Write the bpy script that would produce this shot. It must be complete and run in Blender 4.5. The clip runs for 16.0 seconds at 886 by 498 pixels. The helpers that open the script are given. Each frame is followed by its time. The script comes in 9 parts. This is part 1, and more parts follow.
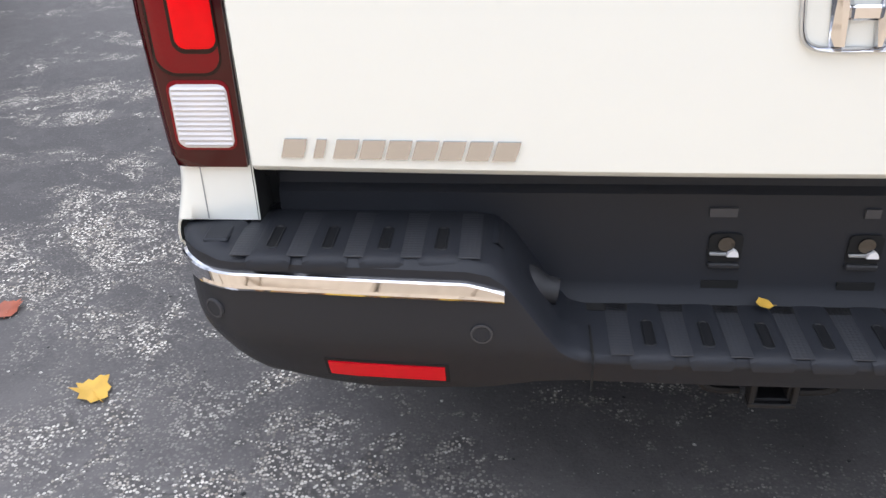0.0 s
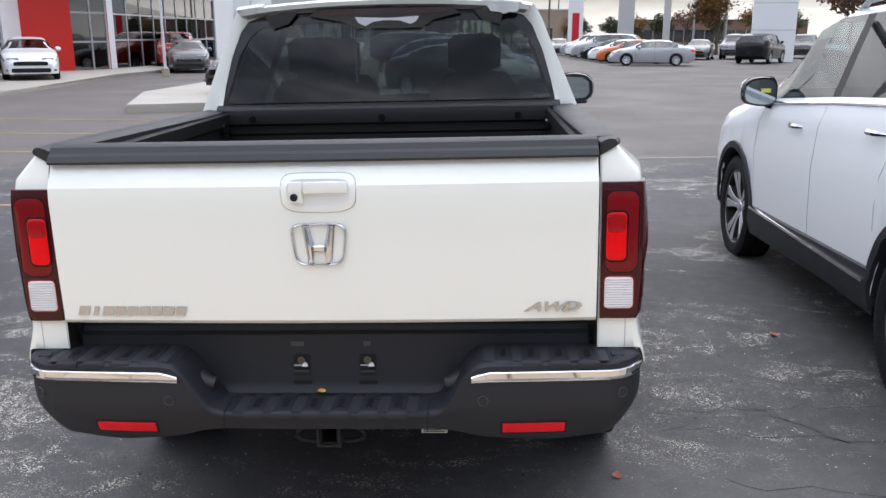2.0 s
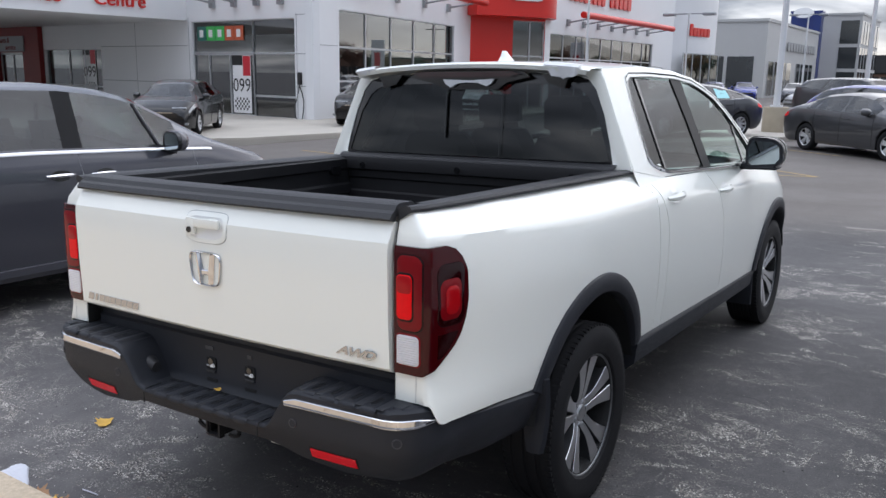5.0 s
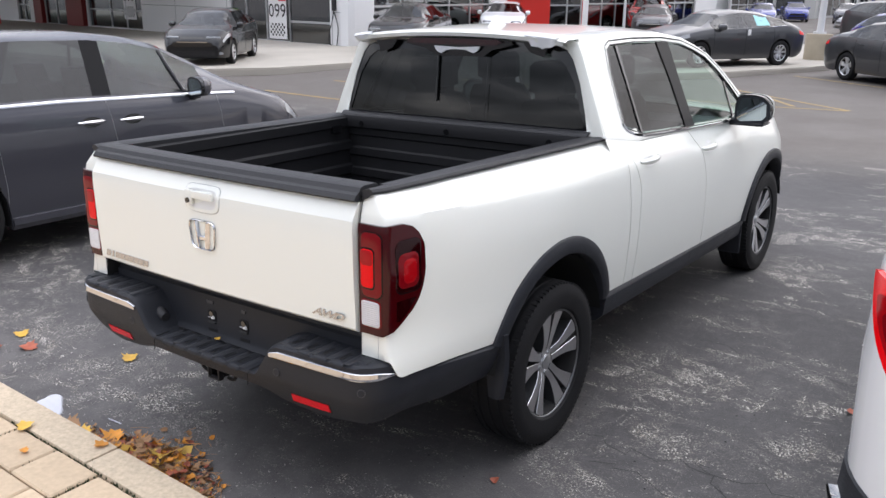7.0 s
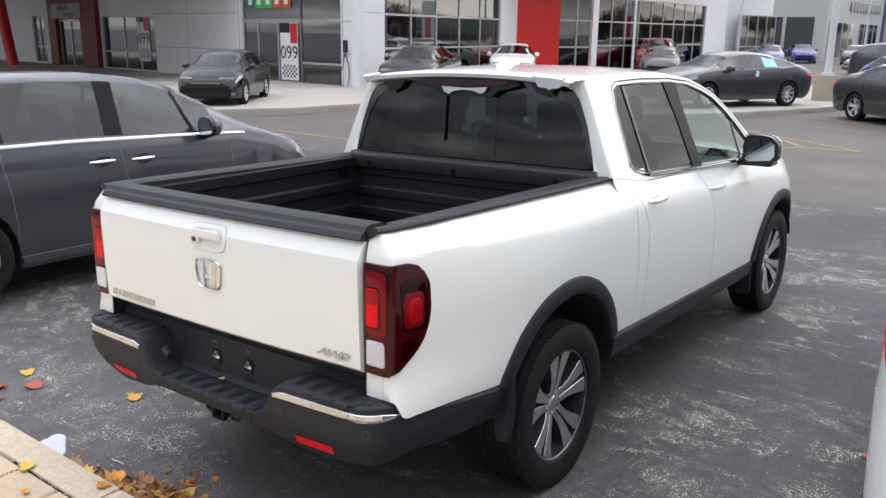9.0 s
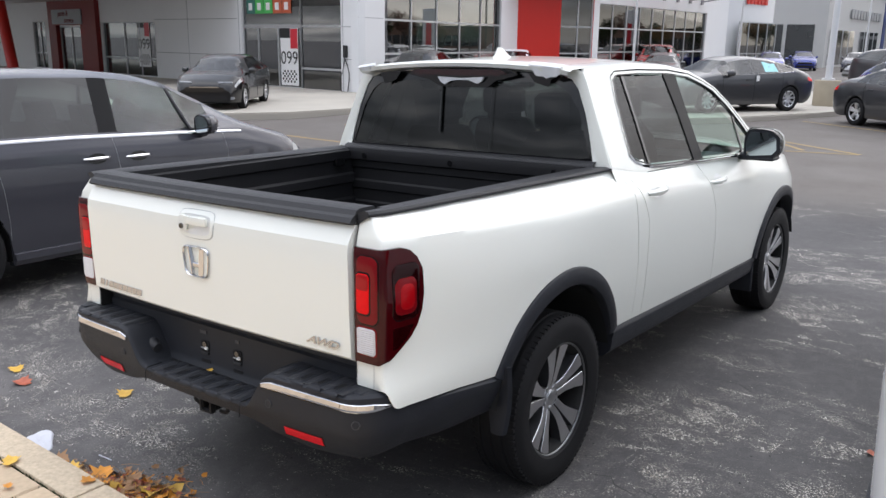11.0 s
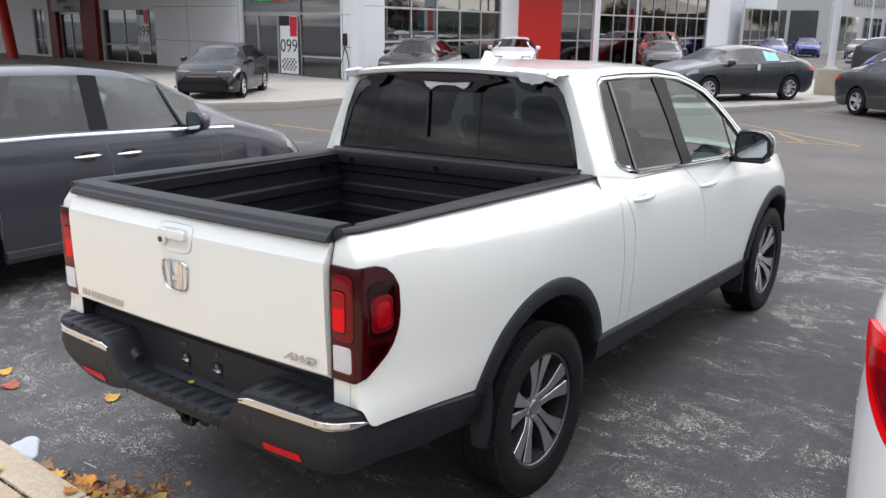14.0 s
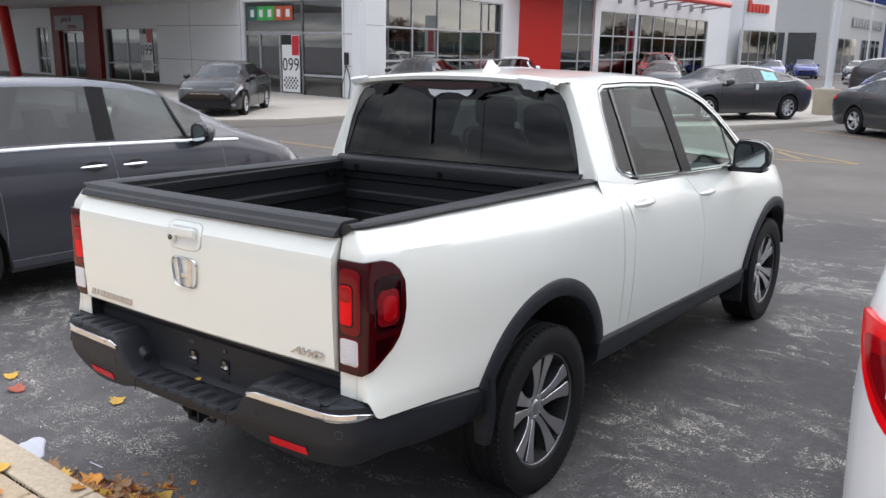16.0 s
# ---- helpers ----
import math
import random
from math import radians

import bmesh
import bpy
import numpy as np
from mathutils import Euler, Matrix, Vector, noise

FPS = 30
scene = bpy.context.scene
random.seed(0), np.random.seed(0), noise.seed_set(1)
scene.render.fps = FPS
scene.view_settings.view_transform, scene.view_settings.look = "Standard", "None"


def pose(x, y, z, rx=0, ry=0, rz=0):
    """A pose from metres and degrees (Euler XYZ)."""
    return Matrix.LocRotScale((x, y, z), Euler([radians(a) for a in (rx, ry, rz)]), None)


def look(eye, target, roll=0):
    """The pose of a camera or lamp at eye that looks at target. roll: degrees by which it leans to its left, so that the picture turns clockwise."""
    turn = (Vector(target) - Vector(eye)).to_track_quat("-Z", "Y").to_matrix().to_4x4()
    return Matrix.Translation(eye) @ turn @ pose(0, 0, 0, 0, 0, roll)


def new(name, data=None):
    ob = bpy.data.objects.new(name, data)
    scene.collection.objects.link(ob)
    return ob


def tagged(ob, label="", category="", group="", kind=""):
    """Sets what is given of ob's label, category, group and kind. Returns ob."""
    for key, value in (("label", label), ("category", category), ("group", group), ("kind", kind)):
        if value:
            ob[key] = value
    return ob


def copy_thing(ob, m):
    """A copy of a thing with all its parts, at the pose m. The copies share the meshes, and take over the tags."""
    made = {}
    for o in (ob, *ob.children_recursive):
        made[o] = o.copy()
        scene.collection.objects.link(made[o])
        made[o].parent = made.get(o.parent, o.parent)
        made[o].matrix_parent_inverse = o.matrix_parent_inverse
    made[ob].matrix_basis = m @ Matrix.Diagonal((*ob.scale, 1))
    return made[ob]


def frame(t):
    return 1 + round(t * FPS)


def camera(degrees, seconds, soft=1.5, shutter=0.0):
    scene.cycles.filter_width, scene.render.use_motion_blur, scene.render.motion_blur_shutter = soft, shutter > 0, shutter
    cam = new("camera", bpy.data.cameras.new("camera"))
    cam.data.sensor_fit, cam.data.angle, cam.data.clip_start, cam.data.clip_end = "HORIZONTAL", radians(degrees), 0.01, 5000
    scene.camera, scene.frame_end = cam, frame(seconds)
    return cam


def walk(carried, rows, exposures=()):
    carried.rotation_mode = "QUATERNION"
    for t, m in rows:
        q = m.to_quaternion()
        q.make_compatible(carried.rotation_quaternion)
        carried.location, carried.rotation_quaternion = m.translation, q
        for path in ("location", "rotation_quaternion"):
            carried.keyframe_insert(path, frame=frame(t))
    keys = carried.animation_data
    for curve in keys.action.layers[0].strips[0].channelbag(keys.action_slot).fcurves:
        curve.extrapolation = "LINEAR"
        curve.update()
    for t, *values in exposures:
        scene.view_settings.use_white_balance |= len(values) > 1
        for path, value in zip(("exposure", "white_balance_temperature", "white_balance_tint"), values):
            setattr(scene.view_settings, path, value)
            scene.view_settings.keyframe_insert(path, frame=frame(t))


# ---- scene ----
cam = camera(56.3, 16.0)
PATH = [
    (0, (-0.407, -1.013, 1.298), (-0.556, 0.686, 0.253), -0.5),
    (0.5, (-0.204, -1.327, 1.407), (-0.309, 0.425, 0.448), 0.5),
    (1, (0.03, -1.588, 1.457), (-0.075, 0.208, 0.581), 0.2),
    (1.5, (0.228, -1.937, 1.555), (0.126, -0.068, 0.851), 0.1),
    (2, (0.452, -2.204, 1.596), (0.346, -0.27, 1.098), 0.1),
    (2.5, (0.759, -2.349, 1.616), (0.649, -0.394, 1.21), 0.1),
    (3, (1.105, -2.32, 1.622), (0.972, -0.363, 1.231), 0.5),
    (3.5, (1.488, -2.293, 1.647), (1.173, -0.356, 1.263), 0.4),
    (4, (1.779, -2.183, 1.683), (1.1, -0.341, 1.299), 0.4),
    (4.5, (1.993, -1.936, 1.656), (1.019, -0.231, 1.274), 0.4),
    (4.7, (2.069, -1.866, 1.671), (1.025, -0.203, 1.288), 0.3),
    (6.8, (2.535, -1.945, 1.941), (1.413, -0.402, 1.341), 0.8),
    (7, (2.548, -1.947, 1.958), (1.419, -0.407, 1.36), 0.8),
    (7.5, (2.56, -1.946, 1.977), (1.417, -0.408, 1.403), 0.8),
    (8, (2.567, -1.95, 1.98), (1.414, -0.411, 1.431), 0.8),
    (8.5, (2.558, -1.938, 1.972), (1.398, -0.395, 1.448), 0.7),
    (11, (2.534, -1.863, 1.861), (1.366, -0.315, 1.372), 0.8),
    (11.5, (2.498, -1.786, 1.846), (1.335, -0.245, 1.323), 0.9),
    (12, (2.522, -1.805, 1.897), (1.365, -0.281, 1.314), 0.9),
    (12.5, (2.53, -1.826, 1.948), (1.367, -0.318, 1.336), 1.0),
    (13, (2.536, -1.805, 1.963), (1.365, -0.303, 1.354), 0.9),
    (13.5, (2.563, -1.773, 1.97), (1.391, -0.258, 1.393), 0.8),
    (14, (2.575, -1.781, 1.958), (1.408, -0.243, 1.436), 0.8),
    (14.5, (2.598, -1.827, 1.919), (1.432, -0.276, 1.435), 0.8),
    (15, (2.63, -1.853, 1.926), (1.465, -0.298, 1.45), 0.9),
    (15.5, (2.614, -1.859, 1.907), (1.446, -0.306, 1.433), 0.9),
    (16, (2.609, -1.855, 1.895), (1.435, -0.307, 1.42), 1.0),
]
walk(cam, [(t, look(eye, target, roll)) for t, eye, target, roll in PATH],
     [(0.0, 1.36, 6380, 13), (0.5, 1.20, 6380, 12), (1.0, 1.07, 6350, 12), (1.5, 1.05, 6350, 12), (2.0, 1.01, 6300, 13), (2.5, 0.92, 6190, 12), (3.5, 0.85, 6070, 12), (4.0, 0.68, 6110, 12), (4.5, 0.68, 6130, 12), (7.0, 1.06, 6560, 14), (11.0, 0.98, 6540, 12), (13.0, 1.06, 6540, 13), (14.5, 0.96, 6540, 12), (16.0, 0.94, 6540, 12)])

# ---- world, sun, exposure ----
EXPOSURE = 0.0
scene.view_settings.exposure = EXPOSURE
SUN_AZ, SUN_EL = 12.0, 38.0     # degrees to the right of +y, and up
world = bpy.data.worlds.new("overcast_sky")
scene.world = world
world.use_nodes = True
wn, wl = world.node_tree.nodes, world.node_tree.links
wn.clear()
w_out = wn.new("ShaderNodeOutputWorld")
w_bg = wn.new("ShaderNodeBackground")
w_bg.inputs["Strength"].default_value = 1.0
w_sky = wn.new("ShaderNodeTexSky")
w_sky.sky_type = "NISHITA"
w_sky.sun_disc = False
w_sky.sun_elevation = radians(SUN_EL)
w_sky.sun_rotation = radians(SUN_AZ)
w_geo = wn.new("ShaderNodeTexCoord")
w_sep = wn.new("ShaderNodeSeparateXYZ")
wl.new(w_geo.outputs["Generated"], w_sep.inputs[0])


def wmath(op, a, b=None, c=None):
    n = wn.new("ShaderNodeMath")
    n.operation = op
    for k, v in enumerate((a, b, c)):
        if v is None:
            continue
        if isinstance(v, (int, float)):
            n.inputs[k].default_value = v
        else:
            wl.new(v, n.inputs[k])
    return n.outputs[0]


# clouds lie on a flat layer overhead: the direction over its own height
lift = wmath("ADD", wmath("MAXIMUM", w_sep.outputs[2], 0.0), 0.13)
cx, cy = wmath("ADD", wmath("DIVIDE", w_sep.outputs[0], lift), 2.3), wmath("ADD", wmath("DIVIDE", w_sep.outputs[1], lift), 0.9)
w_com = wn.new("ShaderNodeCombineXYZ")
wl.new(cx, w_com.inputs[0])
wl.new(cy, w_com.inputs[1])
w_n1 = wn.new("ShaderNodeTexNoise")
w_n1.inputs["Scale"].default_value = 1.1
w_n1.inputs["Detail"].default_value = 8
w_n1.inputs["Roughness"].default_value = 0.55
w_n1.inputs["Distortion"].default_value = 0.4
wl.new(w_com.outputs[0], w_n1.inputs["Vector"])
w_ramp = wn.new("ShaderNodeValToRGB")
w_ramp.color_ramp.elements[0].position, w_ramp.color_ramp.elements[0].color = 0.31, (1.12, 1.13, 1.14, 1)
w_ramp.color_ramp.elements[1].position, w_ramp.color_ramp.elements[1].color = 0.63, (0.17, 0.185, 0.215, 1)
e = w_ramp.color_ramp.elements.new(0.49)
e.color = (0.41, 0.44, 0.50, 1)
wl.new(w_n1.outputs["Fac"], w_ramp.inputs[0])
w_hor = wn.new("ShaderNodeMapRange")          # thin bright gap under the cloud deck
w_hor.inputs["From Min"].default_value, w_hor.inputs["From Max"].default_value = 0.008, 0.060
w_hor.inputs["To Min"].default_value, w_hor.inputs["To Max"].default_value = 0.92, 0.0
w_hor.interpolation_type = "SMOOTHSTEP"
wl.new(w_sep.outputs[2], w_hor.inputs["Value"])
w_mix = wn.new("ShaderNodeMixRGB")
w_mix.inputs[2].default_value = (1.05, 1.01, 0.93, 1)
w_ahead = wn.new("ShaderNodeMapRange")       # the clouds break up towards the bright side of the sky
w_ahead.inputs["From Min"].default_value, w_ahead.inputs["From Max"].default_value = -0.4, 0.7
w_ahead.inputs["To Min"].default_value, w_ahead.inputs["To Max"].default_value = 0.15, 1.0
wl.new(w_sep.outputs[1], w_ahead.inputs["Value"])
wl.new(wmath("MULTIPLY", w_hor.outputs[0], w_ahead.outputs[0]), w_mix.inputs[0])
wl.new(w_ramp.outputs[0], w_mix.inputs[1])
w_scale = wn.new("ShaderNodeMixRGB")
w_scale.blend_type = "MULTIPLY"
w_scale.inputs[0].default_value = 1.0
w_scale.inputs[2].default_value = (0.09, 0.09, 0.09, 1)
wl.new(w_sky.outputs[0], w_scale.inputs[1])
w_fin = wn.new("ShaderNodeMixRGB")
w_fin.inputs[0].default_value = 0.88
wl.new(w_scale.outputs[0], w_fin.inputs[1])
wl.new(w_mix.outputs[0], w_fin.inputs[2])
# an overcast sky is brighter overhead than low down
w_up = wn.new("ShaderNodeVectorMath")
w_up.operation = "SCALE"
wl.new(w_fin.outputs[0], w_up.inputs[0])
wl.new(wmath("MULTIPLY_ADD", wmath("POWER", wmath("MAXIMUM", w_sep.outputs[2], 0.0), 1.5), 2.45, 0.56), w_up.inputs["Scale"])
wl.new(w_up.outputs[0], w_bg.inputs["Color"])
wl.new(w_bg.outputs[0], w_out.inputs["Surface"])
sun = new("sun", bpy.data.lights.new("sun", "SUN"))
sun.data.energy, sun.data.angle, sun.data.color = 0.5, radians(75), (1.0, 0.95, 0.88)
az, el = radians(SUN_AZ), radians(SUN_EL)
sun.matrix_world = look((math.sin(az) * math.cos(el) * 50, math.cos(az) * math.cos(el) * 50, math.sin(el) * 50), (0, 0, 0))


# ---- materials ----
def material(name, color, rough=0.5, metal=0.0, spec=0.5, coat=0.0, noise_scale=0.0, noise_amt=0.0, bump=0.0, bump_scale=200.0, fine=0.0, dark=None, rand=0.0):
    """A Principled surface with two scales of variation in object space."""
    m = bpy.data.materials.new(name)
    m.use_nodes = True
    nt = m.node_tree
    p = nt.nodes["Principled BSDF"]
    p.inputs["Base Color"].default_value = (*color, 1)
    p.inputs["Roughness"].default_value = rough
    p.inputs["Metallic"].default_value = metal
    p.inputs["Specular IOR Level"].default_value = spec
    p.inputs["Coat Weight"].default_value = coat
    p.inputs["Coat Roughness"].default_value = 0.03
    tc = nt.nodes.new("ShaderNodeTexCoord")
    last = None
    if noise_amt or rand:
        n = nt.nodes.new("ShaderNodeTexNoise")
        n.inputs["Scale"].default_value = noise_scale or 3.0
        n.inputs["Detail"].default_value = 6
        nt.links.new(tc.outputs["Object"], n.inputs["Vector"])
        mx = nt.nodes.new("ShaderNodeMixRGB")
        d = dark or tuple(c * (1 - noise_amt) for c in color)
        mx.inputs[1].default_value, mx.inputs[2].default_value = (*d, 1), (*[min(1, c * (1 + noise_amt * 0.6)) for c in color], 1)
        nt.links.new(n.outputs["Fac"], mx.inputs[0])
        last = mx.outputs[0]
        if rand:
            oi = nt.nodes.new("ShaderNodeObjectInfo")
            hv = nt.nodes.new("ShaderNodeHueSaturation")
            mr = nt.nodes.new("ShaderNodeMapRange")
            mr.inputs["To Min"].default_value, mr.inputs["To Max"].default_value = 1 - rand, 1 + rand
            nt.links.new(oi.outputs["Random"], mr.inputs["Value"])
            nt.links.new(mr.outputs[0], hv.inputs["Value"])
            nt.links.new(last, hv.inputs["Color"])
            last = hv.outputs[0]
        nt.links.new(last, p.inputs["Base Color"])
        if fine:
            rr = nt.nodes.new("ShaderNodeMapRange")
            rr.inputs["To Min"].default_value, rr.inputs["To Max"].default_value = max(0, rough - fine), min(1, rough + fine)
            nt.links.new(n.outputs["Fac"], rr.inputs["Value"])
            nt.links.new(rr.outputs[0], p.inputs["Roughness"])
    if bump:
        b = nt.nodes.new("ShaderNodeBump")
        nb = nt.nodes.new("ShaderNodeTexNoise")
        nb.inputs["Scale"].default_value = bump_scale
        nb.inputs["Detail"].default_value = 3
        nt.links.new(tc.outputs["Object"], nb.inputs["Vector"])
        nt.links.new(nb.outputs["Fac"], b.inputs["Height"])
        b.inputs["Strength"].default_value = bump
        b.inputs["Distance"].default_value = 0.002
        nt.links.new(b.outputs[0], p.inputs["Normal"])
    return m


def glass_material(name, tint, gloss=(1, 1, 1), ior=1.5, faces=2.0):
    """A thin pane: tinted straight through, with mirror gloss by Fresnel."""
    m = bpy.data.materials.new(name)
    m.use_nodes = True
    nt = m.node_tree
    nt.nodes.remove(nt.nodes["Principled BSDF"])
    t, g, mx, fr, pw, mr = (nt.nodes.new(k) for k in ("ShaderNodeBsdfTransparent", "ShaderNodeBsdfGlossy", "ShaderNodeMixShader", "ShaderNodeLayerWeight", "ShaderNodeMath", "ShaderNodeMapRange"))
    t.inputs[0].default_value = (*tint, 1)
    g.inputs["Color"].default_value = (*gloss, 1)
    g.inputs["Roughness"].default_value = 0.015
    fr.inputs[0].default_value = 0.5
    pw.operation = "POWER"
    pw.inputs[1].default_value = 5.0
    nt.links.new(fr.outputs["Facing"], pw.inputs[0])
    nt.links.new(pw.outputs[0], mr.inputs["Value"])
    mr.inputs["To Min"].default_value, mr.inputs["To Max"].default_value = ((ior - 1) / (ior + 1)) ** 2 * faces, 0.54
    nt.links.new(mr.outputs[0], mx.inputs[0])
    nt.links.new(t.outputs[0], mx.inputs[1])
    nt.links.new(g.outputs[0], mx.inputs[2])
    nt.links.new(mx.outputs[0], nt.nodes["Material Output"].inputs["Surface"])
    return m


def car_paint(name, color, rough=0.22, metal=0.0):
    return material(name, color, rough, metal, 0.4, coat=0.7, noise_scale=2.0, noise_amt=0.03)


M_WHITE = material("pearl_white_paint", (0.80, 0.812, 0.752), 0.30, 0, 0.5, coat=0.8, noise_scale=1.2, noise_amt=0.02)
M_WHITE2 = car_paint("white_paint_suv", (0.84, 0.855, 0.87))
M_VAN = car_paint("dark_grey_metallic_paint", (0.060, 0.060, 0.072), 0.25, 0.3)
M_GREYP = car_paint("mid_grey_metallic_paint", (0.055, 0.056, 0.06), 0.28, 0.3)
M_BLACKP = material("black_paint", (0.008, 0.008, 0.009), 0.14, 0, 0.3, coat=0.35, noise_scale=2.0, noise_amt=0.05)
M_SILVER = car_paint("silver_paint", (0.45, 0.46, 0.48), 0.3, 0.5)
M_BLUEP = car_paint("blue_paint", (0.015, 0.03, 0.22), 0.25, 0.2)
M_ORANGE = car_paint("orange_paint", (0.55, 0.12, 0.02), 0.25)
M_REDP = car_paint("red_paint", (0.35, 0.02, 0.02), 0.25)
M_PLAST = material("textured_black_plastic", (0.0180, 0.0198, 0.0248), 0.50, 0, 0.27, noise_scale=5, noise_amt=0.18, bump=0.25, bump_scale=900, fine=0.08)
M_PLAST2 = material("bed_liner_plastic", (0.012, 0.012, 0.0135), 0.55, 0, 0.3, noise_scale=6, noise_amt=0.3, bump=0.3, bump_scale=500, fine=0.1)
M_PADGREY = material("grey_rubber_pad", (0.050, 0.050, 0.054), 0.6, noise_scale=30, noise_amt=0.2)
# bumper plastic darkened to colour in the shade of the step slots
M_SLOT = material("dark_slot_plastic", (0.010, 0.0105, 0.012), 0.45, 0, 0.3, noise_scale=20, noise_amt=0.2)
M_CAP = material("grained_black_cap_plastic", (0.025, 0.0255, 0.028), 0.50, 0, 0.32, noise_scale=4, noise_amt=0.15, bump=0.3, bump_scale=700, fine=0.08)
M_GLOSSK = material("gloss_black_trim", (0.008, 0.008, 0.009), 0.12, 0, 0.5, coat=0.5)
M_SATINK = material("satin_black_pillar", (0.010, 0.010, 0.011), 0.42, 0, 0.12, noise_scale=6, noise_amt=0.2)
# underbody; its near black also stands for shade in gaps, holes and wheel recesses
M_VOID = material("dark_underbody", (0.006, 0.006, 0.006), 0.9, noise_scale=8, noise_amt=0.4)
M_RUBBER = material("tyre_rubber", (0.011, 0.011, 0.012), 0.72, 0, 0.22, noise_scale=9, noise_amt=0.35, bump=0.2, bump_scale=260, fine=0.1)
M_CHROME = material("chrome", (0.62, 0.62, 0.635), 0.05, 1.0)
M_ALLOY = material("machined_alloy", (0.74, 0.75, 0.77), 0.33, 1.0, noise_scale=30, noise_amt=0.08)
M_RIMGREY = material("satin_grey_rim", (0.20, 0.205, 0.21), 0.38, 0.9, noise_scale=20, noise_amt=0.15)
M_ALLOYD = material("dark_grey_alloy", (0.06, 0.062, 0.066), 0.35, 0.6, noise_scale=20, noise_amt=0.15)
M_TINT = glass_material("privacy_glass", (0.10, 0.11, 0.115), ior=1.54, faces=1.2)
M_CLEAR = glass_material("clear_green_glass", (0.68, 0.82, 0.76), ior=1.54, faces=1.6)
M_CARGL = glass_material("car_window_glass", (0.16, 0.19, 0.20), ior=1.52)
M_SEAT = material("dark_seat_cloth", (0.03, 0.03, 0.032), 0.85, noise_scale=40, noise_amt=0.3, bump=0.2)
M_TLRED = material("dark_red_lens", (0.042, 0.0012, 0.0026), 0.06, 0, 0.3, coat=0.0, noise_scale=14, noise_amt=0.15)
M_TLRED2 = material("bright_red_lens", (0.80, 0.003, 0.006), 0.16, 0, 0.16, coat=0.0, noise_scale=60, noise_amt=0.12)
M_TLRED3 = material("mid_red_lens", (0.17, 0.002, 0.005), 0.12, 0, 0.25, coat=0.0, noise_scale=40, noise_amt=0.15)
M_TLRED4 = material("deep_red_lens", (0.34, 0.003, 0.006), 0.12, 0, 0.25, coat=0.0, noise_scale=50, noise_amt=0.15)
M_TLSMOKE = material("smoked_red_lens", (0.014, 0.0005, 0.0010), 0.07, 0, 0.22, coat=0.08)
M_TLWHITE = material("clear_ribbed_lens", (0.62, 0.60, 0.60), 0.18, 0, 0.5, coat=1.0, noise_scale=25, noise_amt=0.1)
M_REFLEX = material("red_reflex_lens", (0.62, 0.005, 0.016), 0.25, 0, 0.25, coat=0.1, bump=0.25, bump_scale=700, noise_scale=120, noise_amt=0.12)
M_HEAD = material("headlamp_glass", (0.34, 0.35, 0.36), 0.10, 0.3, 0.5, coat=0.6, noise_scale=9, noise_amt=0.5)
M_SATIN = material("satin_silver_badge", (0.47, 0.48, 0.50), 0.25, 1.0)
M_FILM = material("white_protective_film", (0.78, 0.79, 0.80), 0.45, noise_scale=18, noise_amt=0.08, bump=0.4, bump_scale=40)
M_BLUETAPE = material("pale_blue_film_edge", (0.16, 0.33, 0.46), 0.4, noise_scale=10, noise_amt=0.1)
M_STICKER = material("cyan_paper_sticker", (0.35, 0.68, 0.70), 0.6, noise_scale=6, noise_amt=0.06)
M_YSTICK = material("yellow_paper_sticker", (0.70, 0.68, 0.12), 0.6, noise_scale=6, noise_amt=0.06)
M_CONC = material("pale_concrete", (0.40, 0.37, 0.32), 0.85, noise_scale=0.8, noise_amt=0.22, bump=0.4, bump_scale=60, fine=0.06)
M_KERB = material("exposed_aggregate_kerb", (0.57, 0.465, 0.335), 0.88, noise_scale=55, noise_amt=0.42, bump=0.7, bump_scale=160, rand=0.06)
M_PAVER = material("buff_concrete_paver", (0.59, 0.455, 0.31), 0.88, noise_scale=38, noise_amt=0.26, bump=0.5, bump_scale=150, rand=0.10)
M_SOIL = material("dark_joint_soil", (0.10, 0.085, 0.06), 0.95, noise_scale=30, noise_amt=0.5)
M_MOSS = material("joint_moss", (0.035, 0.05, 0.02), 0.95, noise_scale=50, noise_amt=0.5)
M_BASEC = material("buff_concrete_base", (0.36, 0.31, 0.23), 0.85, noise_scale=4, noise_amt=0.2, bump=0.4, bump_scale=80)
M_WPANEL = material("white_metal_panel", (0.78, 0.785, 0.79), 0.45, noise_scale=0.6, noise_amt=0.05)
M_GPANEL = material("light_grey_panel", (0.48, 0.48, 0.47), 0.55, noise_scale=0.5, noise_amt=0.08)
M_RPANEL = material("red_metal_panel", (0.62, 0.022, 0.014), 0.35, noise_scale=0.5, noise_amt=0.07)
M_DKRED = material("dark_red_panel", (0.20, 0.012, 0.012), 0.45, noise_scale=0.5, noise_amt=0.1)
M_FRAME = material("aluminium_window_frame", (0.50, 0.51, 0.52), 0.4, 0.6, noise_scale=3, noise_amt=0.05)
M_BGLASS = glass_material("showroom_glass", (0.16, 0.20, 0.20), ior=1.9)
# backdrop behind the panes, with the room's dimness put into its colour
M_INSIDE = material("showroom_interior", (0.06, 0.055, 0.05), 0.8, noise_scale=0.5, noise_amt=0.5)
M_SIGNR = material("red_sign_face", (0.55, 0.015, 0.03), 0.3, noise_scale=2, noise_amt=0.04)
M_SIGNB = material("blue_sign_face", (0.012, 0.03, 0.16), 0.3, noise_scale=2, noise_amt=0.05)
M_SIGNW = material("white_sign_paint", (0.80, 0.80, 0.80), 0.4, noise_scale=3, noise_amt=0.03)
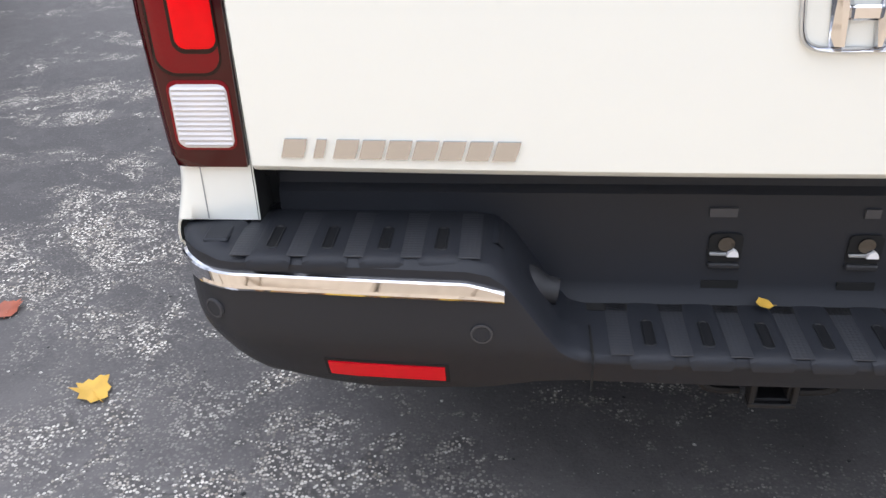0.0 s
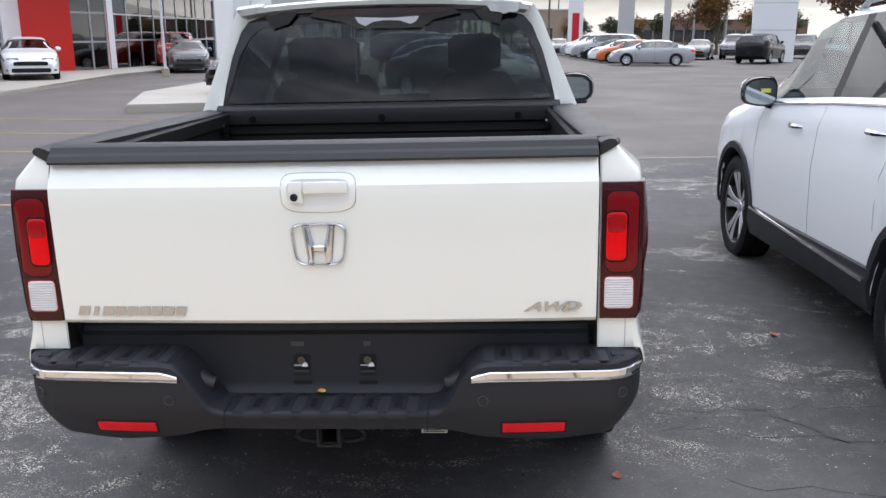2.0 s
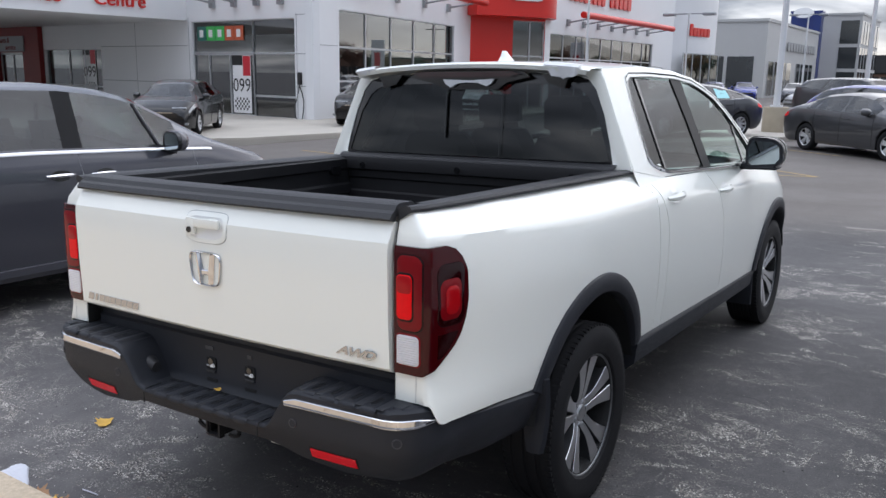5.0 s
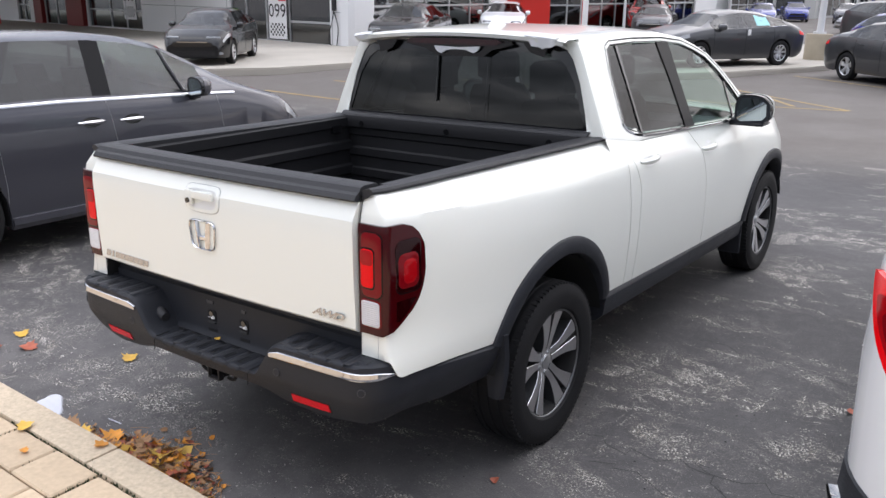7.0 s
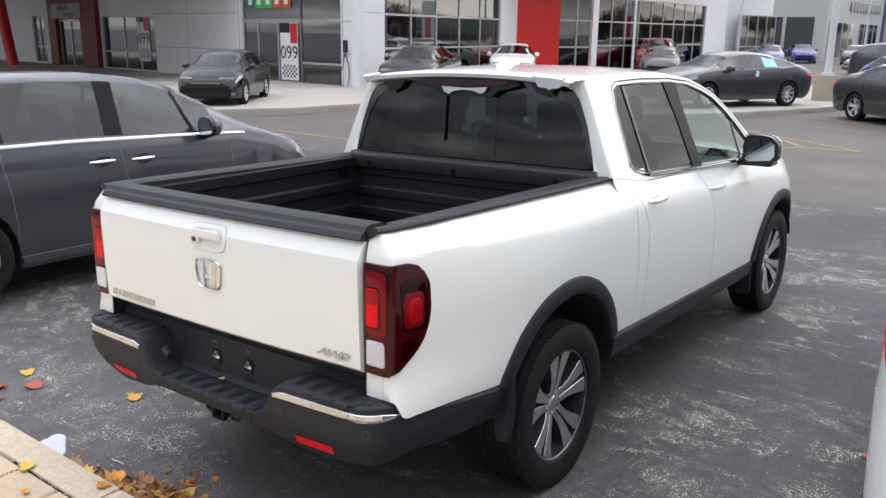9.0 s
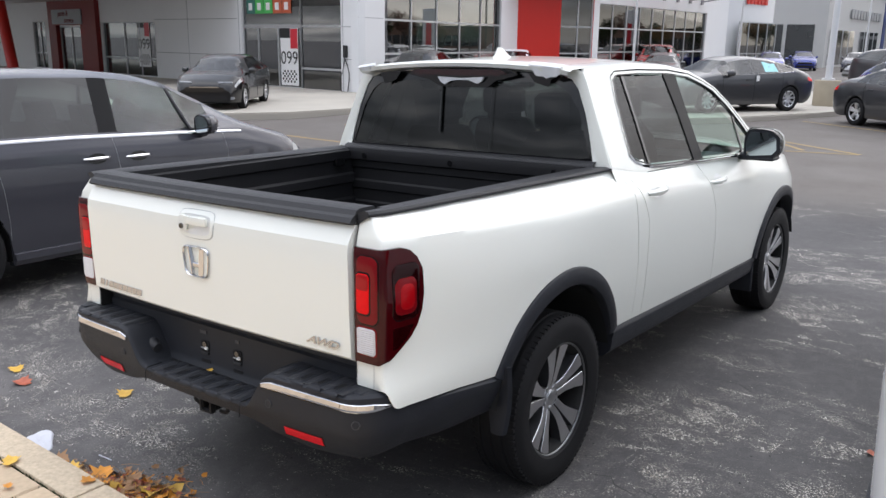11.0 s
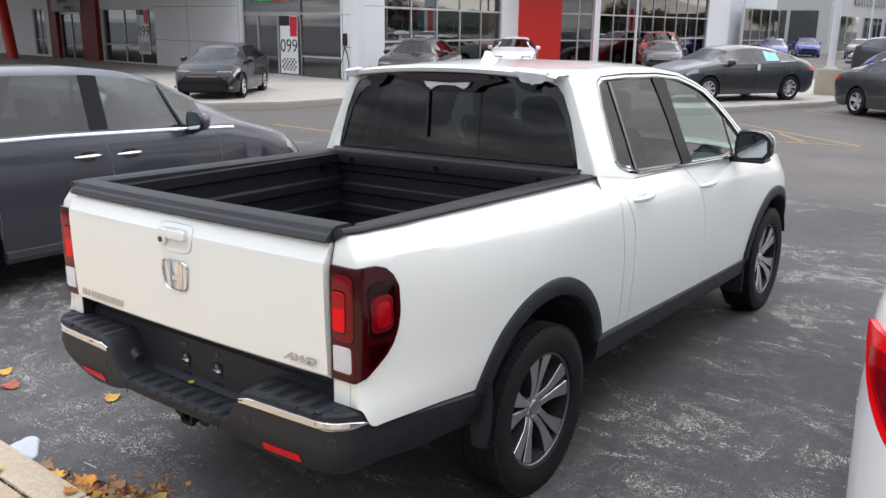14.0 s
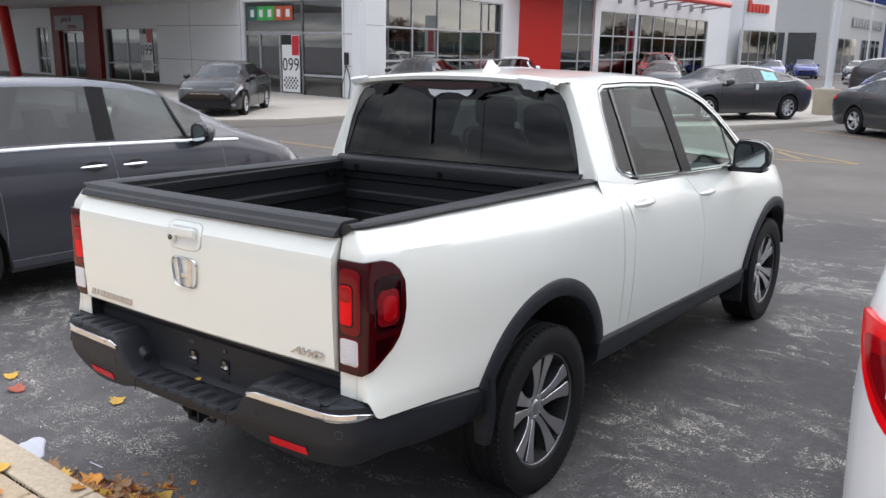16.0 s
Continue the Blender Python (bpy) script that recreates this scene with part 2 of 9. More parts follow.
M_SIGNK = material("black_sign_paint", (0.015, 0.015, 0.016), 0.4, noise_scale=3, noise_amt=0.05)
M_GREENV = material("green_vinyl", (0.06, 0.45, 0.10), 0.4, noise_scale=3, noise_amt=0.05)
M_TEALV = material("teal_vinyl", (0.03, 0.16, 0.13), 0.4, noise_scale=3, noise_amt=0.05)
M_REDV = material("orange_red_vinyl", (0.50, 0.10, 0.04), 0.4, noise_scale=3, noise_amt=0.05)
M_POLE = material("white_painted_pole", (0.66, 0.67, 0.68), 0.4, noise_scale=2, noise_amt=0.06)
M_STEEL = material("galvanised_steel", (0.34, 0.35, 0.36), 0.5, 0.5, noise_scale=4, noise_amt=0.12)
M_WOODP = material("weathered_pole_wood", (0.16, 0.13, 0.10), 0.85, noise_scale=3, noise_amt=0.3)
M_BARK = material("grey_brown_bark", (0.09, 0.07, 0.055), 0.9, noise_scale=6, noise_amt=0.4, bump=0.5, bump_scale=30)
M_LEAFG = material("dull_green_foliage", (0.055, 0.065, 0.025), 0.7, noise_scale=1.2, noise_amt=0.5)
M_LEAFO = material("autumn_ochre_foliage", (0.20, 0.11, 0.03), 0.7, noise_scale=1.2, noise_amt=0.5)
M_LEAFR = material("autumn_rust_foliage", (0.13, 0.055, 0.03), 0.7, noise_scale=1.2, noise_amt=0.5)
M_YLEAF = material("fallen_yellow_leaf", (0.66, 0.40, 0.06), 0.6, noise_scale=30, noise_amt=0.3, rand=0.15)
M_RLEAF = material("fallen_red_leaf", (0.36, 0.095, 0.05), 0.6, noise_scale=30, noise_amt=0.4, rand=0.2)
M_BLEAF = material("fallen_brown_leaf", (0.36, 0.20, 0.095), 0.7, noise_scale=30, noise_amt=0.4, rand=0.3)
M_OLEAF = material("fallen_orange_leaf", (0.66, 0.27, 0.03), 0.6, noise_scale=30, noise_amt=0.35, rand=0.2)
M_PEBBLE = material("pale_gravel", (0.42, 0.40, 0.37), 0.8, noise_scale=60, noise_amt=0.3)
M_NAPKIN = material("crumpled_white_paper", (0.60, 0.61, 0.66), 0.7, noise_scale=30, noise_amt=0.08)
M_DARKROOF = material("dark_shingle_roof", (0.035, 0.035, 0.037), 0.85, noise_scale=2, noise_amt=0.3)
M_BRICK = material("brown_brick_wall", (0.20, 0.12, 0.085), 0.85, noise_scale=2, noise_amt=0.25)


WORN_SPOTS = [(1.31, 1.36, 0.65, 0.5), (1.45, 0.95, 0.75, 0.4), (1.69, 2.45, 0.6, 0.4), (1.12, 2.04, 0.45, 0.5), (1.19, 2.95, 0.5, 0.3), (2.07, 1.52, 0.55, 0.4), (1.25, 4.45, 0.6, 0.45), (2.6, 3.8, 0.7, 0.4),
              (-3.1, 0.75, 0.8, 0.5), (-2.3, 0.5, 0.6, 0.35), (-1.5, 0.92, 0.4, 0.6), (-1.25, 0.36, 0.40, 0.2), (-0.55, 0.12, 0.35, 0.16), (0.42, 0.18, 0.6, 0.25), (0.1, -0.12, 0.5, 0.2)]


def asphalt_material():
    m = bpy.data.materials.new("sealed_asphalt")
    m.use_nodes = True
    nt = m.node_tree
    p = nt.nodes["Principled BSDF"]
    L = nt.links.new
    tc = nt.nodes.new("ShaderNodeTexCoord")

    def noise_tex(scale, detail=5, rough=0.6, dist=0.0, stretch=None):
        n = nt.nodes.new("ShaderNodeTexNoise")
        n.inputs["Scale"].default_value, n.inputs["Detail"].default_value = scale, detail
        n.inputs["Roughness"].default_value, n.inputs["Distortion"].default_value = rough, dist
        if stretch:
            mp = nt.nodes.new("ShaderNodeMapping")
            mp.inputs["Scale"].default_value = stretch
            mp.inputs["Rotation"].default_value = (0, 0, radians(14))
            L(tc.outputs["Object"], mp.inputs[0])
            L(mp.outputs[0], n.inputs["Vector"])
        else:
            L(tc.outputs["Object"], n.inputs["Vector"])
        return n.outputs["Fac"]

    def rng(v, a, b, lo=0.0, hi=1.0):
        r = nt.nodes.new("ShaderNodeMapRange")
        r.interpolation_type = "SMOOTHSTEP"
        for k, x in zip(("From Min", "From Max", "To Min", "To Max"), (a, b, lo, hi)):
            r.inputs[k].default_value = x
        L(v, r.inputs["Value"])
        return r.outputs[0]

    def mul(a, b):
        n = nt.nodes.new("ShaderNodeMath")
        n.operation = "MULTIPLY"
        for k, v in enumerate((a, b)):
            if isinstance(v, float):
                n.inputs[k].default_value = v
            else:
                L(v, n.inputs[k])
        return n.outputs[0]

    def mix(f, a, b):
        n = nt.nodes.new("ShaderNodeMixRGB")
        L(f, n.inputs[0])
        for k, v in ((1, a), (2, b)):
            if isinstance(v, tuple):
                n.inputs[k].default_value = (*v, 1)
            else:
                L(v, n.inputs[k])
        return n.outputs[0]

    # worn seal coat: broad streaky patches where pale aggregate shows through as specks
    far = nt.nodes.new("ShaderNodeSeparateXYZ")
    L(tc.outputs["Object"], far.inputs[0])
    old = rng(far.outputs[1], 7.5, 10.5)                       # the older, greyer lot begins ahead of the parked row
    streak = rng(noise_tex(0.8, 9, 0.72, 1.6, (0.75, 1.25, 1)), 0.50, 0.56)
    veins = rng(noise_tex(3.0, 9, 0.74, 1.8), 0.45, 0.57)
    rear = mul(rng(far.outputs[1], 1.6, -0.1), rng(noise_tex(1.6, 7, 0.7, 1.0), 0.51, 0.63))     # wheels stop and turn here
    patch = nt.nodes.new("ShaderNodeMath")
    patch.operation = "MAXIMUM"
    L(mul(streak, rng(veins, 0, 1, 0.10, 1.0)), patch.inputs[0])
    L(mul(rear, rng(veins, 0, 1, 0.12, 0.60)), patch.inputs[1])
    # scuffed spots where wheels turn in and out of the bays
    scuffed = None
    for x, y, rx, ry in WORN_SPOTS:
        mp = nt.nodes.new("ShaderNodeMapping")
        mp.vector_type = "TEXTURE"
        mp.inputs["Location"].default_value, mp.inputs["Scale"].default_value = (x, y, 0), (rx, ry, 1.0)
        L(tc.outputs["Object"], mp.inputs[0])
        ln = nt.nodes.new("ShaderNodeVectorMath")
        ln.operation = "LENGTH"
        L(mp.outputs[0], ln.inputs[0])
        spot = rng(ln.outputs["Value"], 1.0, 0.15)
        if scuffed is None:
            scuffed = spot
        else:
            mxn = nt.nodes.new("ShaderNodeMath")
            mxn.operation = "MAXIMUM"
            L(scuffed, mxn.inputs[0])
            L(spot, mxn.inputs[1])
            scuffed = mxn.outputs[0]
    scuff = mul(scuffed, rng(noise_tex(2.6, 9, 0.75, 1.3, (0.8, 1.2, 1)), 0.44, 0.58))
    worn_all = nt.nodes.new("ShaderNodeMath")
    worn_all.operation = "MAXIMUM"
    L(patch.outputs[0], worn_all.inputs[0])
    L(mul(scuff, rng(veins, 0, 1, 0.30, 1.0)), worn_all.inputs[1])
    grain = nt.nodes.new("ShaderNodeTexVoronoi")
    grain.inputs["Scale"].default_value = 125
    L(tc.outputs["Object"], grain.inputs["Vector"])
    gsep = nt.nodes.new("ShaderNodeSeparateColor")
    L(grain.outputs["Color"], gsep.inputs[0])
    stone = mul(rng(grain.outputs["Distance"], 0.58, 0.40), rng(gsep.outputs[0], 0.30, 0.40))
    loose = mul(rng(grain.outputs["Distance"], 0.40, 0.26), rng(gsep.outputs[1], 0.90, 0.93))
    fine_n = noise_tex(160, 3, 0.6)
    blotch = noise_tex(0.35, 4)
    base = mix(blotch, (0.036, 0.0345, 0.0350), (0.062, 0.0596, 0.0600))
    base = mix(rng(fine_n, 0.35, 0.7), base, (0.068, 0.0655, 0.0665))
    base = mix(rng(noise_tex(9, 7, 0.7, 0.4), 0.45, 0.70, 0.0, 0.55), base, (0.092, 0.088, 0.088))
    # base paled towards the kerb, to offset the truck's shade on the ground
    base = mix(mul(rng(far.outputs[1], 1.3, -0.3), rng(noise_tex(4, 6, 0.7), 0.3, 0.7, 0.25, 0.85)), base, (0.150, 0.141, 0.138))
    base = mix(mul(loose, 0.32), base, (0.30, 0.285, 0.27))
    worn = mix(rng(noise_tex(38, 3, 0.6), 0.45, 0.66), (0.062, 0.059, 0.057), (0.145, 0.136, 0.127))
    tone = mix(gsep.outputs[2], (0.22, 0.19, 0.155), (0.74, 0.705, 0.64))
    worn = mix(stone, worn, tone)
    col = mix(mul(worn_all.outputs[0], 0.94), base, worn)
    oldc = mix(blotch, (0.098, 0.087, 0.078), (0.132, 0.118, 0.106))
    oldc = mix(rng(noise_tex(6, 6, 0.7), 0.4, 0.75, 0, 0.45), oldc, (0.088, 0.078, 0.070))
    col = mix(old, col, oldc)
    p.inputs["Specular IOR Level"].default_value = 0.36
    L(col, p.inputs["Base Color"])
    L(rng(blotch, 0.3, 0.7, 0.60, 0.85), p.inputs["Roughness"])
    b = nt.nodes.new("ShaderNodeBump")
    b.inputs["Strength"].default_value, b.inputs["Distance"].default_value = 0.55, 0.004
    L(noise_tex(110, 3, 0.6), b.inputs["Height"])
    L(b.outputs[0], p.inputs["Normal"])
    return m


M_ASPH = asphalt_material()
M_YLINE = material("worn_yellow_paint", (0.33, 0.22, 0.06), 0.75, noise_scale=9, noise_amt=0.5, dark=(0.18, 0.14, 0.09))
M_WLINE = material("worn_pale_paint", (0.20, 0.185, 0.165), 0.75, noise_scale=7, noise_amt=0.5, dark=(0.16, 0.145, 0.13))
M_CRACK = material("tar_crack", (0.018, 0.018, 0.019), 0.7, noise_scale=20, noise_amt=0.4)


# ---- building helpers ----
def part(name, bm, mat, parent=None, label="", smooth=32.0):
    """A bmesh as one mesh object under a thing or a part."""
    bmesh.ops.recalc_face_normals(bm, faces=bm.faces)
    me = bpy.data.meshes.new(name)
    bm.to_mesh(me)
    bm.free()
    if smooth and len(me.polygons):
        me.polygons.foreach_set("use_smooth", [True] * len(me.polygons))
        me.set_sharp_from_angle(angle=radians(smooth))
    me.materials.append(mat)
    ob = new(name, me)
    if parent is not None:
        ob.parent = parent
    return tagged(ob, label)


def shared(name, me, parent, m=None):
    """One more object on a mesh that exists already."""
    ob = new(name, me)
    if parent is not None:
        ob.parent = parent
    if m is not None:
        ob.matrix_basis = m
    return ob


def thing(name, m, label, category, group="", kind=""):
    ob = new(name)
    ob.empty_display_size = 0.1
    ob.matrix_basis = m
    return tagged(ob, label, category, group, kind)


def box(bm, x0, x1, y0, y1, z0, z1, bevel=0.0, m=None, seg=1):
    tmp = bmesh.new() if bevel else bm
    vs = [tmp.verts.new((x, y, z)) for x in (x0, x1) for y in (y0, y1) for z in (z0, z1)]
    for f in ((0, 1, 3, 2), (4, 6, 7, 5), (0, 4, 5, 1), (2, 3, 7, 6), (0, 2, 6, 4), (1, 5, 7, 3)):
        tmp.faces.new([vs[i] for i in f])
    if bevel:
        bmesh.ops.recalc_face_normals(tmp, faces=tmp.faces)
        bmesh.ops.bevel(tmp, geom=tmp.edges[:], offset=bevel, segments=seg, affect="EDGES", profile=0.6)
        if m is not None:
            tmp.transform(m)
        append(bm, tmp)
    elif m is not None:
        for v in vs:
            v.co = m @ v.co
    return bm


def append(bm, other):
    """Moves the geometry of another bmesh into bm."""
    remap = {v: bm.verts.new(v.co) for v in other.verts}
    for f in other.faces:
        try:
            bm.faces.new([remap[v] for v in f.verts])
        except ValueError:
            pass
    other.free()


def loft(bm, rings, closed=False, cap=False):
    rows = [[bm.verts.new(p) for p in r] for r in rings]
    n = len(rows[0])
    for a, b in zip(rows, rows[1:]):
        for k in range(n if closed else n - 1):
            q = (a[k], a[(k + 1) % n], b[(k + 1) % n], b[k])
            try:
                bm.faces.new(q)
            except ValueError:
                pass
    if cap:
        for r in (rows[0], rows[-1]):
            try:
                bm.faces.new(r)
            except ValueError:
                pass
    return rows


def tube(bm, pts, r, n=10, cap=True, radii=None):
    """A round bar along points."""
    pts = [Vector(p) for p in pts]
    rings = []
    up = Vector((0, 0, 1))
    for i, p in enumerate(pts):
        d = (pts[min(i + 1, len(pts) - 1)] - pts[max(i - 1, 0)]).normalized()
        a = d.cross(up if abs(d.z) < 0.95 else Vector((1, 0, 0))).normalized()
        b = a.cross(d)
        rr = radii[i] if radii else r
        rings.append([p + (a * math.cos(t) + b * math.sin(t)) * rr for t in (2 * math.pi * k / n for k in range(n))])
    loft(bm, rings, True, cap)
    return bm


def lathe(bm, prof, n=32, axis="x"):
    """Turns (radius, along) points round the x axis."""
    rings = []
    for k in range(n):
        t = 2 * math.pi * k / n
        rings.append([(a, r * math.cos(t), r * math.sin(t)) for r, a in prof])
    rings.append(rings[0])
    rows = [[bm.verts.new(p) for p in r] for r in rings[:-1]]
    rows.append(rows[0])
    for a, b in zip(rows, rows[1:]):
        for k in range(len(prof) - 1):
            try:
                bm.faces.new((a[k], a[k + 1], b[k + 1], b[k]))
            except ValueError:
                pass
    return bm


def prism(bm, poly, d0, d1, axis="y"):
    """A polygon given in two coordinates, pulled along the third."""
    def at(p, d):
        return {"y": (p[0], d, p[1]), "x": (d, p[0], p[1]), "z": (p[0], p[1], d)}[axis]
    a, b = [bm.verts.new(at(p, d0)) for p in poly], [bm.verts.new(at(p, d1)) for p in poly]
    bm.faces.new(a)
    bm.faces.new(b[::-1])
    for k in range(len(poly)):
        j = (k + 1) % len(poly)
        bm.faces.new((a[k], a[j], b[j], b[k]))
    return bm


def rounded(x0, x1, z0, z1, r, n=5):
    """A rounded rectangle as points."""
    pts = []
    for cx_, cz_, t0 in ((x1 - r, z1 - r, 0), (x0 + r, z1 - r, 90), (x0 + r, z0 + r, 180), (x1 - r, z0 + r, 270)):
        for k in range(n + 1):
            t = radians(t0 + 90 * k / n)
            pts.append((cx_ + r * math.cos(t), cz_ + r * math.sin(t)))
    return pts


def interp(table, v):
    """Straight lines through a table of (v, value)."""
    if v <= table[0][0]:
        return table[0][1]
    for (a, p), (b, q) in zip(table, table[1:]):
        if v <= b:
            return p + (q - p) * (v - a) / (b - a) if b > a else q
    return table[-1][1]


def smooth_step(a, b, v):
    t = min(1, max(0, (v - a) / (b - a)))
    return t * t * (3 - 2 * t)


def text_part(name, words, size, m, mat, parent, depth=0.01, align="CENTER", shear=0.0, label="", bold=0.0, gap=1.0):
    """Words in the built-in font as a mesh standing in the xz plane of m."""
    cu = bpy.data.curves.new(name, "FONT")
    cu.body, cu.size, cu.align_x, cu.align_y, cu.extrude, cu.shear, cu.resolution_u = words, size, align, "CENTER", depth / 2, shear, 3
    cu.offset, cu.space_character = bold, gap
    tmp = bpy.data.objects.new(name, cu)
    me = bpy.data.meshes.new_from_object(tmp)
    bpy.data.objects.remove(tmp)
    bpy.data.curves.remove(cu)
    me.transform(m @ pose(0, 0, 0, 90, 0, 0))
    me.materials.clear()
    me.materials.append(mat)
    me.name = name
    ob = new(name, me)
    if parent is not None:
        ob.parent = parent
    return tagged(ob, label)


def ground_z(x, y):
    """The lot's own slight fall near the parked row; level further off."""
    r = math.hypot(x, (y - 1.5) * 0.9)
    return (0.0243 * x - 0.0053 * y - 0.022) * (1 - smooth_step(7, 18, r))


# ---- ground ----
def axis_steps(stops):
    out = []
    for a, b, n in stops:
        out += [a + (b - a) * k / n for k in range(n)]
    return out + [stops[-1][1]]


xs = axis_steps([(-900, -60, 6), (-60, -20, 10), (-20, 20, 60), (20, 60, 8), (60, 900, 6)])
ys = axis_steps([(-300, -20, 6), (-20, 24, 66), (24, 80, 10), (80, 1500, 8)])
bm = bmesh.new()
rows = [[bm.verts.new((x, y, ground_z(x, y))) for x in xs] for y in ys]
for a, b in zip(rows, rows[1:]):
    for k in range(len(xs) - 1):
        bm.faces.new((a[k], a[k + 1], b[k + 1], b[k]))
tagged(part("ground", bm, M_ASPH), "dark sealed asphalt car park, worn pale in streaks", "ground", kind="structure")


def strip(name, pts, width, mat, lift_=0.004):
    """A painted line or a crack lying on the ground."""
    b_ = bmesh.new()
    fine = []
    for p, q in zip(pts, pts[1:]):
        n = max(1, int(math.hypot(q[0] - p[0], q[1] - p[1]) / 0.5))
        fine += [(p[0] + (q[0] - p[0]) * k / n, p[1] + (q[1] - p[1]) * k / n) for k in range(n)]
    fine.append(pts[-1])
    rings = []
    for i, p in enumerate(fine):
        q0, q1 = fine[max(i - 1, 0)], fine[min(i + 1, len(fine) - 1)]
        d = Vector((q1[0] - q0[0], q1[1] - q0[1], 0)).normalized()
        s = Vector((-d.y, d.x, 0)) * width / 2
        rings.append([Vector((p[0], p[1], ground_z(p[0], p[1]) + lift_)) + s, Vector((p[0], p[1], ground_z(p[0], p[1]) + lift_)) - s])
    loft(b_, rings)
    return part(name, b_, mat, None)


for pts in ([(-8.6, 6.2), (-4.4, 6.25)], [(-11, 10.1), (-6.2, 10.5)], [(-11.5, 14.2), (-6.5, 14.6)], [(-11, 12.2), (-6.6, 12.6)],
            [(-3.37, 16.8), (-0.5, 14.75)], [(-3.6, 14.5), (-2.04, 14.46), (-0.5, 14.72)], [(-2.9, 15.9), (-2.2, 14.8)], [(-2.2, 15.7), (-1.5, 14.8)],
            [(-2.94, 20.4), (-0.7, 19.1)]):
    tagged(strip("road_marking", pts, 0.10, M_YLINE), "faded yellow parking line on the asphalt", "road marking", kind="structure")
for pts in ([(1.0, 16.2), (2.6, 16.3)], [(1.2, 17.8), (3.4, 17.7)], [(0.8, 9.1), (5, 9.2)], [(1.2, 21.5), (3.0, 21.2)]):
    tagged(strip("road_marking", pts, 0.10, M_WLINE), "almost worn-away pale line on the asphalt", "road marking", kind="structure")
crack_rng = random.Random(5)
for x0, y0, x1, y1 in ((1.0, 5.5, 6.0, 5.0), (1.1, 2.6, 2.2, 2.5), (2.5, 12, 3.2, 22), (-9, 8.5, -3, 9.2), (1.3, 0.6, 3.0, 0.2), (3.5, 13.5, 6.5, 13.2), (0.9, 3.52, 2.6, 3.2), (1.02, 1.18, 2.3, 1.26), (1.2, 1.02, 2.4, 0.88), (1.6, 1.25, 1.9, 0.92)):
    n = 16
    pts = [(x0 + (x1 - x0) * k / n + crack_rng.uniform(-0.05, 0.05), y0 + (y1 - y0) * k / n + crack_rng.uniform(-0.05, 0.05)) for k in range(n + 1)]
    tagged(strip("crack", pts, 0.0055, M_CRACK, 0.0012), "thin dark crack across the asphalt", "crack", kind="structure")


# ---- vehicles ----
WHEEL_MESHES = {}


def wheel_mesh(key, make, mat):
    if key not in WHEEL_MESHES:
        b_ = bmesh.new()
        make(b_)
        ob = part(key[0], b_, mat)
        WHEEL_MESHES[key] = ob.data
        bpy.data.objects.remove(ob)
    return WHEEL_MESHES[key]


def tyre_mesh(bm, R, r, w, n, tread):
    g = 0.008 if tread else 0.0
    prof = [(r - 0.004, w * 0.36), (r + 0.012, w * 0.45), ((R + r) / 2, w * 0.5), (R - 0.035, w * 0.485), (R - 0.012, w * 0.44), (R - 0.002, w * 0.36)]
    if tread:
        for c in (0.22, 0.0, -0.22):
            prof += [(R, w * (c + 0.05)), (R - g, w * (c + 0.035)), (R - g, w * (c - 0.035)), (R, w * (c - 0.05))]
    prof += [(R - 0.002, -w * 0.36), (R - 0.012, -w * 0.44), (R - 0.035, -w * 0.485), ((R + r) / 2, -w * 0.5), (r, -w * 0.42)]
    lathe(bm, prof, n)
    if tread:
        for k in range(84):
            for s in (1, -1):
                t = 2 * math.pi * (k + 0.25 * s) / 84
                m = Matrix.Rotation(t, 4, "X")
                box(bm, s * w * 0.36 - 0.012, s * w * 0.36 + 0.018, -0.0085, 0.0085, R - 0.018, R - 0.0012, m=m)


def rim_mesh(bm, r, w, n, thin=False):
    if thin:
        lathe(bm, [(r + 0.003, w * 0.37), (r + 0.006, w * 0.405), (r + 0.001, w * 0.41), (r - 0.002, w * 0.402), (r - 0.004, w * 0.388)], n)
        return
    lathe(bm, [(r + 0.003, w * 0.37), (r + 0.006, w * 0.405), (r - 0.004, w * 0.415), (r - 0.012, w * 0.39), (r - 0.014, w * 0.34)], n)


def disc_mesh(bm, r, w, n, thin=False):
    lathe(bm, [(r - 0.003, w * 0.39)] * thin + [(r - 0.013, w * 0.35), (r - 0.022, w * 0.28), (r - 0.03, -w * 0.30), (r * 0.72, -w * 0.22), (r * 0.70, -w * 0.10), (r * 0.30, -w * 0.06), (0.0, -w * 0.06)], n)


def spoke_mesh(bm, r, w, style):
    """One spoke group round the hub: blades that run from the hub out to the rim."""
    blades = {"double": ((-0.17, -0.155, 0.030, 0.050), (0.17, 0.155, 0.030, 0.050)), "vee": ((-0.10, -0.30, 0.030, 0.030), (0.10, 0.30, 0.030, 0.030)),
              "multi": ((0, 0.02, 0.045, 0.05),)}[style]
    for a0, a1, w0, w1 in blades:
        r0, r1 = r * 0.20, r - 0.014
        rings = []
        for k in range(6):
            f = k / 5
            rad = r0 + (r1 - r0) * f
            ang = a0 * 1.5 * (1 - f) + a1 * f
            hw = (w0 + (w1 - w0) * f) / 2
            x = w * (0.22 + 0.14 * f ** 0.7)
            dp = 0.035
            c, s = math.cos(ang), math.sin(ang)
            rings.append([(xx, rad * s + t * c, rad * c - t * s) for xx, t in ((x - dp, -hw - 0.006), (x - 0.003, -hw), (x, -hw + 0.004), (x, hw - 0.004), (x - 0.003, hw), (x - dp, hw + 0.006))])
        loft(bm, rings, True, True)


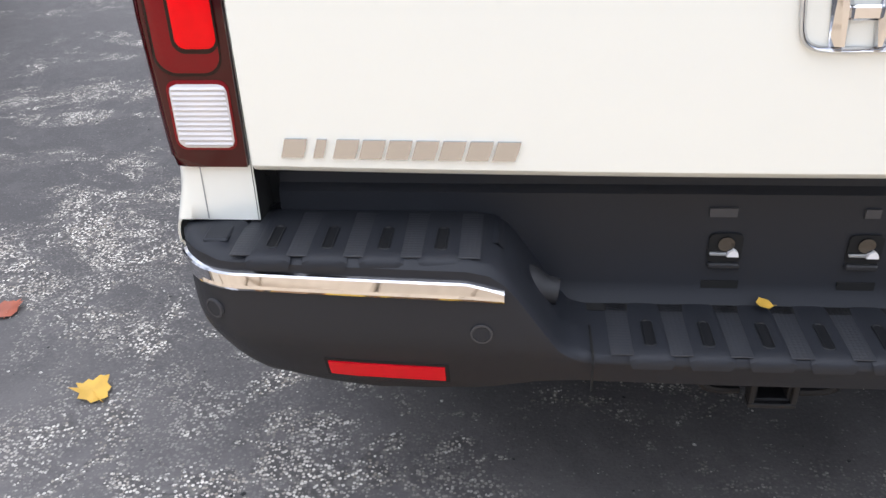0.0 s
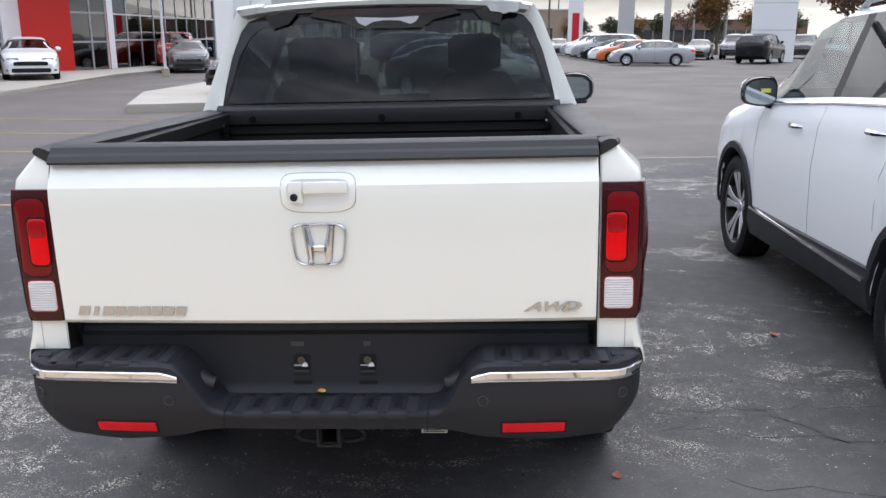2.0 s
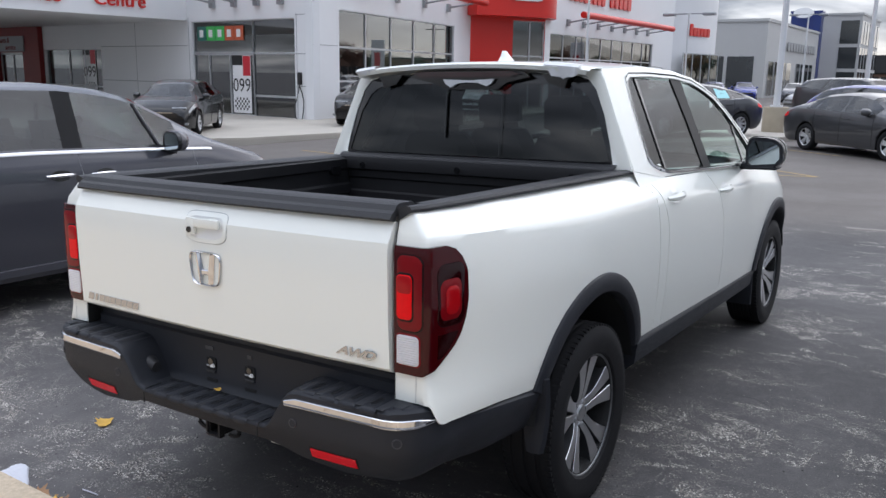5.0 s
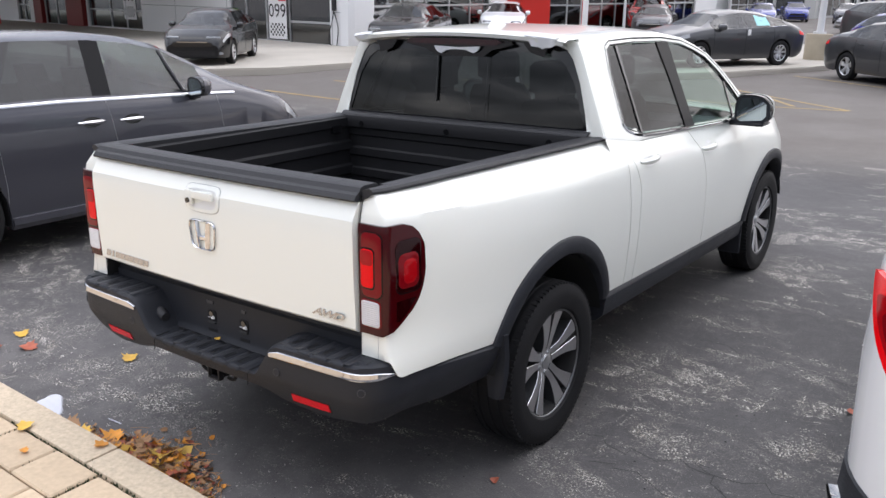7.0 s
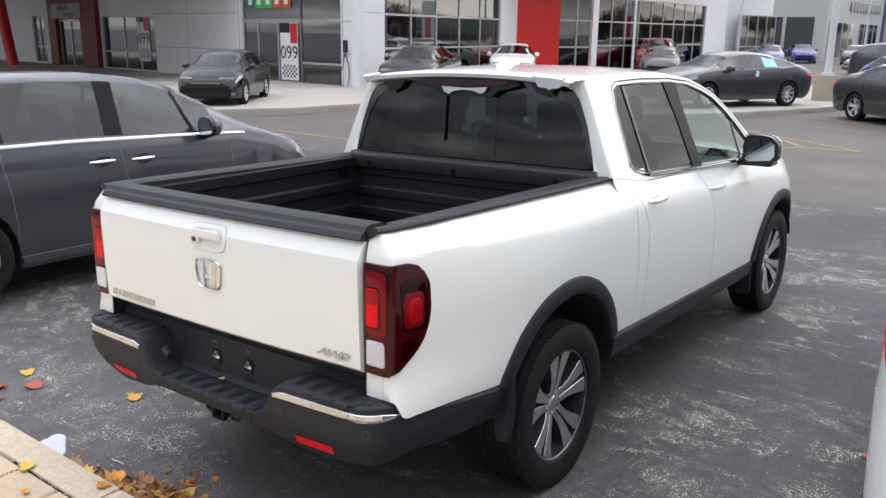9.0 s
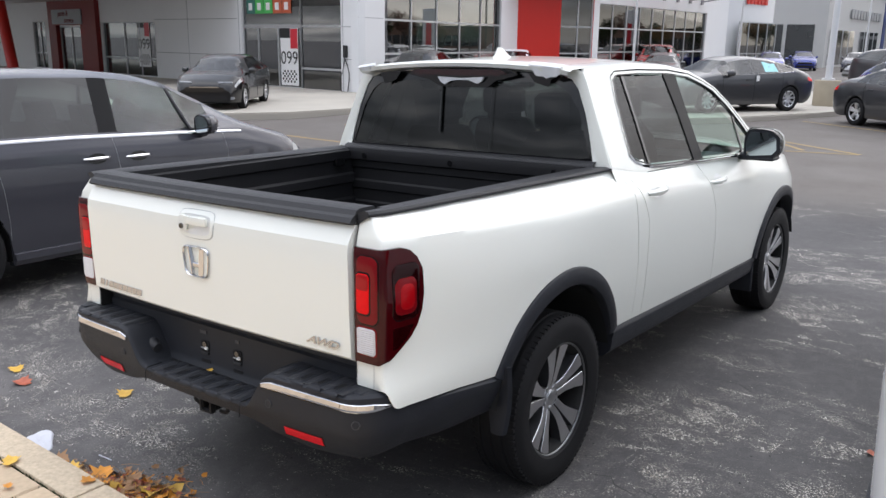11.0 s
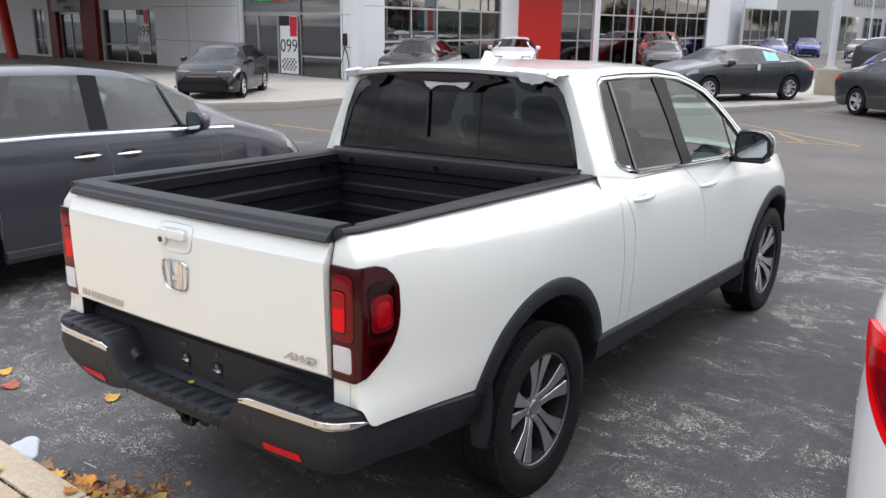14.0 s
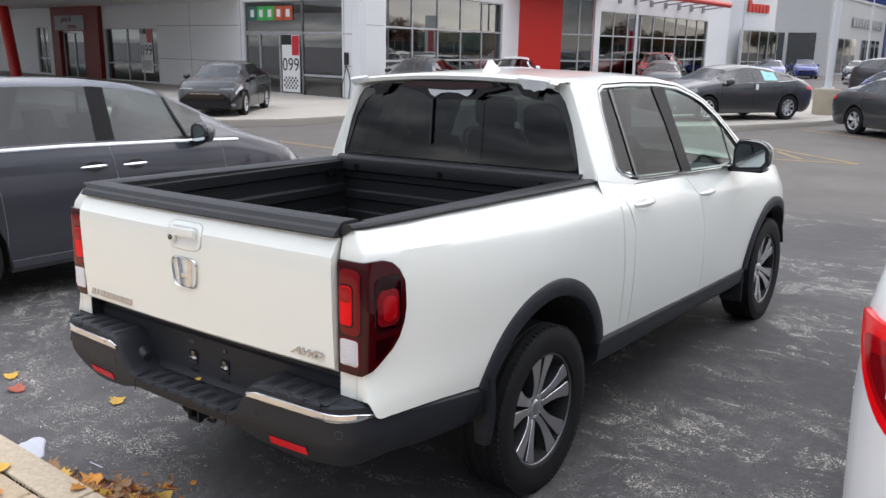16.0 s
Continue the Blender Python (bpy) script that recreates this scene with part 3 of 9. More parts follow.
def split_spoke(bm, r, w, face):
    """A forked spoke: two blades that part from one root and widen to the rim; the face is a thin machined plate."""
    for sg in (-1, 1):
        rings = []
        for k in range(9):
            f = k / 8
            rad = r * 0.22 + (r * 0.955 - r * 0.22) * f
            off = sg * interp([(0, 0.019), (0.3, 0.022), (0.6, 0.034), (1, 0.056)], f)
            hw = interp([(0, 0.0155), (0.3, 0.0175), (0.6, 0.0255), (1, 0.040)], f)
            x = w * (0.235 + 0.135 * f ** 0.7)
            if face:
                rings.append([(x + 0.0003, off - hw, rad), (x + 0.0022, off - hw + 0.0015, rad), (x + 0.0022, off + hw - 0.0015, rad), (x + 0.0003, off + hw, rad)])
            else:
                rings.append([(x - 0.045, off - hw - 0.004, rad), (x, off - hw, rad), (x, off + hw, rad), (x - 0.045, off + hw + 0.004, rad)])
        loft(bm, rings, True, True)


def hub_mesh(bm, r, w):
    lathe(bm, [(r * 0.27, w * 0.12), (r * 0.26, w * 0.215), (r * 0.20, w * 0.24), (r * 0.14, w * 0.24), (r * 0.135, w * 0.27), (r * 0.11, w * 0.285), (0.0, w * 0.29)], 24)
    for k in range(5):
        t = 2 * math.pi * (k + 0.5) / 5
        tube(bm, [(w * 0.18, r * 0.2 * math.sin(t), r * 0.2 * math.cos(t)), (w * 0.26, r * 0.2 * math.sin(t), r * 0.2 * math.cos(t))], 0.010, 6)


def wheel(parent, x, y, z, R, r, w, side, style="double", near=False, spoke_mat=None, turn=0.0, count=5):
    """A wheel at the hub: tyre, rim, brake disc, spokes and hub."""
    spoke_mat = spoke_mat or M_ALLOY
    hub = new("wheel")
    hub.parent = parent
    hub.matrix_basis = pose(x, y, z, 0, 0, 0 if side > 0 else 180) @ pose(0, 0, 0, turn)
    n = 56 if near else 28
    key = (R, r, w, near)
    shared("tyre", wheel_mesh(("tyre", *key), lambda b: tyre_mesh(b, R, r, w, n, near), M_RUBBER), hub)
    shared("rim", wheel_mesh(("rim", *key, style), lambda b: rim_mesh(b, r, w, n, style == "split"), M_RIMGREY if style == "split" else M_ALLOY), hub)
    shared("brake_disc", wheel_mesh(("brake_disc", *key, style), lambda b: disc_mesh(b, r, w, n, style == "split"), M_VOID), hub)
    shared("hub_cap", wheel_mesh(("hub_cap", *key, spoke_mat.name), lambda b: hub_mesh(b, r, w), spoke_mat), hub)
    for k in range(count):
        if style == "split":
            shared("spoke", wheel_mesh(("spoke", *key, style), lambda b: split_spoke(b, r, w, False), M_ALLOYD), hub, pose(0, 0, 0, 360 * k / count))
            shared("spoke_face", wheel_mesh(("spoke_face", *key, style), lambda b: split_spoke(b, r, w, True), spoke_mat), hub, pose(0, 0, 0, 360 * k / count))
            continue
        shared("spoke", wheel_mesh(("spoke", *key, style, spoke_mat.name), lambda b: spoke_mesh(b, r, w, style), spoke_mat), hub, pose(0, 0, 0, 360 * k / count))
    return hub


SEDAN = dict(L=4.65, W=0.90, sill=0.20, ra=1.02, fa=3.72, R=0.325, arch=0.37, roof=0.55,
             top=[(0, 0.90), (0.05, 1.02), (0.55, 1.10), (0.95, 1.25), (1.35, 1.37), (1.9, 1.425), (2.4, 1.42), (2.85, 1.35), (3.55, 1.02), (4.1, 0.92), (4.45, 0.80), (4.6, 0.68), (4.65, 0.55)],
             belt=[(0, 0.84), (0.6, 1.0), (1.3, 0.98), (3.3, 0.92), (3.6, 0.90), (4.2, 0.80), (4.65, 0.50)],
             win=[(0.95, 1.25), (1.3, 2.15), (2.22, 3.25)], ws=(2.85, 3.5), rw=(0.6, 1.3), tail=(0.22, 4, 5), head=(0.66, 4, 5), head_end=0.27)
SUV = dict(L=4.98, W=1.003, sill=0.30, ra=1.06, fa=3.88, R=0.376, arch=0.43, roof=0.70, rear_in=0.21,
           top=[(0, 1.06), (0.02, 1.27), (0.07, 1.48), (0.14, 1.67), (0.22, 1.725), (0.40, 1.755), (0.9, 1.785), (1.8, 1.80), (2.7, 1.78), (3.1, 1.71), (3.95, 1.20), (4.5, 1.10), (4.85, 0.95), (4.98, 0.72)],
           belt=[(0, 1.04), (0.06, 1.25), (0.2, 1.37), (0.45, 1.375), (0.9, 1.33), (1.3, 1.295), (2.2, 1.25), (3.4, 1.17), (3.8, 1.11), (4.0, 1.08), (4.6, 0.98), (4.98, 0.68)],
           win=[(0.22, 1.30), (1.40, 2.20), (2.30, 3.42)], ws=(3.1, 3.85), rw=(0.03, 0.15), tail=(0.0, 4, 5), head=(0.4, 4, 5),
           lean=[(0, 0), (0.1, 0.18), (0.22, 0.46), (0.6, 0.40), (1.3, 0.20), (2.3, 0.16), (3.0, 0.05), (3.4, 0.0)])
VAN = dict(L=4.86, W=0.985, sill=0.24, ra=1.06, fa=3.88, R=0.355, arch=0.405, roof=0.69,
           top=[(0, 0.95), (0.05, 1.30), (0.2, 1.58), (0.45, 1.665), (1.0, 1.705), (1.8, 1.715), (2.35, 1.705), (2.75, 1.665), (3.08, 1.59), (3.45, 1.43), (3.78, 1.245), (4.0, 1.145), (4.35, 1.055), (4.70, 0.88), (4.86, 0.62)],
           belt=[(0, 1.0), (0.4, 1.14), (1.2, 1.175), (2.0, 1.17), (3.0, 1.14), (3.7, 1.11), (4.0, 1.07), (4.4, 0.96), (4.86, 0.58)],
           win=[(0.4, 1.35), (1.45, 2.27), (2.44, 3.44)], ws=(3.0, 3.95), rw=(0.05, 0.3), tail=(0.25, 4, 6), head=(0.5, 4, 5),
           lean=[(1.2, 0), (2.3, 0.05), (2.6, 0.04), (3.3, 0.0)])


def car_section(sp, y):
    """Half of the cross-section at y, from the sill up to the middle of the roof."""
    L, W = sp["L"], sp["W"]
    d0, d1 = y / 0.6, (L - y) / 0.8
    taper = 1 - sp.get("rear_in", 0.15) * (1 - min(1, d0)) ** 2.4 - 0.24 * (1 - min(1, d1)) ** 2.2
    W = W * taper
    zt, zs = interp(sp["top"], y), interp(sp["belt"], y)
    zs = min(zs, zt - 0.02)
    sill = sp["sill"] + 0.16 * (1 - min(1, d0 * 1.4)) ** 2 + 0.02 * (1 - min(1, d1)) ** 2
    arch = 0
    for c in (sp["ra"], sp["fa"]):
        if abs(y - c) < sp["arch"]:
            arch = sp["R"] + math.sqrt(sp["arch"] ** 2 - (y - c) ** 2)
    g = zt - zs
    k = smooth_step(0.06, 0.34, g)
    wr = sp["roof"] * (0.9 + 0.1 * taper)

    def row(i, x, z):
        return (x, max(z, arch + 0.004 * i) if arch else z)
    lo = zs - sill
    half = [row(0, 0.955 * W, sill), row(1, 0.975 * W, sill + 0.10 * lo), row(2, 0.99 * W, sill + 0.36 * lo), row(3, W, sill + 0.62 * lo), row(4, 0.988 * W, sill + 0.86 * lo), row(5, 0.955 * W, zs)]

    def mixp(a, b):
        return (a[0] + (b[0] - a[0]) * k, a[1] + (b[1] - a[1]) * k)
    half.append(mixp((0.93 * W, zs + 0.3 * g), (0.94 * W, zs + 0.03)))
    half.append(mixp((0.90 * W, zs + 0.55 * g), (0.94 * W + (wr - 0.94 * W) * 0.42, zs + 0.5 * (g - 0.06))))
    half.append(mixp((0.84 * W, zs + 0.8 * g), (wr + 0.035, zt - 0.075)))
    half.append(mixp((0.74 * W, zs + 0.92 * g), (wr * 0.90, zt - 0.022)))
    half.append((0.5 * wr, zt - 0.006))
    half.append((0, zt))
    return half


def window_lean(sp, y, j):
    """How far the panes' upright edges lean forward at row j."""
    return interp(sp["lean"], y) * (0, 0.55, 1)[min(2, max(0, j - 6))] if "lean" in sp else 0.0


def car_body(sp, root, paint, lower=None, trim=None, near=False):
    """Skins of a road car lofted from its sections: body, panes, lamps."""
    L = sp["L"]
    step = 0.06 if near else 0.13
    st = {round(k * step, 3) for k in range(int(L / step) + 1)} | {0.0, 0.02, L - 0.02, L}
    for c in (sp["ra"], sp["fa"]):
        for k in range(13):
            st.add(round(c - sp["arch"] * math.cos(math.pi * k / 12), 4))
        st |= {round(c - sp["arch"] - 0.001, 4), round(c + sp["arch"] + 0.001, 4)}
    for a, b in sp["win"] + [sp["ws"], sp["rw"]]:
        st |= {a, b}
    st = sorted(s for s in st if 0 <= s <= L)
    keep = [st[0]]
    for s in st[1:]:
        if s - keep[-1] > 0.0008:
            keep.append(s)
    st = keep
    half = [car_section(sp, y) for y in st]
    n = len(half[0])
    groups = {}

    def vert(kind, i, j, s):
        bm_, cache = groups.setdefault(kind, (bmesh.new(), {}))
        key = (i, j, s if j < n - 1 else 0)
        if key not in cache:
            x, z = half[i][j]
            cache[key] = bm_.verts.new((x * s, st[i] + window_lean(sp, st[i], j), z))
        return cache[key]

    def inside(y, spans):
        return [k for k, (a, b) in enumerate(spans) if a - 1e-4 <= y <= b + 1e-4]
    for i in range(len(st) - 1):
        ym = (st[i] + st[i + 1]) / 2
        g = interp(sp["top"], ym) - interp(sp["belt"], ym)
        for j in range(n - 1):
            for s in (1, -1):
                kind = "body"
                w = inside(ym, sp["win"])
                if j in (6, 7) and w and g > 0.16:
                    kind = f"side_window {w[0]} {s}"
                elif j >= 9 - (ym < sp["ws"][0] + 0.12) and sp["ws"][0] < ym < sp["ws"][1]:
                    kind = "windscreen"
                elif j >= 8 and sp["rw"][0] < ym < sp["rw"][1]:
                    kind = "rear_window"
                elif j in (6, 7) and g > 0.2 and sp["win"][0][0] < ym < sp["win"][-1][1]:
                    kind = f"window_pillar {sum(a < ym for a, b in sp['win'])} {s}"
                elif sp["tail"][1] <= j < sp["tail"][2] and ym < sp["tail"][0]:
                    kind = f"tail_lamp {s}"
                elif sp["head"][1] <= j < sp["head"][2] and L - sp["head"][0] < ym < L - sp.get("head_end", 0.06):
                    kind = f"headlamp {s}"
                elif lower is not None and j < 1:
                    kind = "cladding"
                q = [vert(kind, i, j, s), vert(kind, i + 1, j, s), vert(kind, i + 1, j + 1, s), vert(kind, i, j + 1, s)]
                q = [v for k, v in enumerate(q) if v not in q[:k]]
                if len(q) > 2:
                    try:
                        groups[kind][0].faces.new(q if s > 0 else q[::-1])
                    except ValueError:
                        pass
    for i in (0, len(st) - 1):
        bm_ = groups["body"][0]
        ring = [bm_.verts.new((x, st[i], z)) for x, z in half[i]] + [bm_.verts.new((-x, st[i], z)) for x, z in half[i][-2::-1]]
        bm_.faces.new(ring)
    mats = {"body": paint, "side_window": M_CARGL, "windscreen": M_CARGL, "rear_window": M_TINT, "window_pillar": M_SATINK if near else M_GLOSSK, "tail_lamp": M_TLRED2, "headlamp": M_HEAD, "cladding": lower}
    made = {}
    for kind, (bm_, _) in groups.items():
        name = kind.split()[0]
        mat = mats[name]
        if name == "side_window" and near:
            mat = M_CLEAR if kind.split()[1] == "2" else M_TINT
        made[kind] = part(name, bm_, mat, root, smooth=38)
    # floor and seats seen through the panes
    b_ = bmesh.new()
    box(b_, -sp["W"] * 0.86, sp["W"] * 0.86, 0.3, sp["ws"][1] + 0.15, sp["sill"] + 0.02, interp(sp["belt"], L / 2) - 0.22)
    part("cabin_floor", b_, M_VOID, root)
    for y in ((sp["win"][1][0] + 0.1), (sp["win"][2][0] + 0.1)):
        for x in (-0.4, 0.4):
            b_ = bmesh.new()
            zt = interp(sp["belt"], y)
            loft(b_, [[(x + sx * wd, y + dy + t * 0.1, zz) for sx, t in ((-1, 0), (-0.8, 1), (0.8, 1), (1, 0), (0.8, -1), (-0.8, -1))] for wd, dy, zz in
                      ((0.25, 0.1, zt - 0.3), (0.25, 0.02, zt - 0.05), (0.21, -0.03, zt + 0.06), (0.11, -0.05, zt + 0.09), (0.12, -0.06, zt + 0.15), (0.10, -0.08, zt + 0.24))], True, True)
            part("seat", b_, M_SEAT, root)
    # dark wheel wells
    for c in (sp["ra"], sp["fa"]):
        for s in (1, -1):
            b_ = bmesh.new()
            rings = []
            for k in range(13):
                t = math.pi * k / 12
                rings.append([(s * xx, c - math.cos(t) * (sp["arch"] + 0.006), sp["R"] * (0.7 if k in (0, 12) else 1) + math.sin(t) * (sp["arch"] + 0.006)) for xx in (sp["W"] * 0.955, sp["W"] * 0.62)])
            loft(b_, rings)
            b_.faces.new([b_.verts.new((s * sp["W"] * 0.62, c - math.cos(math.pi * k / 12) * sp["arch"], sp["R"] + math.sin(math.pi * k / 12) * sp["arch"])) for k in range(13)])
            part("wheel_well", b_, M_VOID, root)
    b_ = bmesh.new()
    box(b_, -sp["W"] * 0.62, sp["W"] * 0.62, 0.25, L - 0.3, sp["sill"] - 0.03, sp["sill"] + 0.12)
    part("underbody", b_, M_VOID, root)
    return made


def soften(pts, n=2):
    """A closed outline with its corners cut round."""
    for _ in range(n):
        out = []
        for a, b in zip(pts, pts[1:] + pts[:1]):
            out += [tuple(p * 0.75 + q * 0.25 for p, q in zip(a, b)), tuple(p * 0.25 + q * 0.75 for p, q in zip(a, b))]
        pts = out
    return pts


def side_mirror(root, x, y, z, s, shell, face=M_CARGL, big=1.0, cap=None):
    b_ = bmesh.new()
    rings = []
    for dy, k in ((-0.06, 0.96), (-0.04, 1.0), (0.03, 0.96), (0.09, 0.75), (0.13, 0.35)):
        rings.append([(x + s * (0.015 + px * big), y + dy * big, z + pz * big) for px, pz in soften([(0.0 + (1 - k) * 0.1, -0.092 * k), (0.19 * k, -0.08 * k), (0.228 * k, -0.03 * k), (0.222 * k, 0.055 * k), (0.165 * k, 0.102 * k), (0.02, 0.105 * k), (-0.006 + (1 - k) * 0.08, 0.04 * k)])])
    loft(b_, rings, True, True)
    mirror = part("side_mirror", b_, shell, root)
    if cap is not None:
        b_ = bmesh.new()
        rings = []
        for dy, k in ((-0.03, 1.03), (0.03, 1.0), (0.09, 0.79), (0.14, 0.38)):
            rings.append([(x + s * (0.013 + px * big), y + dy * big, z + pz * big) for px, pz in ((0.205 * k, -0.055 * k), (0.219 * k, -0.03 * k), (0.222 * k, 0.02 * k), (0.212 * k, 0.06 * k), (0.185 * k, 0.086 * k), (0.150 * k, 0.098 * k), (0.08 * k, 0.104 * k), (0.03, 0.102 * k), (0.008, 0.085 * k), (0.0, 0.06 * k))])
        loft(b_, rings)
        part("mirror_cap", b_, cap, mirror)
    b_ = bmesh.new()
    yy = y - 0.061 * big
    b_.faces.new([b_.verts.new((x + s * (0.015 + px * big), yy, z + pz * big)) for px, pz in soften([(0.010, -0.078), (0.178, -0.066), (0.206, -0.025), (0.20, 0.048), (0.152, 0.084), (0.03, 0.09), (0.008, 0.035)])])
    part("mirror_glass", b_, M_MIRROR, mirror)
    b_ = bmesh.new()
    box(b_, min(x - s * 0.08, x + s * 0.06), max(x - s * 0.08, x + s * 0.06), y - 0.03, y + 0.06, z - 0.10, z - 0.055, 0.01)
    part("mirror_arm", b_, M_PLAST, mirror)
    return mirror


M_MIRROR = material("mirror_glass", (0.42, 0.47, 0.48), 0.02, 1.0)


def parked_car(name, sp, x, y, z, heading, paint, label, category, group="", style="multi", near=False, trim=False, size=1.0):
    """A whole car standing with its middle at x, y; heading in degrees to the left of +y."""
    root = thing(name, pose(x, y, z, 0, 0, heading) @ Matrix.Scale(size, 4) @ pose(0, -sp["L"] / 2, 0), label, category, group)
    car_body(sp, root, paint, near=near)
    for s in (1, -1):
        for a in (sp["ra"], sp["fa"]):
            wheel(root, s * (sp["W"] - 0.11), a, sp["R"], sp["R"], sp["R"] - 0.115, 0.21, s, style, near, count=9 if style == "multi" else 5)
        side_mirror(root, s * sp["W"] * 0.93, sp["win"][2][1] - 0.22, interp(sp["belt"], 3.2) + 0.08, s, paint, big=0.85)
    # grille, bumper mouth and plate area at the front
    b_ = bmesh.new()
    L = sp["L"]
    prism(b_, rounded(-0.52, 0.52, sp["sill"] + 0.29, sp["sill"] + 0.41, 0.04), L - 0.02, L + 0.012)
    part("grille", b_, M_GLOSSK, root)
    b_ = bmesh.new()
    prism(b_, rounded(-0.60, 0.60, sp["sill"] + 0.06, sp["sill"] + 0.20, 0.05), L - 0.02, L + 0.010)
    part("air_intake", b_, M_GLOSSK, root)
    b_ = bmesh.new()
    prism(b_, rounded(-0.40, 0.40, sp["sill"] + 0.405, sp["sill"] + 0.425, 0.008), L - 0.02, L + 0.018)
    part("grille_trim", b_, M_CHROME, root)
    for s in (1, -1):
        b_ = bmesh.new()
        box(b_, -0.19, 0.19, -0.03, 0.03, -0.055, 0.055, 0.02, m=pose(s * 0.53, L - 0.145, interp(sp["top"], L - 0.13) - 0.055, -38, 0, -s * 16))
        part("headlamp_lens", b_, M_HEAD, root)
        b_ = bmesh.new()
        prism(b_, rounded(min(s * 0.60, s * 0.78), max(s * 0.60, s * 0.78), sp["sill"] + 0.10, sp["sill"] + 0.17, 0.03), L - 0.09, L - 0.015)
        part("fog_lamp", b_, M_HEAD, root)
        for ya, yb in ((sp["win"][1][0] + 0.08, sp["win"][1][0] + 0.28), (sp["win"][2][0] + 0.06, sp["win"][2][0] + 0.26)):
            b_ = bmesh.new()
            zz = interp(sp["belt"], ya) - 0.12
            xx = sp["W"] * 0.988
            loft(b_, [[(s * (xx + o), y, zz + dz) for o, dz in ((-0.02, -0.014), (0.022, -0.010), (0.022, 0.010), (-0.02, 0.014))] for y, o in ((ya, 0), (yb, 0))], True, True)
            part("door_handle", b_, paint, root)
        for yj in (sp["win"][1][0] - 0.02, sp["win"][2][0] - 0.03, sp["win"][2][1] - 0.02):
            b_ = bmesh.new()
            h_ = car_section(sp, yj)
            tube(b_, [(s * (x + 0.001), yj, z) for x, z in h_[1:6]], 0.004, 5)
            part("panel_seam", b_, M_VOID, root)
        b_ = bmesh.new()
        h_ = [car_section(sp, sp["win"][0][0] + (sp["win"][2][1] - sp["win"][0][0]) * k / 12) for k in range(13)]
        tube(b_, [(s * (q_[6][0] + 0.002), sp["win"][0][0] + (sp["win"][2][1] - sp["win"][0][0]) * k / 12, q_[6][1] - 0.005) for k, q_ in enumerate(h_)], 0.008, 5)
        part("window_trim", b_, M_CHROME if trim else M_GLOSSK, root)
    b_ = bmesh.new()
    prism(b_, rounded(-0.26, 0.26, sp["sill"] + 0.30, sp["sill"] + 0.44, 0.02), -0.012, 0.02)
    part("plate_recess", b_, M_GLOSSK, root)
    return root


# ---- kerb and pavers behind the truck ----
def kerb_and_pavers():
    base = thing("pavement", pose(0, 0, 0), "buff concrete pavers behind a kerb, moss in the joints", "pavement", kind="structure")
    b_ = bmesh.new()
    box(b_, -4.44, 4.06, -2.99, -0.32, -0.25, 0.088)
    part("paver_bed", b_, M_SOIL, base)
    rng = random.Random(3)
    # kerb stones along the lot
    x = -13.34
    while x < 13.0:
        w = 1.0
        b_ = bmesh.new()
        box(b_, x + 0.003, x + w - 0.003, -0.434, -0.282, -0.2, 0.115 + rng.uniform(-0.003, 0.003), 0.010, seg=2)
        part("kerb_stone", b_, M_KERB, base)
        x += w
    y1, rows_ = -0.441, (0.205, 0.305, 0.205, 0.305, 0.405, 0.305, 0.405, 0.405)
    for k, dep in enumerate(rows_):
        x = -4.56 + (0.13, 0.0, 0.21, 0.08)[k % 4]
        while x < 4.0:
            w = rng.choice((0.30, 0.30, 0.30, 0.40) if k else (0.30,))
            b_ = bmesh.new()
            box(b_, x + rng.uniform(0.002, 0.006), x + w - rng.uniform(0.002, 0.006), y1 - dep + rng.uniform(0.002, 0.006), y1 - rng.uniform(0.001, 0.004), 0.02, 0.109 + rng.uniform(-0.004, 0.003), 0.007)
            part("paver", b_, M_PAVER, base)
            x += w
        y1 -= dep
    for x0_, x1_, y0_, y1_ in ((-14.0, -4.43, -3.9, -0.441), (4.05, 14.0, -3.9, -0.441), (-4.43, 4.05, -3.9, -2.985)):
        b_ = bmesh.new()
        box(b_, x0_, x1_, y0_, y1_, -0.2, 0.101)
        part("paving_beyond", b_, M_PAVER, base)
    return base


kerb_and_pavers()


# ---- the dealership ----
FLIP = Matrix.Diagonal((1, -1, 1, 1))      # turns a wall's frame into one that words can stand in


def wall_frame(p, q):
    """Along a wall from p to q: a matrix whose x runs along it, y out of it to the right-hand side, z up; and its length."""
    d = Vector((q[0] - p[0], q[1] - p[1], 0))
    n = d.length
    d.normalize()
    out = Vector((d.y, -d.x, 0))
    return Matrix(((d.x, out.x, 0, p[0]), (d.y, out.y, 0, p[1]), (0, 0, 1, 0), (0, 0, 0, 1))), n


def slab(name, m, x0, x1, y0, y1, z0, z1, mat, parent, label="", bevel=0.0):
    b_ = bmesh.new()
    box(b_, x0, x1, y0, y1, z0, z1, bevel)
    b_.transform(m)
    return part(name, b_, mat, parent, label)


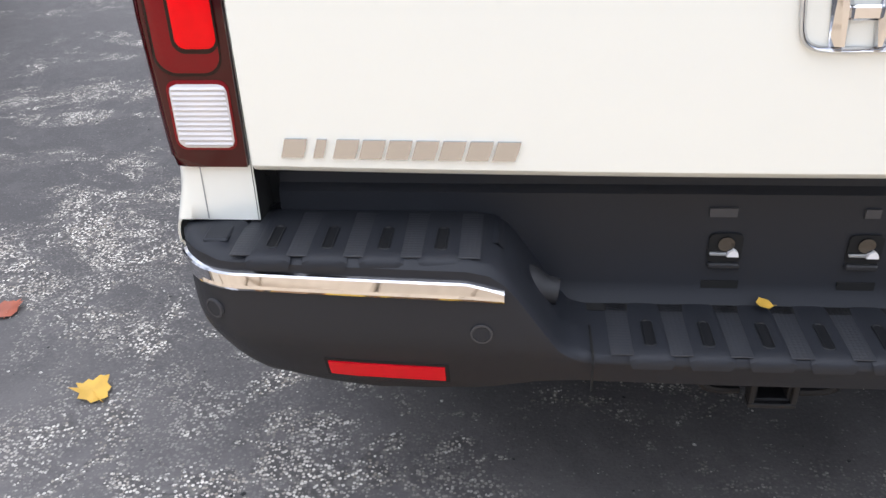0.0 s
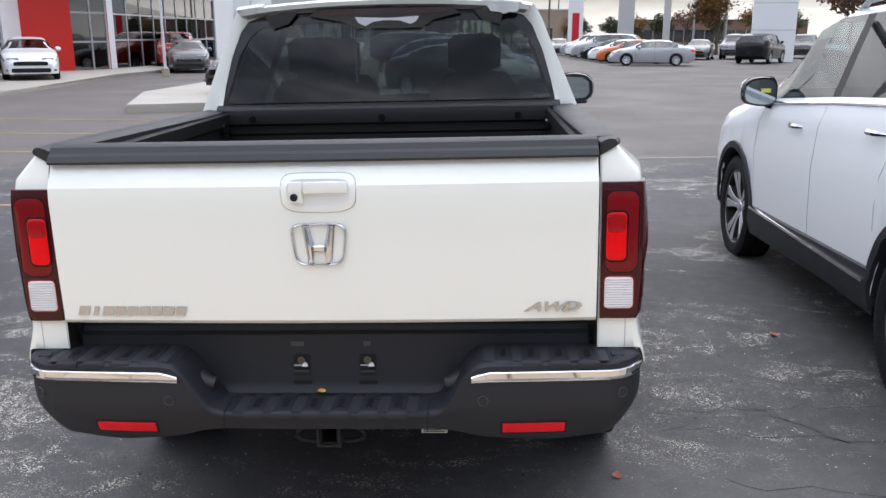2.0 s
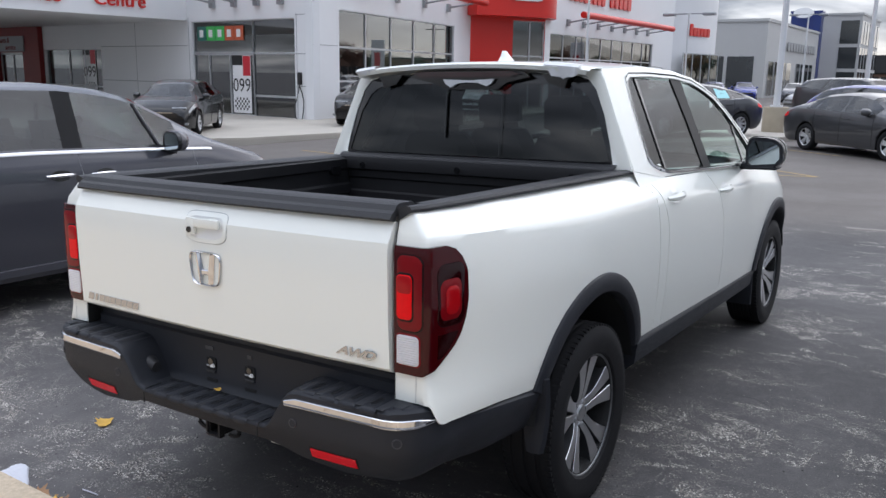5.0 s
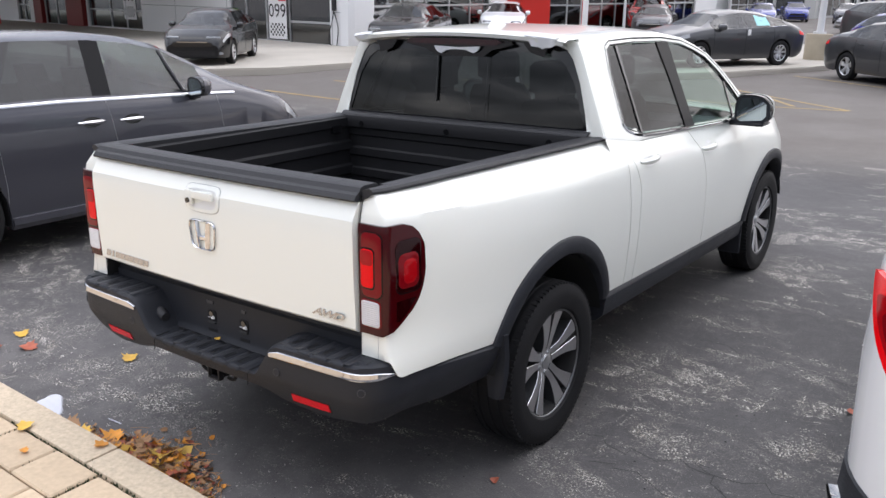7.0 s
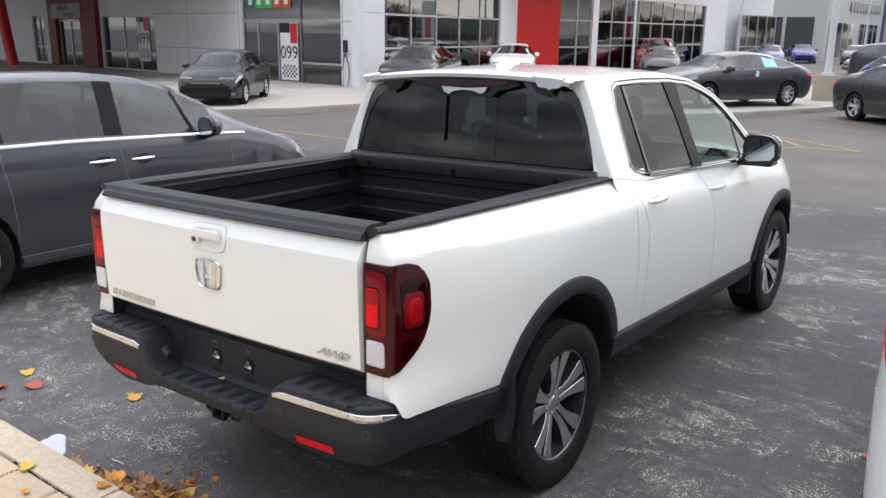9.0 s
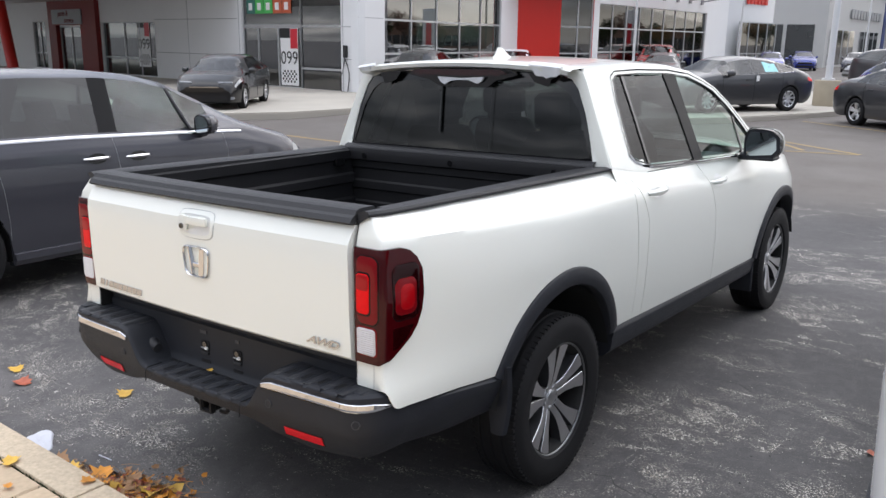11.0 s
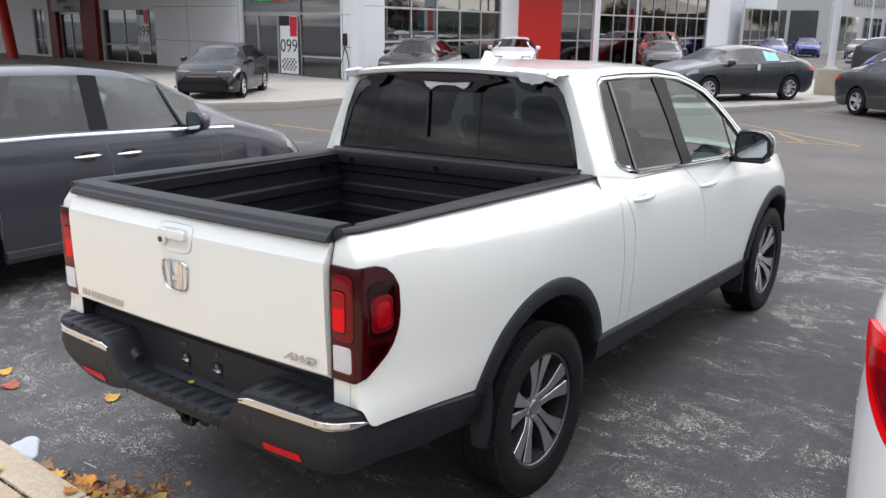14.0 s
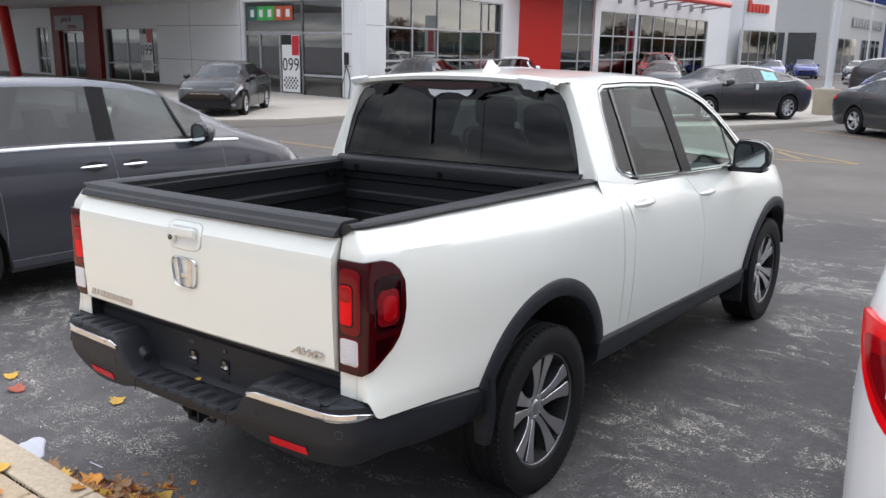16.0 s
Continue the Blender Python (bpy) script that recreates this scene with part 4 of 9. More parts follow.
def glazing(m, x0, x1, z0, z1, cols, rows_, parent, depth=0.0, name="window"):
    """A window in a wall: frame bars, panes; the opening behind is a shallow dark room."""
    hub = new(name)
    hub.parent = parent
    b_ = bmesh.new()
    xs_ = [x0 + (x1 - x0) * c for c in cols]
    zs_ = [z0 + (z1 - z0) * c for c in rows_]
    for x in xs_:
        box(b_, x - 0.035, x + 0.035, depth - 0.05, depth + 0.03, z0 - 0.035, z1 + 0.035)
    for z in zs_:
        for a, b in zip(xs_, xs_[1:]):
            box(b_, a + 0.035, b - 0.035, depth - 0.05, depth + 0.026, z - 0.035, z + 0.035)
    b_.transform(m)
    part("window_frame", b_, M_FRAME, hub)
    for a, b in zip(xs_, xs_[1:]):
        for c, d in zip(zs_, zs_[1:]):
            b_ = bmesh.new()
            box(b_, a + 0.03, b - 0.03, depth - 0.02, depth - 0.008, c + 0.03, d - 0.03)
            b_.transform(m)
            part("pane", b_, M_BGLASS, hub)
    return hub


def wall_with_holes(m, length, z1, holes, mat, parent, thick=0.3, name="wall"):
    """Wall pieces round rectangular holes (x0, x1, z0, z1), which stand side by side."""
    b_ = bmesh.new()
    xs_ = sorted({0, length} | {h[0] for h in holes} | {h[1] for h in holes})
    zs_ = sorted({-0.2, z1} | {h[2] for h in holes if h[2] > 0} | {h[3] for h in holes})
    grid = {(i, j, d): b_.verts.new((xs_[i], -d * thick, zs_[j])) for i in range(len(xs_)) for j in range(len(zs_)) for d in (0, 1)}

    def solid(i, j):
        if not (0 <= i < len(xs_) - 1 and 0 <= j < len(zs_) - 1):
            return False
        xm, zm = (xs_[i] + xs_[i + 1]) / 2, (zs_[j] + zs_[j + 1]) / 2
        return not any(a < xm < b and (c if c > 0 else -1) < zm < d for a, b, c, d in holes)
    for i in range(len(xs_) - 1):
        for j in range(len(zs_) - 1):
            if not solid(i, j):
                continue
            for d in (0, 1):
                b_.faces.new([grid[p] for p in ((i, j, d), (i + 1, j, d), (i + 1, j + 1, d), (i, j + 1, d))])
            for di, dj, p, q in ((-1, 0, (i, j), (i, j + 1)), (1, 0, (i + 1, j), (i + 1, j + 1)), (0, -1, (i, j), (i + 1, j)), (0, 1, (i, j + 1), (i + 1, j + 1))):
                if not solid(i + di, j + dj):
                    b_.faces.new([grid[(*p, 0)], grid[(*q, 0)], grid[(*q, 1)], grid[(*p, 1)]])
    for v in [v for v in b_.verts if not v.link_faces]:
        b_.verts.remove(v)
    b_.transform(m)
    return part(name, b_, mat, parent, smooth=0)


def tube_canopy(m, x0, x1, z, parent, n=4):
    """A long red round bar on grey steel arms in front of the wall."""
    hub = new("sun_bar")
    hub.parent = parent
    b_ = bmesh.new()
    tube(b_, [m @ Vector((x0, 1.3, z)), m @ Vector((x1, 1.3, z))], 0.16, 14)
    part("bar", b_, M_RPANEL, hub)
    for k in range(n):
        x = x0 + (x1 - x0) * (k + 0.5) / n
        b_ = bmesh.new()
        tube(b_, [m @ Vector((x, 0, z - 0.3)), m @ Vector((x, 1.3, z - 0.12))], 0.04, 8)
        box(b_, -0.12, 0.12, 0.0, 0.12, -0.16, 0.16, m=m @ Matrix.Translation((x, 0, z - 0.3)))
        part("arm", b_, M_STEEL, hub)


def letter_bars(m, x0, x1, z0, z1, n, mat, parent, name="letter_bar", tall=()):
    """Plain blocks in place of a name's letters."""
    w = (x1 - x0) / n
    for k in range(n):
        b_ = bmesh.new()
        top = z1 if k in tall else z0 + (z1 - z0) * 0.72
        prism(b_, rounded(x0 + k * w + w * 0.12, x0 + (k + 1) * w - w * 0.12, z0, top, w * 0.2, 3), 0.02, 0.10)
        b_.transform(m)
        part(name, b_, mat, parent)


CORNER, SRV, RED0, RED1, STER1, LION1 = (-16.6, 18.75), (-40.0, 20.6), (-18.6, 31.6), (-16.6, 35.2), (-16.6, 54.0), (-16.0, 67.0)
dealership = thing("dealership_building", pose(0, 0, 0), "white panelled car showroom with a red entrance block and wide glazing", "building")
# service wing and entrance: the wall faces the parked row
mA, nA = wall_frame(SRV, CORNER)
wall_with_holes(mA, nA, 7.2, [(1.75, 4.35, 0.0, 2.3), (6.0, 10.7, 0.15, 2.45), (17.0, 22.6, 0.0, 3.4)], M_WPANEL, dealership)
slab("wall", mA, -22, -1.4, -0.3, 0, -0.2, 7.2, M_WPANEL, dealership)
slab("wall", mA, -1.4, 0, -0.3, 0, 2.5, 7.2, M_WPANEL, dealership)
slab("wall", mA, -1.4, 0, -0.3, 0, -0.2, 0.2, M_WPANEL, dealership)
glazing(mA, -1.4, 0.0, 0.2, 2.5, (0, 0.5, 1), (0, 0.33, 1), dealership, -0.1)
glazing(mA, 6.0, 10.7, 0.15, 2.45, (0, 0.42, 0.7, 1), (0, 0.33, 1), dealership, -0.1)
glazing(mA, 17.0, 20.4, 2.3, 3.4, (0, 1), (0, 1), dealership, -0.1)
glazing(mA, 20.4, 22.6, 0.1, 3.4, (0, 1), (0, 0.22, 0.66, 1), dealership, -0.1)
glazing(mA, 17.0, 20.4, 0.12, 2.24, (0, 0.27, 0.62, 1), (0, 1), dealership, -0.1, "entrance_door")
glazing(mA, 1.85, 4.25, 0.12, 2.25, (0, 0.5, 1), (0, 1), dealership, 0.02, "service_door")
for x0, x1 in ((0.95, 1.75), (4.35, 5.9)):
    slab("red_portal", mA, x0, x1, 0.004, 0.22, 0, 3.6, M_DKRED, dealership)
slab("red_portal", mA, 1.75, 4.35, 0.004, 0.22, 2.32, 3.6, M_DKRED, dealership)
slab("door_sign_board", mA, 1.5, 4.6, 0.224, 0.28, 2.36, 3.05, M_STEEL, dealership)
text_part("door_sign", "parts &", 0.36, mA @ pose(2.75, 0.285, 2.86) @ FLIP, M_DKRED, dealership, 0.02, shear=0.2)
text_part("door_sign", "service", 0.36, mA @ pose(3.35, 0.285, 2.54) @ FLIP, M_DKRED, dealership, 0.02, shear=0.2)
slab("canopy", mA, -22, 16.75, 0.004, 9.0, 3.45, 6.6, M_WPANEL, dealership, "white canopy with a flat soffit over the service drive")
d_ = (mA.to_3x3() @ Vector((1, 0, 0))).normalized()
o_ = (mA.to_3x3() @ Vector((0, 1, 0))).normalized()
for word, off in (("Centre", 2.67), ("Service", 5.75)):
    at = mA @ Vector((16.78, off, 3.98))
    text_part("fascia_sign", word, 0.68, Matrix(((-o_.x, -d_.x, 0, at.x), (-o_.y, -d_.y, 0, at.y), (0, 0, 1, at.z), (0, 0, 0, 1))), M_RPANEL, dealership, 0.08)
b_ = bmesh.new()
tube(b_, [mA @ Vector((1.2, 2.2, 0)), mA @ Vector((0.2, 2.2, 3.8))], 0.26, 12)
part("red_column", b_, M_RPANEL, dealership)
tube_canopy(mA, 17.75, 22.6, 4.3, dealership)
for x in (13.3, 16.82, 22.7):
    slab("panel_joint", mA, x - 0.012, x + 0.012, 0.0, 0.006, 0, 3.55, M_STEEL, dealership)
for x0, x1, z in ((10.75, 16.7, 2.55), (10.75, 16.7, 1.2), (22.65, 23.4, 1.2), (22.65, 23.4, 2.25), (22.65, 23.4, 3.5)):
    slab("panel_joint", mA, x0, x1, 0.0, 0.005, z - 0.012, z + 0.012, M_STEEL, dealership)
# window vinyl and posters
for k, mt in enumerate((M_TEALV, M_GREENV, M_GREENV, M_REDV, M_REDV)):
    slab("vinyl_panel", mA, 17.25 + k * 0.53, 17.25 + (k + 1) * 0.53 - 0.02, -0.085, -0.08, 2.72, 3.22, mt, dealership)
for k in range(5):
    slab("vinyl_bar", mA, 17.38 + k * 0.53, 17.38 + k * 0.53 + 0.22, -0.079, -0.076, 2.84, 3.10, M_SIGNW, dealership)


def poster(m, x, z, parent):
    hub = new("poster")
    hub.parent = parent
    slab("sheet", m, x - 0.5, x + 0.5, -0.085, -0.08, z - 1.0, z + 1.0, M_SIGNW, hub)
    slab("header", m, x - 0.5, x + 0.06, -0.079, -0.076, z + 0.66, z + 1.0, M_SIGNK, hub)
    slab("header", m, x + 0.08, x + 0.48, -0.079, -0.076, z + 0.3, z + 0.98, M_SIGNR, hub)
    text_part("poster_number", "099", 0.66, m @ pose(x, -0.074, z - 0.05) @ FLIP, M_SIGNK, hub, 0.004)
    b2 = bmesh.new()
    for r in range(5):
        for c in range(9):
            if (r + c) % 2:
                box(b2, x - 0.42 + c * 0.092, x - 0.34 + c * 0.092, -0.079, -0.076, z - 0.9 + r * 0.09, z - 0.82 + r * 0.09)
    b2.transform(m)
    part("chequer", b2, M_SIGNK, hub)


poster(mA, 19.72, 1.2, dealership)
poster(mA, 9.6, 1.55, dealership)
# charger on the pillar
b_ = bmesh.new()
prism(b_, rounded(-0.07, 0.07, -0.2, 0.2, 0.03), 0.0, 0.09)
b_.transform(mA @ Matrix.Translation((22.86, 0, 1.45)))
charger = tagged(part("wall_charger", b_, M_SIGNK), "black wall-mounted vehicle charger on the white pillar", "charger")
b_ = bmesh.new()
tube(b_, [mA @ Vector((22.86 + 0.05 * math.sin(k * 1.1) + 0.22 * math.sin(k / 14 * 6.28), 0.08, 1.25 - 1.2 * math.sin(k / 14 * 3.14))) for k in range(15)], 0.018, 6)
part("cable", b_, M_SIGNK, charger)
# showroom wall: faces the lane
mB, nB = wall_frame(CORNER, RED0)
wall_with_holes(mB, nB, 7.2, [(1.6, 11.2, 0.15, 3.75)], M_WPANEL, dealership)
glazing(mB, 1.6, 11.2, 0.15, 3.75, (0, 0.2, 0.4, 0.6, 0.8, 1), (0, 0.34, 0.66, 1), dealership, -0.1)
tube_canopy(mB, 2.2, 11.6, 4.75, dealership)
slab("panel_joint", mB, 0, 1.5, 0.0, 0.005, 2.54, 2.56, M_STEEL, dealership)
# red entrance block with its overhanging curved fascia
mR, nR = wall_frame(RED0, RED1)
wall_with_holes(mR, nR, 7.2, [(2.3, 4.1, 0.1, 4.2)], M_RPANEL, dealership, name="red_wall")
glazing(mR, 2.3, 4.1, 0.1, 4.2, (0, 0.55, 1), (0, 0.3, 0.6, 1), dealership, -0.1)
b_ = bmesh.new()
ring = [Vector((-0.3, 0.0)), Vector((-0.3, 1.1)), Vector((3.2, 1.1))] + [Vector((3.2 + 1.5 * math.sin(radians(a)), -0.4 + 1.5 * math.cos(radians(a)))) for a in range(10, 91, 10)] + [Vector((4.7, -1.5)), Vector((0, -1.5))]
prism(b_, [tuple(v) for v in ring], 4.3, 8.2, "z")
b_.transform(mR)
part("red_fascia", b_, M_RPANEL, dealership)
b_ = bmesh.new()
prism(b_, rounded(1.2, 3.4, 5.0, 6.9, 0.5), 1.104, 1.16)
b_.transform(mR)
part("fascia_logo_frame", b_, M_CHROME, dealership)
b_ = bmesh.new()
prism(b_, rounded(1.34, 3.26, 5.14, 6.76, 0.42), 1.164, 1.175)
b_.transform(mR)
part("fascia_logo_field", b_, M_RPANEL, dealership)
# long white wall with the name
mS, nS = wall_frame(RED1, STER1)
wall_with_holes(mS, nS, 7.6, [(0.6, 15.0, 0.1, 3.7)], M_WPANEL, dealership)
glazing(mS, 0.6, 15.0, 0.1, 3.7, [k / 9 for k in range(10)], (0, 0.36, 0.68, 1), dealership, -0.1)
tube_canopy(mS, 1.5, 14.8, 4.6, dealership, 7)
letter_bars(mS, 2.4, 7.0, 5.4, 6.5, 8, M_RPANEL, dealership, tall=(0, 1, 4))
letter_bars(mS, 7.6, 10.8, 5.4, 6.5, 5, M_RPANEL, dealership, tall=(0, 3))
# rounded end pavilion
b_ = bmesh.new()
poly = [(-18.4, 54.0), (-17.0, 54.0)] + [(-20.1 + 4.2 * math.cos(radians(a)), 60.0 + 7.0 * math.sin(radians(a))) for a in range(-50, 91, 10)] + [(-26, 67), (-26, 54)]
prism(b_, poly, 0, 7.3, "z")
part("pavilion", b_, M_WPANEL, dealership)
mL, _ = wall_frame((-16.65, 55.0), (-15.6, 61.0))
glazing(mL, 0.3, 5.5, 0.15, 3.3, (0, 0.25, 0.5, 0.75, 1), (0, 0.35, 1), dealership, 0.4)
letter_bars(mL, 1.6, 4.6, 4.5, 5.3, 6, M_RPANEL, dealership, tall=(0,))
# roof; behind the glass, added floor and walls coloured dark like an unlit room
b_ = bmesh.new()
prism(b_, [(-46, 20.9), (-17.0, 19.1), (-18.9, 31.6), (-17.0, 35.2), (-17.0, 54), (-46, 54)], 6.9, 7.0, "z")
part("roof", b_, M_GPANEL, dealership)
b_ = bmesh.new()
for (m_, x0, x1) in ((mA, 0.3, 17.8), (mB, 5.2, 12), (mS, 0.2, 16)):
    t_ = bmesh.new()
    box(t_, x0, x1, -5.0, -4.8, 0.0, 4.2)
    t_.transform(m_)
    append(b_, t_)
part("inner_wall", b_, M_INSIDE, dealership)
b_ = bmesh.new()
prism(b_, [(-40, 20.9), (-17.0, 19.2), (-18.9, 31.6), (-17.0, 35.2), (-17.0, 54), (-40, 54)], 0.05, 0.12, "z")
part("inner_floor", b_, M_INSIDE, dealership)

# raised plaza and traffic island
b_ = bmesh.new()
prism(b_, [(-60, 9.0), (-13.6, 10.3), (-12.6, 12.0), (-12.2, 15.0), (-12.9, 22.0), (-14.2, 30.0), (-13.8, 56), (-17.2, 60), (-60, 60)], -0.2, 0.13, "z")
bmesh.ops.bevel(b_, geom=[e_ for e_ in b_.edges if all(v.co.z > 0.1 for v in e_.verts)], offset=0.03, segments=2, affect="EDGES")
tagged(part("plaza", b_, M_CONC), "pale concrete apron with a low kerb in front of the showroom", "pavement", kind="structure")
b_ = bmesh.new()
prism(b_, [(-7.5, 15.7), (-5.6, 16.6), (-4.2, 18.6), (-2.9, 22.0), (-2.1, 25.0), (-1.6, 30.0), (-2.2, 32.5), (-6.5, 33), (-8.9, 27), (-8.9, 20)], -0.2, 0.13, "z")
bmesh.ops.bevel(b_, geom=[e_ for e_ in b_.edges if all(v.co.z > 0.1 for v in e_.verts)], offset=0.03, segments=2, affect="EDGES")
tagged(part("traffic_island", b_, M_CONC), "pale concrete traffic island with a low kerb", "pavement", kind="structure")


# ---- lamp posts, signs and far buildings ----
def lamp_post(x, y, z0, h, r=0.10, base=(0.37, 0.75), heads=True, label="tall white lamp post on a round buff concrete base", base_mat=None):
    root = thing("lamp_post", pose(x, y, z0), label, "lamp post", "lamp posts of the car park")
    b2 = bmesh.new()
    tube(b2, [(0, 0, base[1]), (0, 0, base[1] + 0.06), (0, 0, base[1] + 0.061), (0, 0, h)], r, 14, radii=[r * 1.8, r * 1.8, r, r * 0.7])
    part("post", b2, M_POLE, root)
    b2 = bmesh.new()
    tube(b2, [(0, 0, -0.2), (0, 0, base[1] - 0.03), (0, 0, base[1])], base[0], 24, radii=[base[0], base[0], base[0] * 0.95])
    part("base", b2, base_mat or M_BASEC, root)
    if heads:
        for s in (1, -1):
            b2 = bmesh.new()
            box(b2, s * 0.1 if s > 0 else -1.0, 1.0 if s > 0 else -0.1, -0.03, 0.03, h - 0.08, h - 0.02)
            box(b2, min(s * 0.8, s * 1.5), max(s * 0.8, s * 1.5), -0.2, 0.2, h - 0.16, h, 0.03)
            part("lamp_head", b2, M_STEEL, root)
    return root


lamp_post(-3.47, 24.85, 0.12, 8.5)
lamp_post(-2.7, 38.0, 0.0, 9.0)
lamp_post(0.0, 42.3, 0.0, 8.0, 0.06, (0.17, 1.8), True, "lamp post on a tall round red-painted base", M_RPANEL)
lamp_post(-12.5, 31.0, 0.12, 5.2, 0.06, (0.15, 0.2))
lamp_post(-13.4, 47.0, 0.12, 5.2, 0.06, (0.15, 0.2))
lamp_post(-12.0, 74.0, 0.0, 7.0, 0.08, (0.3, 0.6))
lamp_post(21.0, 60.0, 0.0, 11.0, 0.10, (0.3, 0.6))


def pylon(name, x, y, w, z0, z1, mat, post, post_mat, label, heading=0.0, depth=0.5):
    root = thing(name, pose(x, y, 0, 0, 0, heading), label, "sign")
    b2 = bmesh.new()
    box(b2, -w / 2, w / 2, -depth / 2, depth / 2, z0, z1, 0.03)
    part("sign_face", b2, mat, root)
    b2 = bmesh.new()
    box(b2, -post / 2, post / 2, -depth * 0.4, depth * 0.4, -0.1, z0)
    part("sign_post", b2, post_mat, root)
    return root


cert = pylon("certified_sign", 18.9, 54.8, 2.9, 5.3, 9.6, M_SIGNR, 2.7, M_WPANEL, "red used-vehicle sign on a broad white pedestal", -12)
text_part("sign_script", "Certified", 0.80, pose(0, -0.27, 7.0), M_SIGNW, cert, 0.03, shear=0.3)
text_part("sign_words", "USED VEHICLES", 0.33, pose(0, -0.27, 6.1), M_SIGNW, cert, 0.03)
for z in (2.0, 3.7):
    b_ = bmesh.new()
    box(b_, -1.36, 1.36, -0.21, -0.20, z, z + 0.03)
    part("pedestal_joint", b_, M_STEEL, cert)
for x in (-0.5, 0.35):
    b_ = bmesh.new()
    box(b_, x, x + 0.16, -0.275, -0.25, 7.9, 8.9)
    part("sign_mark", b_, M_SIGNW, cert)
blue = pylon("blue_sign", 15.0, 69.6, 2.6, 4.75, 6.35, M_SIGNB, 0.55, M_GPANEL, "blue brand sign on a grey post", -8)
b_ = bmesh.new()
prism(b_, [(0.8 * math.cos(radians(a)), 5.85 + 0.3 * math.sin(radians(a))) for a in range(0, 360, 20)], -0.28, -0.25)
part("sign_mark", b_, M_SIGNW, blue)
b_ = bmesh.new()
prism(b_, [(0.7 * math.cos(radians(a)), 5.85 + 0.24 * math.sin(radians(a))) for a in range(0, 360, 20)], -0.29, -0.281)
part("sign_field", b_, M_SIGNB, blue)
letter_bars(pose(0, 0, 0, 0, 0, 180) @ pose(0, 0.24, 0), -1.0, 1.0, 4.95, 5.35, 6, M_SIGNW, blue)
pylon("white_sign", 13.6, 82.0, 1.5, 0.1, 6.5, M_GPANEL, 1.2, M_GPANEL, "slim pale grey brand pylon")
nis = pylon("red_white_sign", 10.3, 98.0, 1.7, 0.1, 5.8, M_WPANEL, 1.2, M_WPANEL, "white brand pylon with a red panel")
b_ = bmesh.new()
box(b_, -0.4, 0.4, -0.29, -0.26, 0.6, 4.2)
part("red_panel", b_, M_SIGNR, nis)


def plain_building(name, x0, x1, y0, y1, h, wall, label, windows=(), roof=None, storey=3.4):
    root = thing(name, pose((x0 + x1) / 2, (y0 + y1) / 2, 0), label, "building")
    hx, hy = (x1 - x0) / 2, (y1 - y0) / 2
    b2 = bmesh.new()
    box(b2, -hx, hx, -hy, hy, -0.2, h)
    part("wall", b2, wall, root)
    b2 = bmesh.new()
    box(b2, -hx - 0.1, hx + 0.1, -hy - 0.1, hy + 0.1, h + 0.002, h + 0.25)
    part("parapet", b2, roof or wall, root)
    for side, a, b, z0, z1 in windows:
        hub = new("window")
        hub.parent = root
        n = max(1, int(abs(b - a) / 2.2))
        for k in range(n):
            b2, b3 = bmesh.new(), bmesh.new()
            u0, u1 = a + (b - a) * (k + 0.06) / n, a + (b - a) * (k + 0.94) / n
            if side == "s":
                box(b2, u0, u1, -hy - 0.02, -hy - 0.004, z0, z1)
                box(b3, u0 - 0.1, u0 - 0.02, -hy - 0.06, -hy - 0.003, z0, z1)
            else:
                box(b2, hx + 0.004, hx + 0.02, u0, u1, z0, z1)
                box(b3, hx + 0.003, hx + 0.06, u0 - 0.1, u0 - 0.02, z0, z1)
            part("pane", b2, M_DGLASS, hub)
            part("window_frame", b3, M_FRAME, hub)
    return root


M_DGLASS = material("dark_window_glass", (0.02, 0.025, 0.028), 0.05, 0, 0.8, noise_scale=0.3, noise_amt=0.3)
grey = plain_building("grey_showroom", -38, -15.6, 76, 100, 6.6, M_GPANEL, "light grey car showroom with a tall glazed bay", [("s", 2.5, 10.4, 0.2, 3.6), ("e", -11, -1, 0.2, 3.2), ("e", 1, 10, 0.2, 3.2)])
letter_bars(Matrix.Translation((11.25, -12.0, 0)) @ pose(0, 0, 0, 0, 0, 90) @ Matrix.Scale(-1, 4, (0, 1, 0)), 8.0, 22.0, 4.3, 5.5, 11, M_STEEL, grey)
tower = plain_building("blue_sign_tower", -19.0, -15.8, 101.5, 103, 9.0, M_SIGNB, "dark blue sign tower at the showroom's end")
b_ = bmesh.new()
prism(b_, [(-0.2 + 1.1 * math.cos(radians(a)), 9.0 + 0.55 * math.sin(radians(a))) for a in range(0, 360, 20)], -1.32, -1.26)
part("sign_mark", b_, M_SIGNW, tower)
plain_building("glass_showroom", -16.4, -12.2, 106, 122, 9.0, M_GPANEL, "tall grey and glass showroom end", [("s", -0.2, 2.0, 0.2, 2.6), ("s", -0.2, 2.0, 3.0, 5.4), ("s", -0.2, 2.0, 5.8, 8.4), ("e", -8, 8, 0.2, 2.6), ("e", -8, 8, 3.0, 5.4), ("e", -8, 8, 5.8, 8.4)])
low = plain_building("dark_roofed_shop", -19.5, -7.5, 140, 156, 2.6, M_BRICK, "low brown shop with a deep dark roof", [("s", -5, 5, 0.5, 2.2)], M_DARKROOF)
b_ = bmesh.new()
prism(b_, [(-6.6, 2.8), (6.6, 2.8), (6.0, 5.4), (-6.0, 5.4)], -8.6, 8.6)
part("mansard", b_, M_DARKROOF, low)
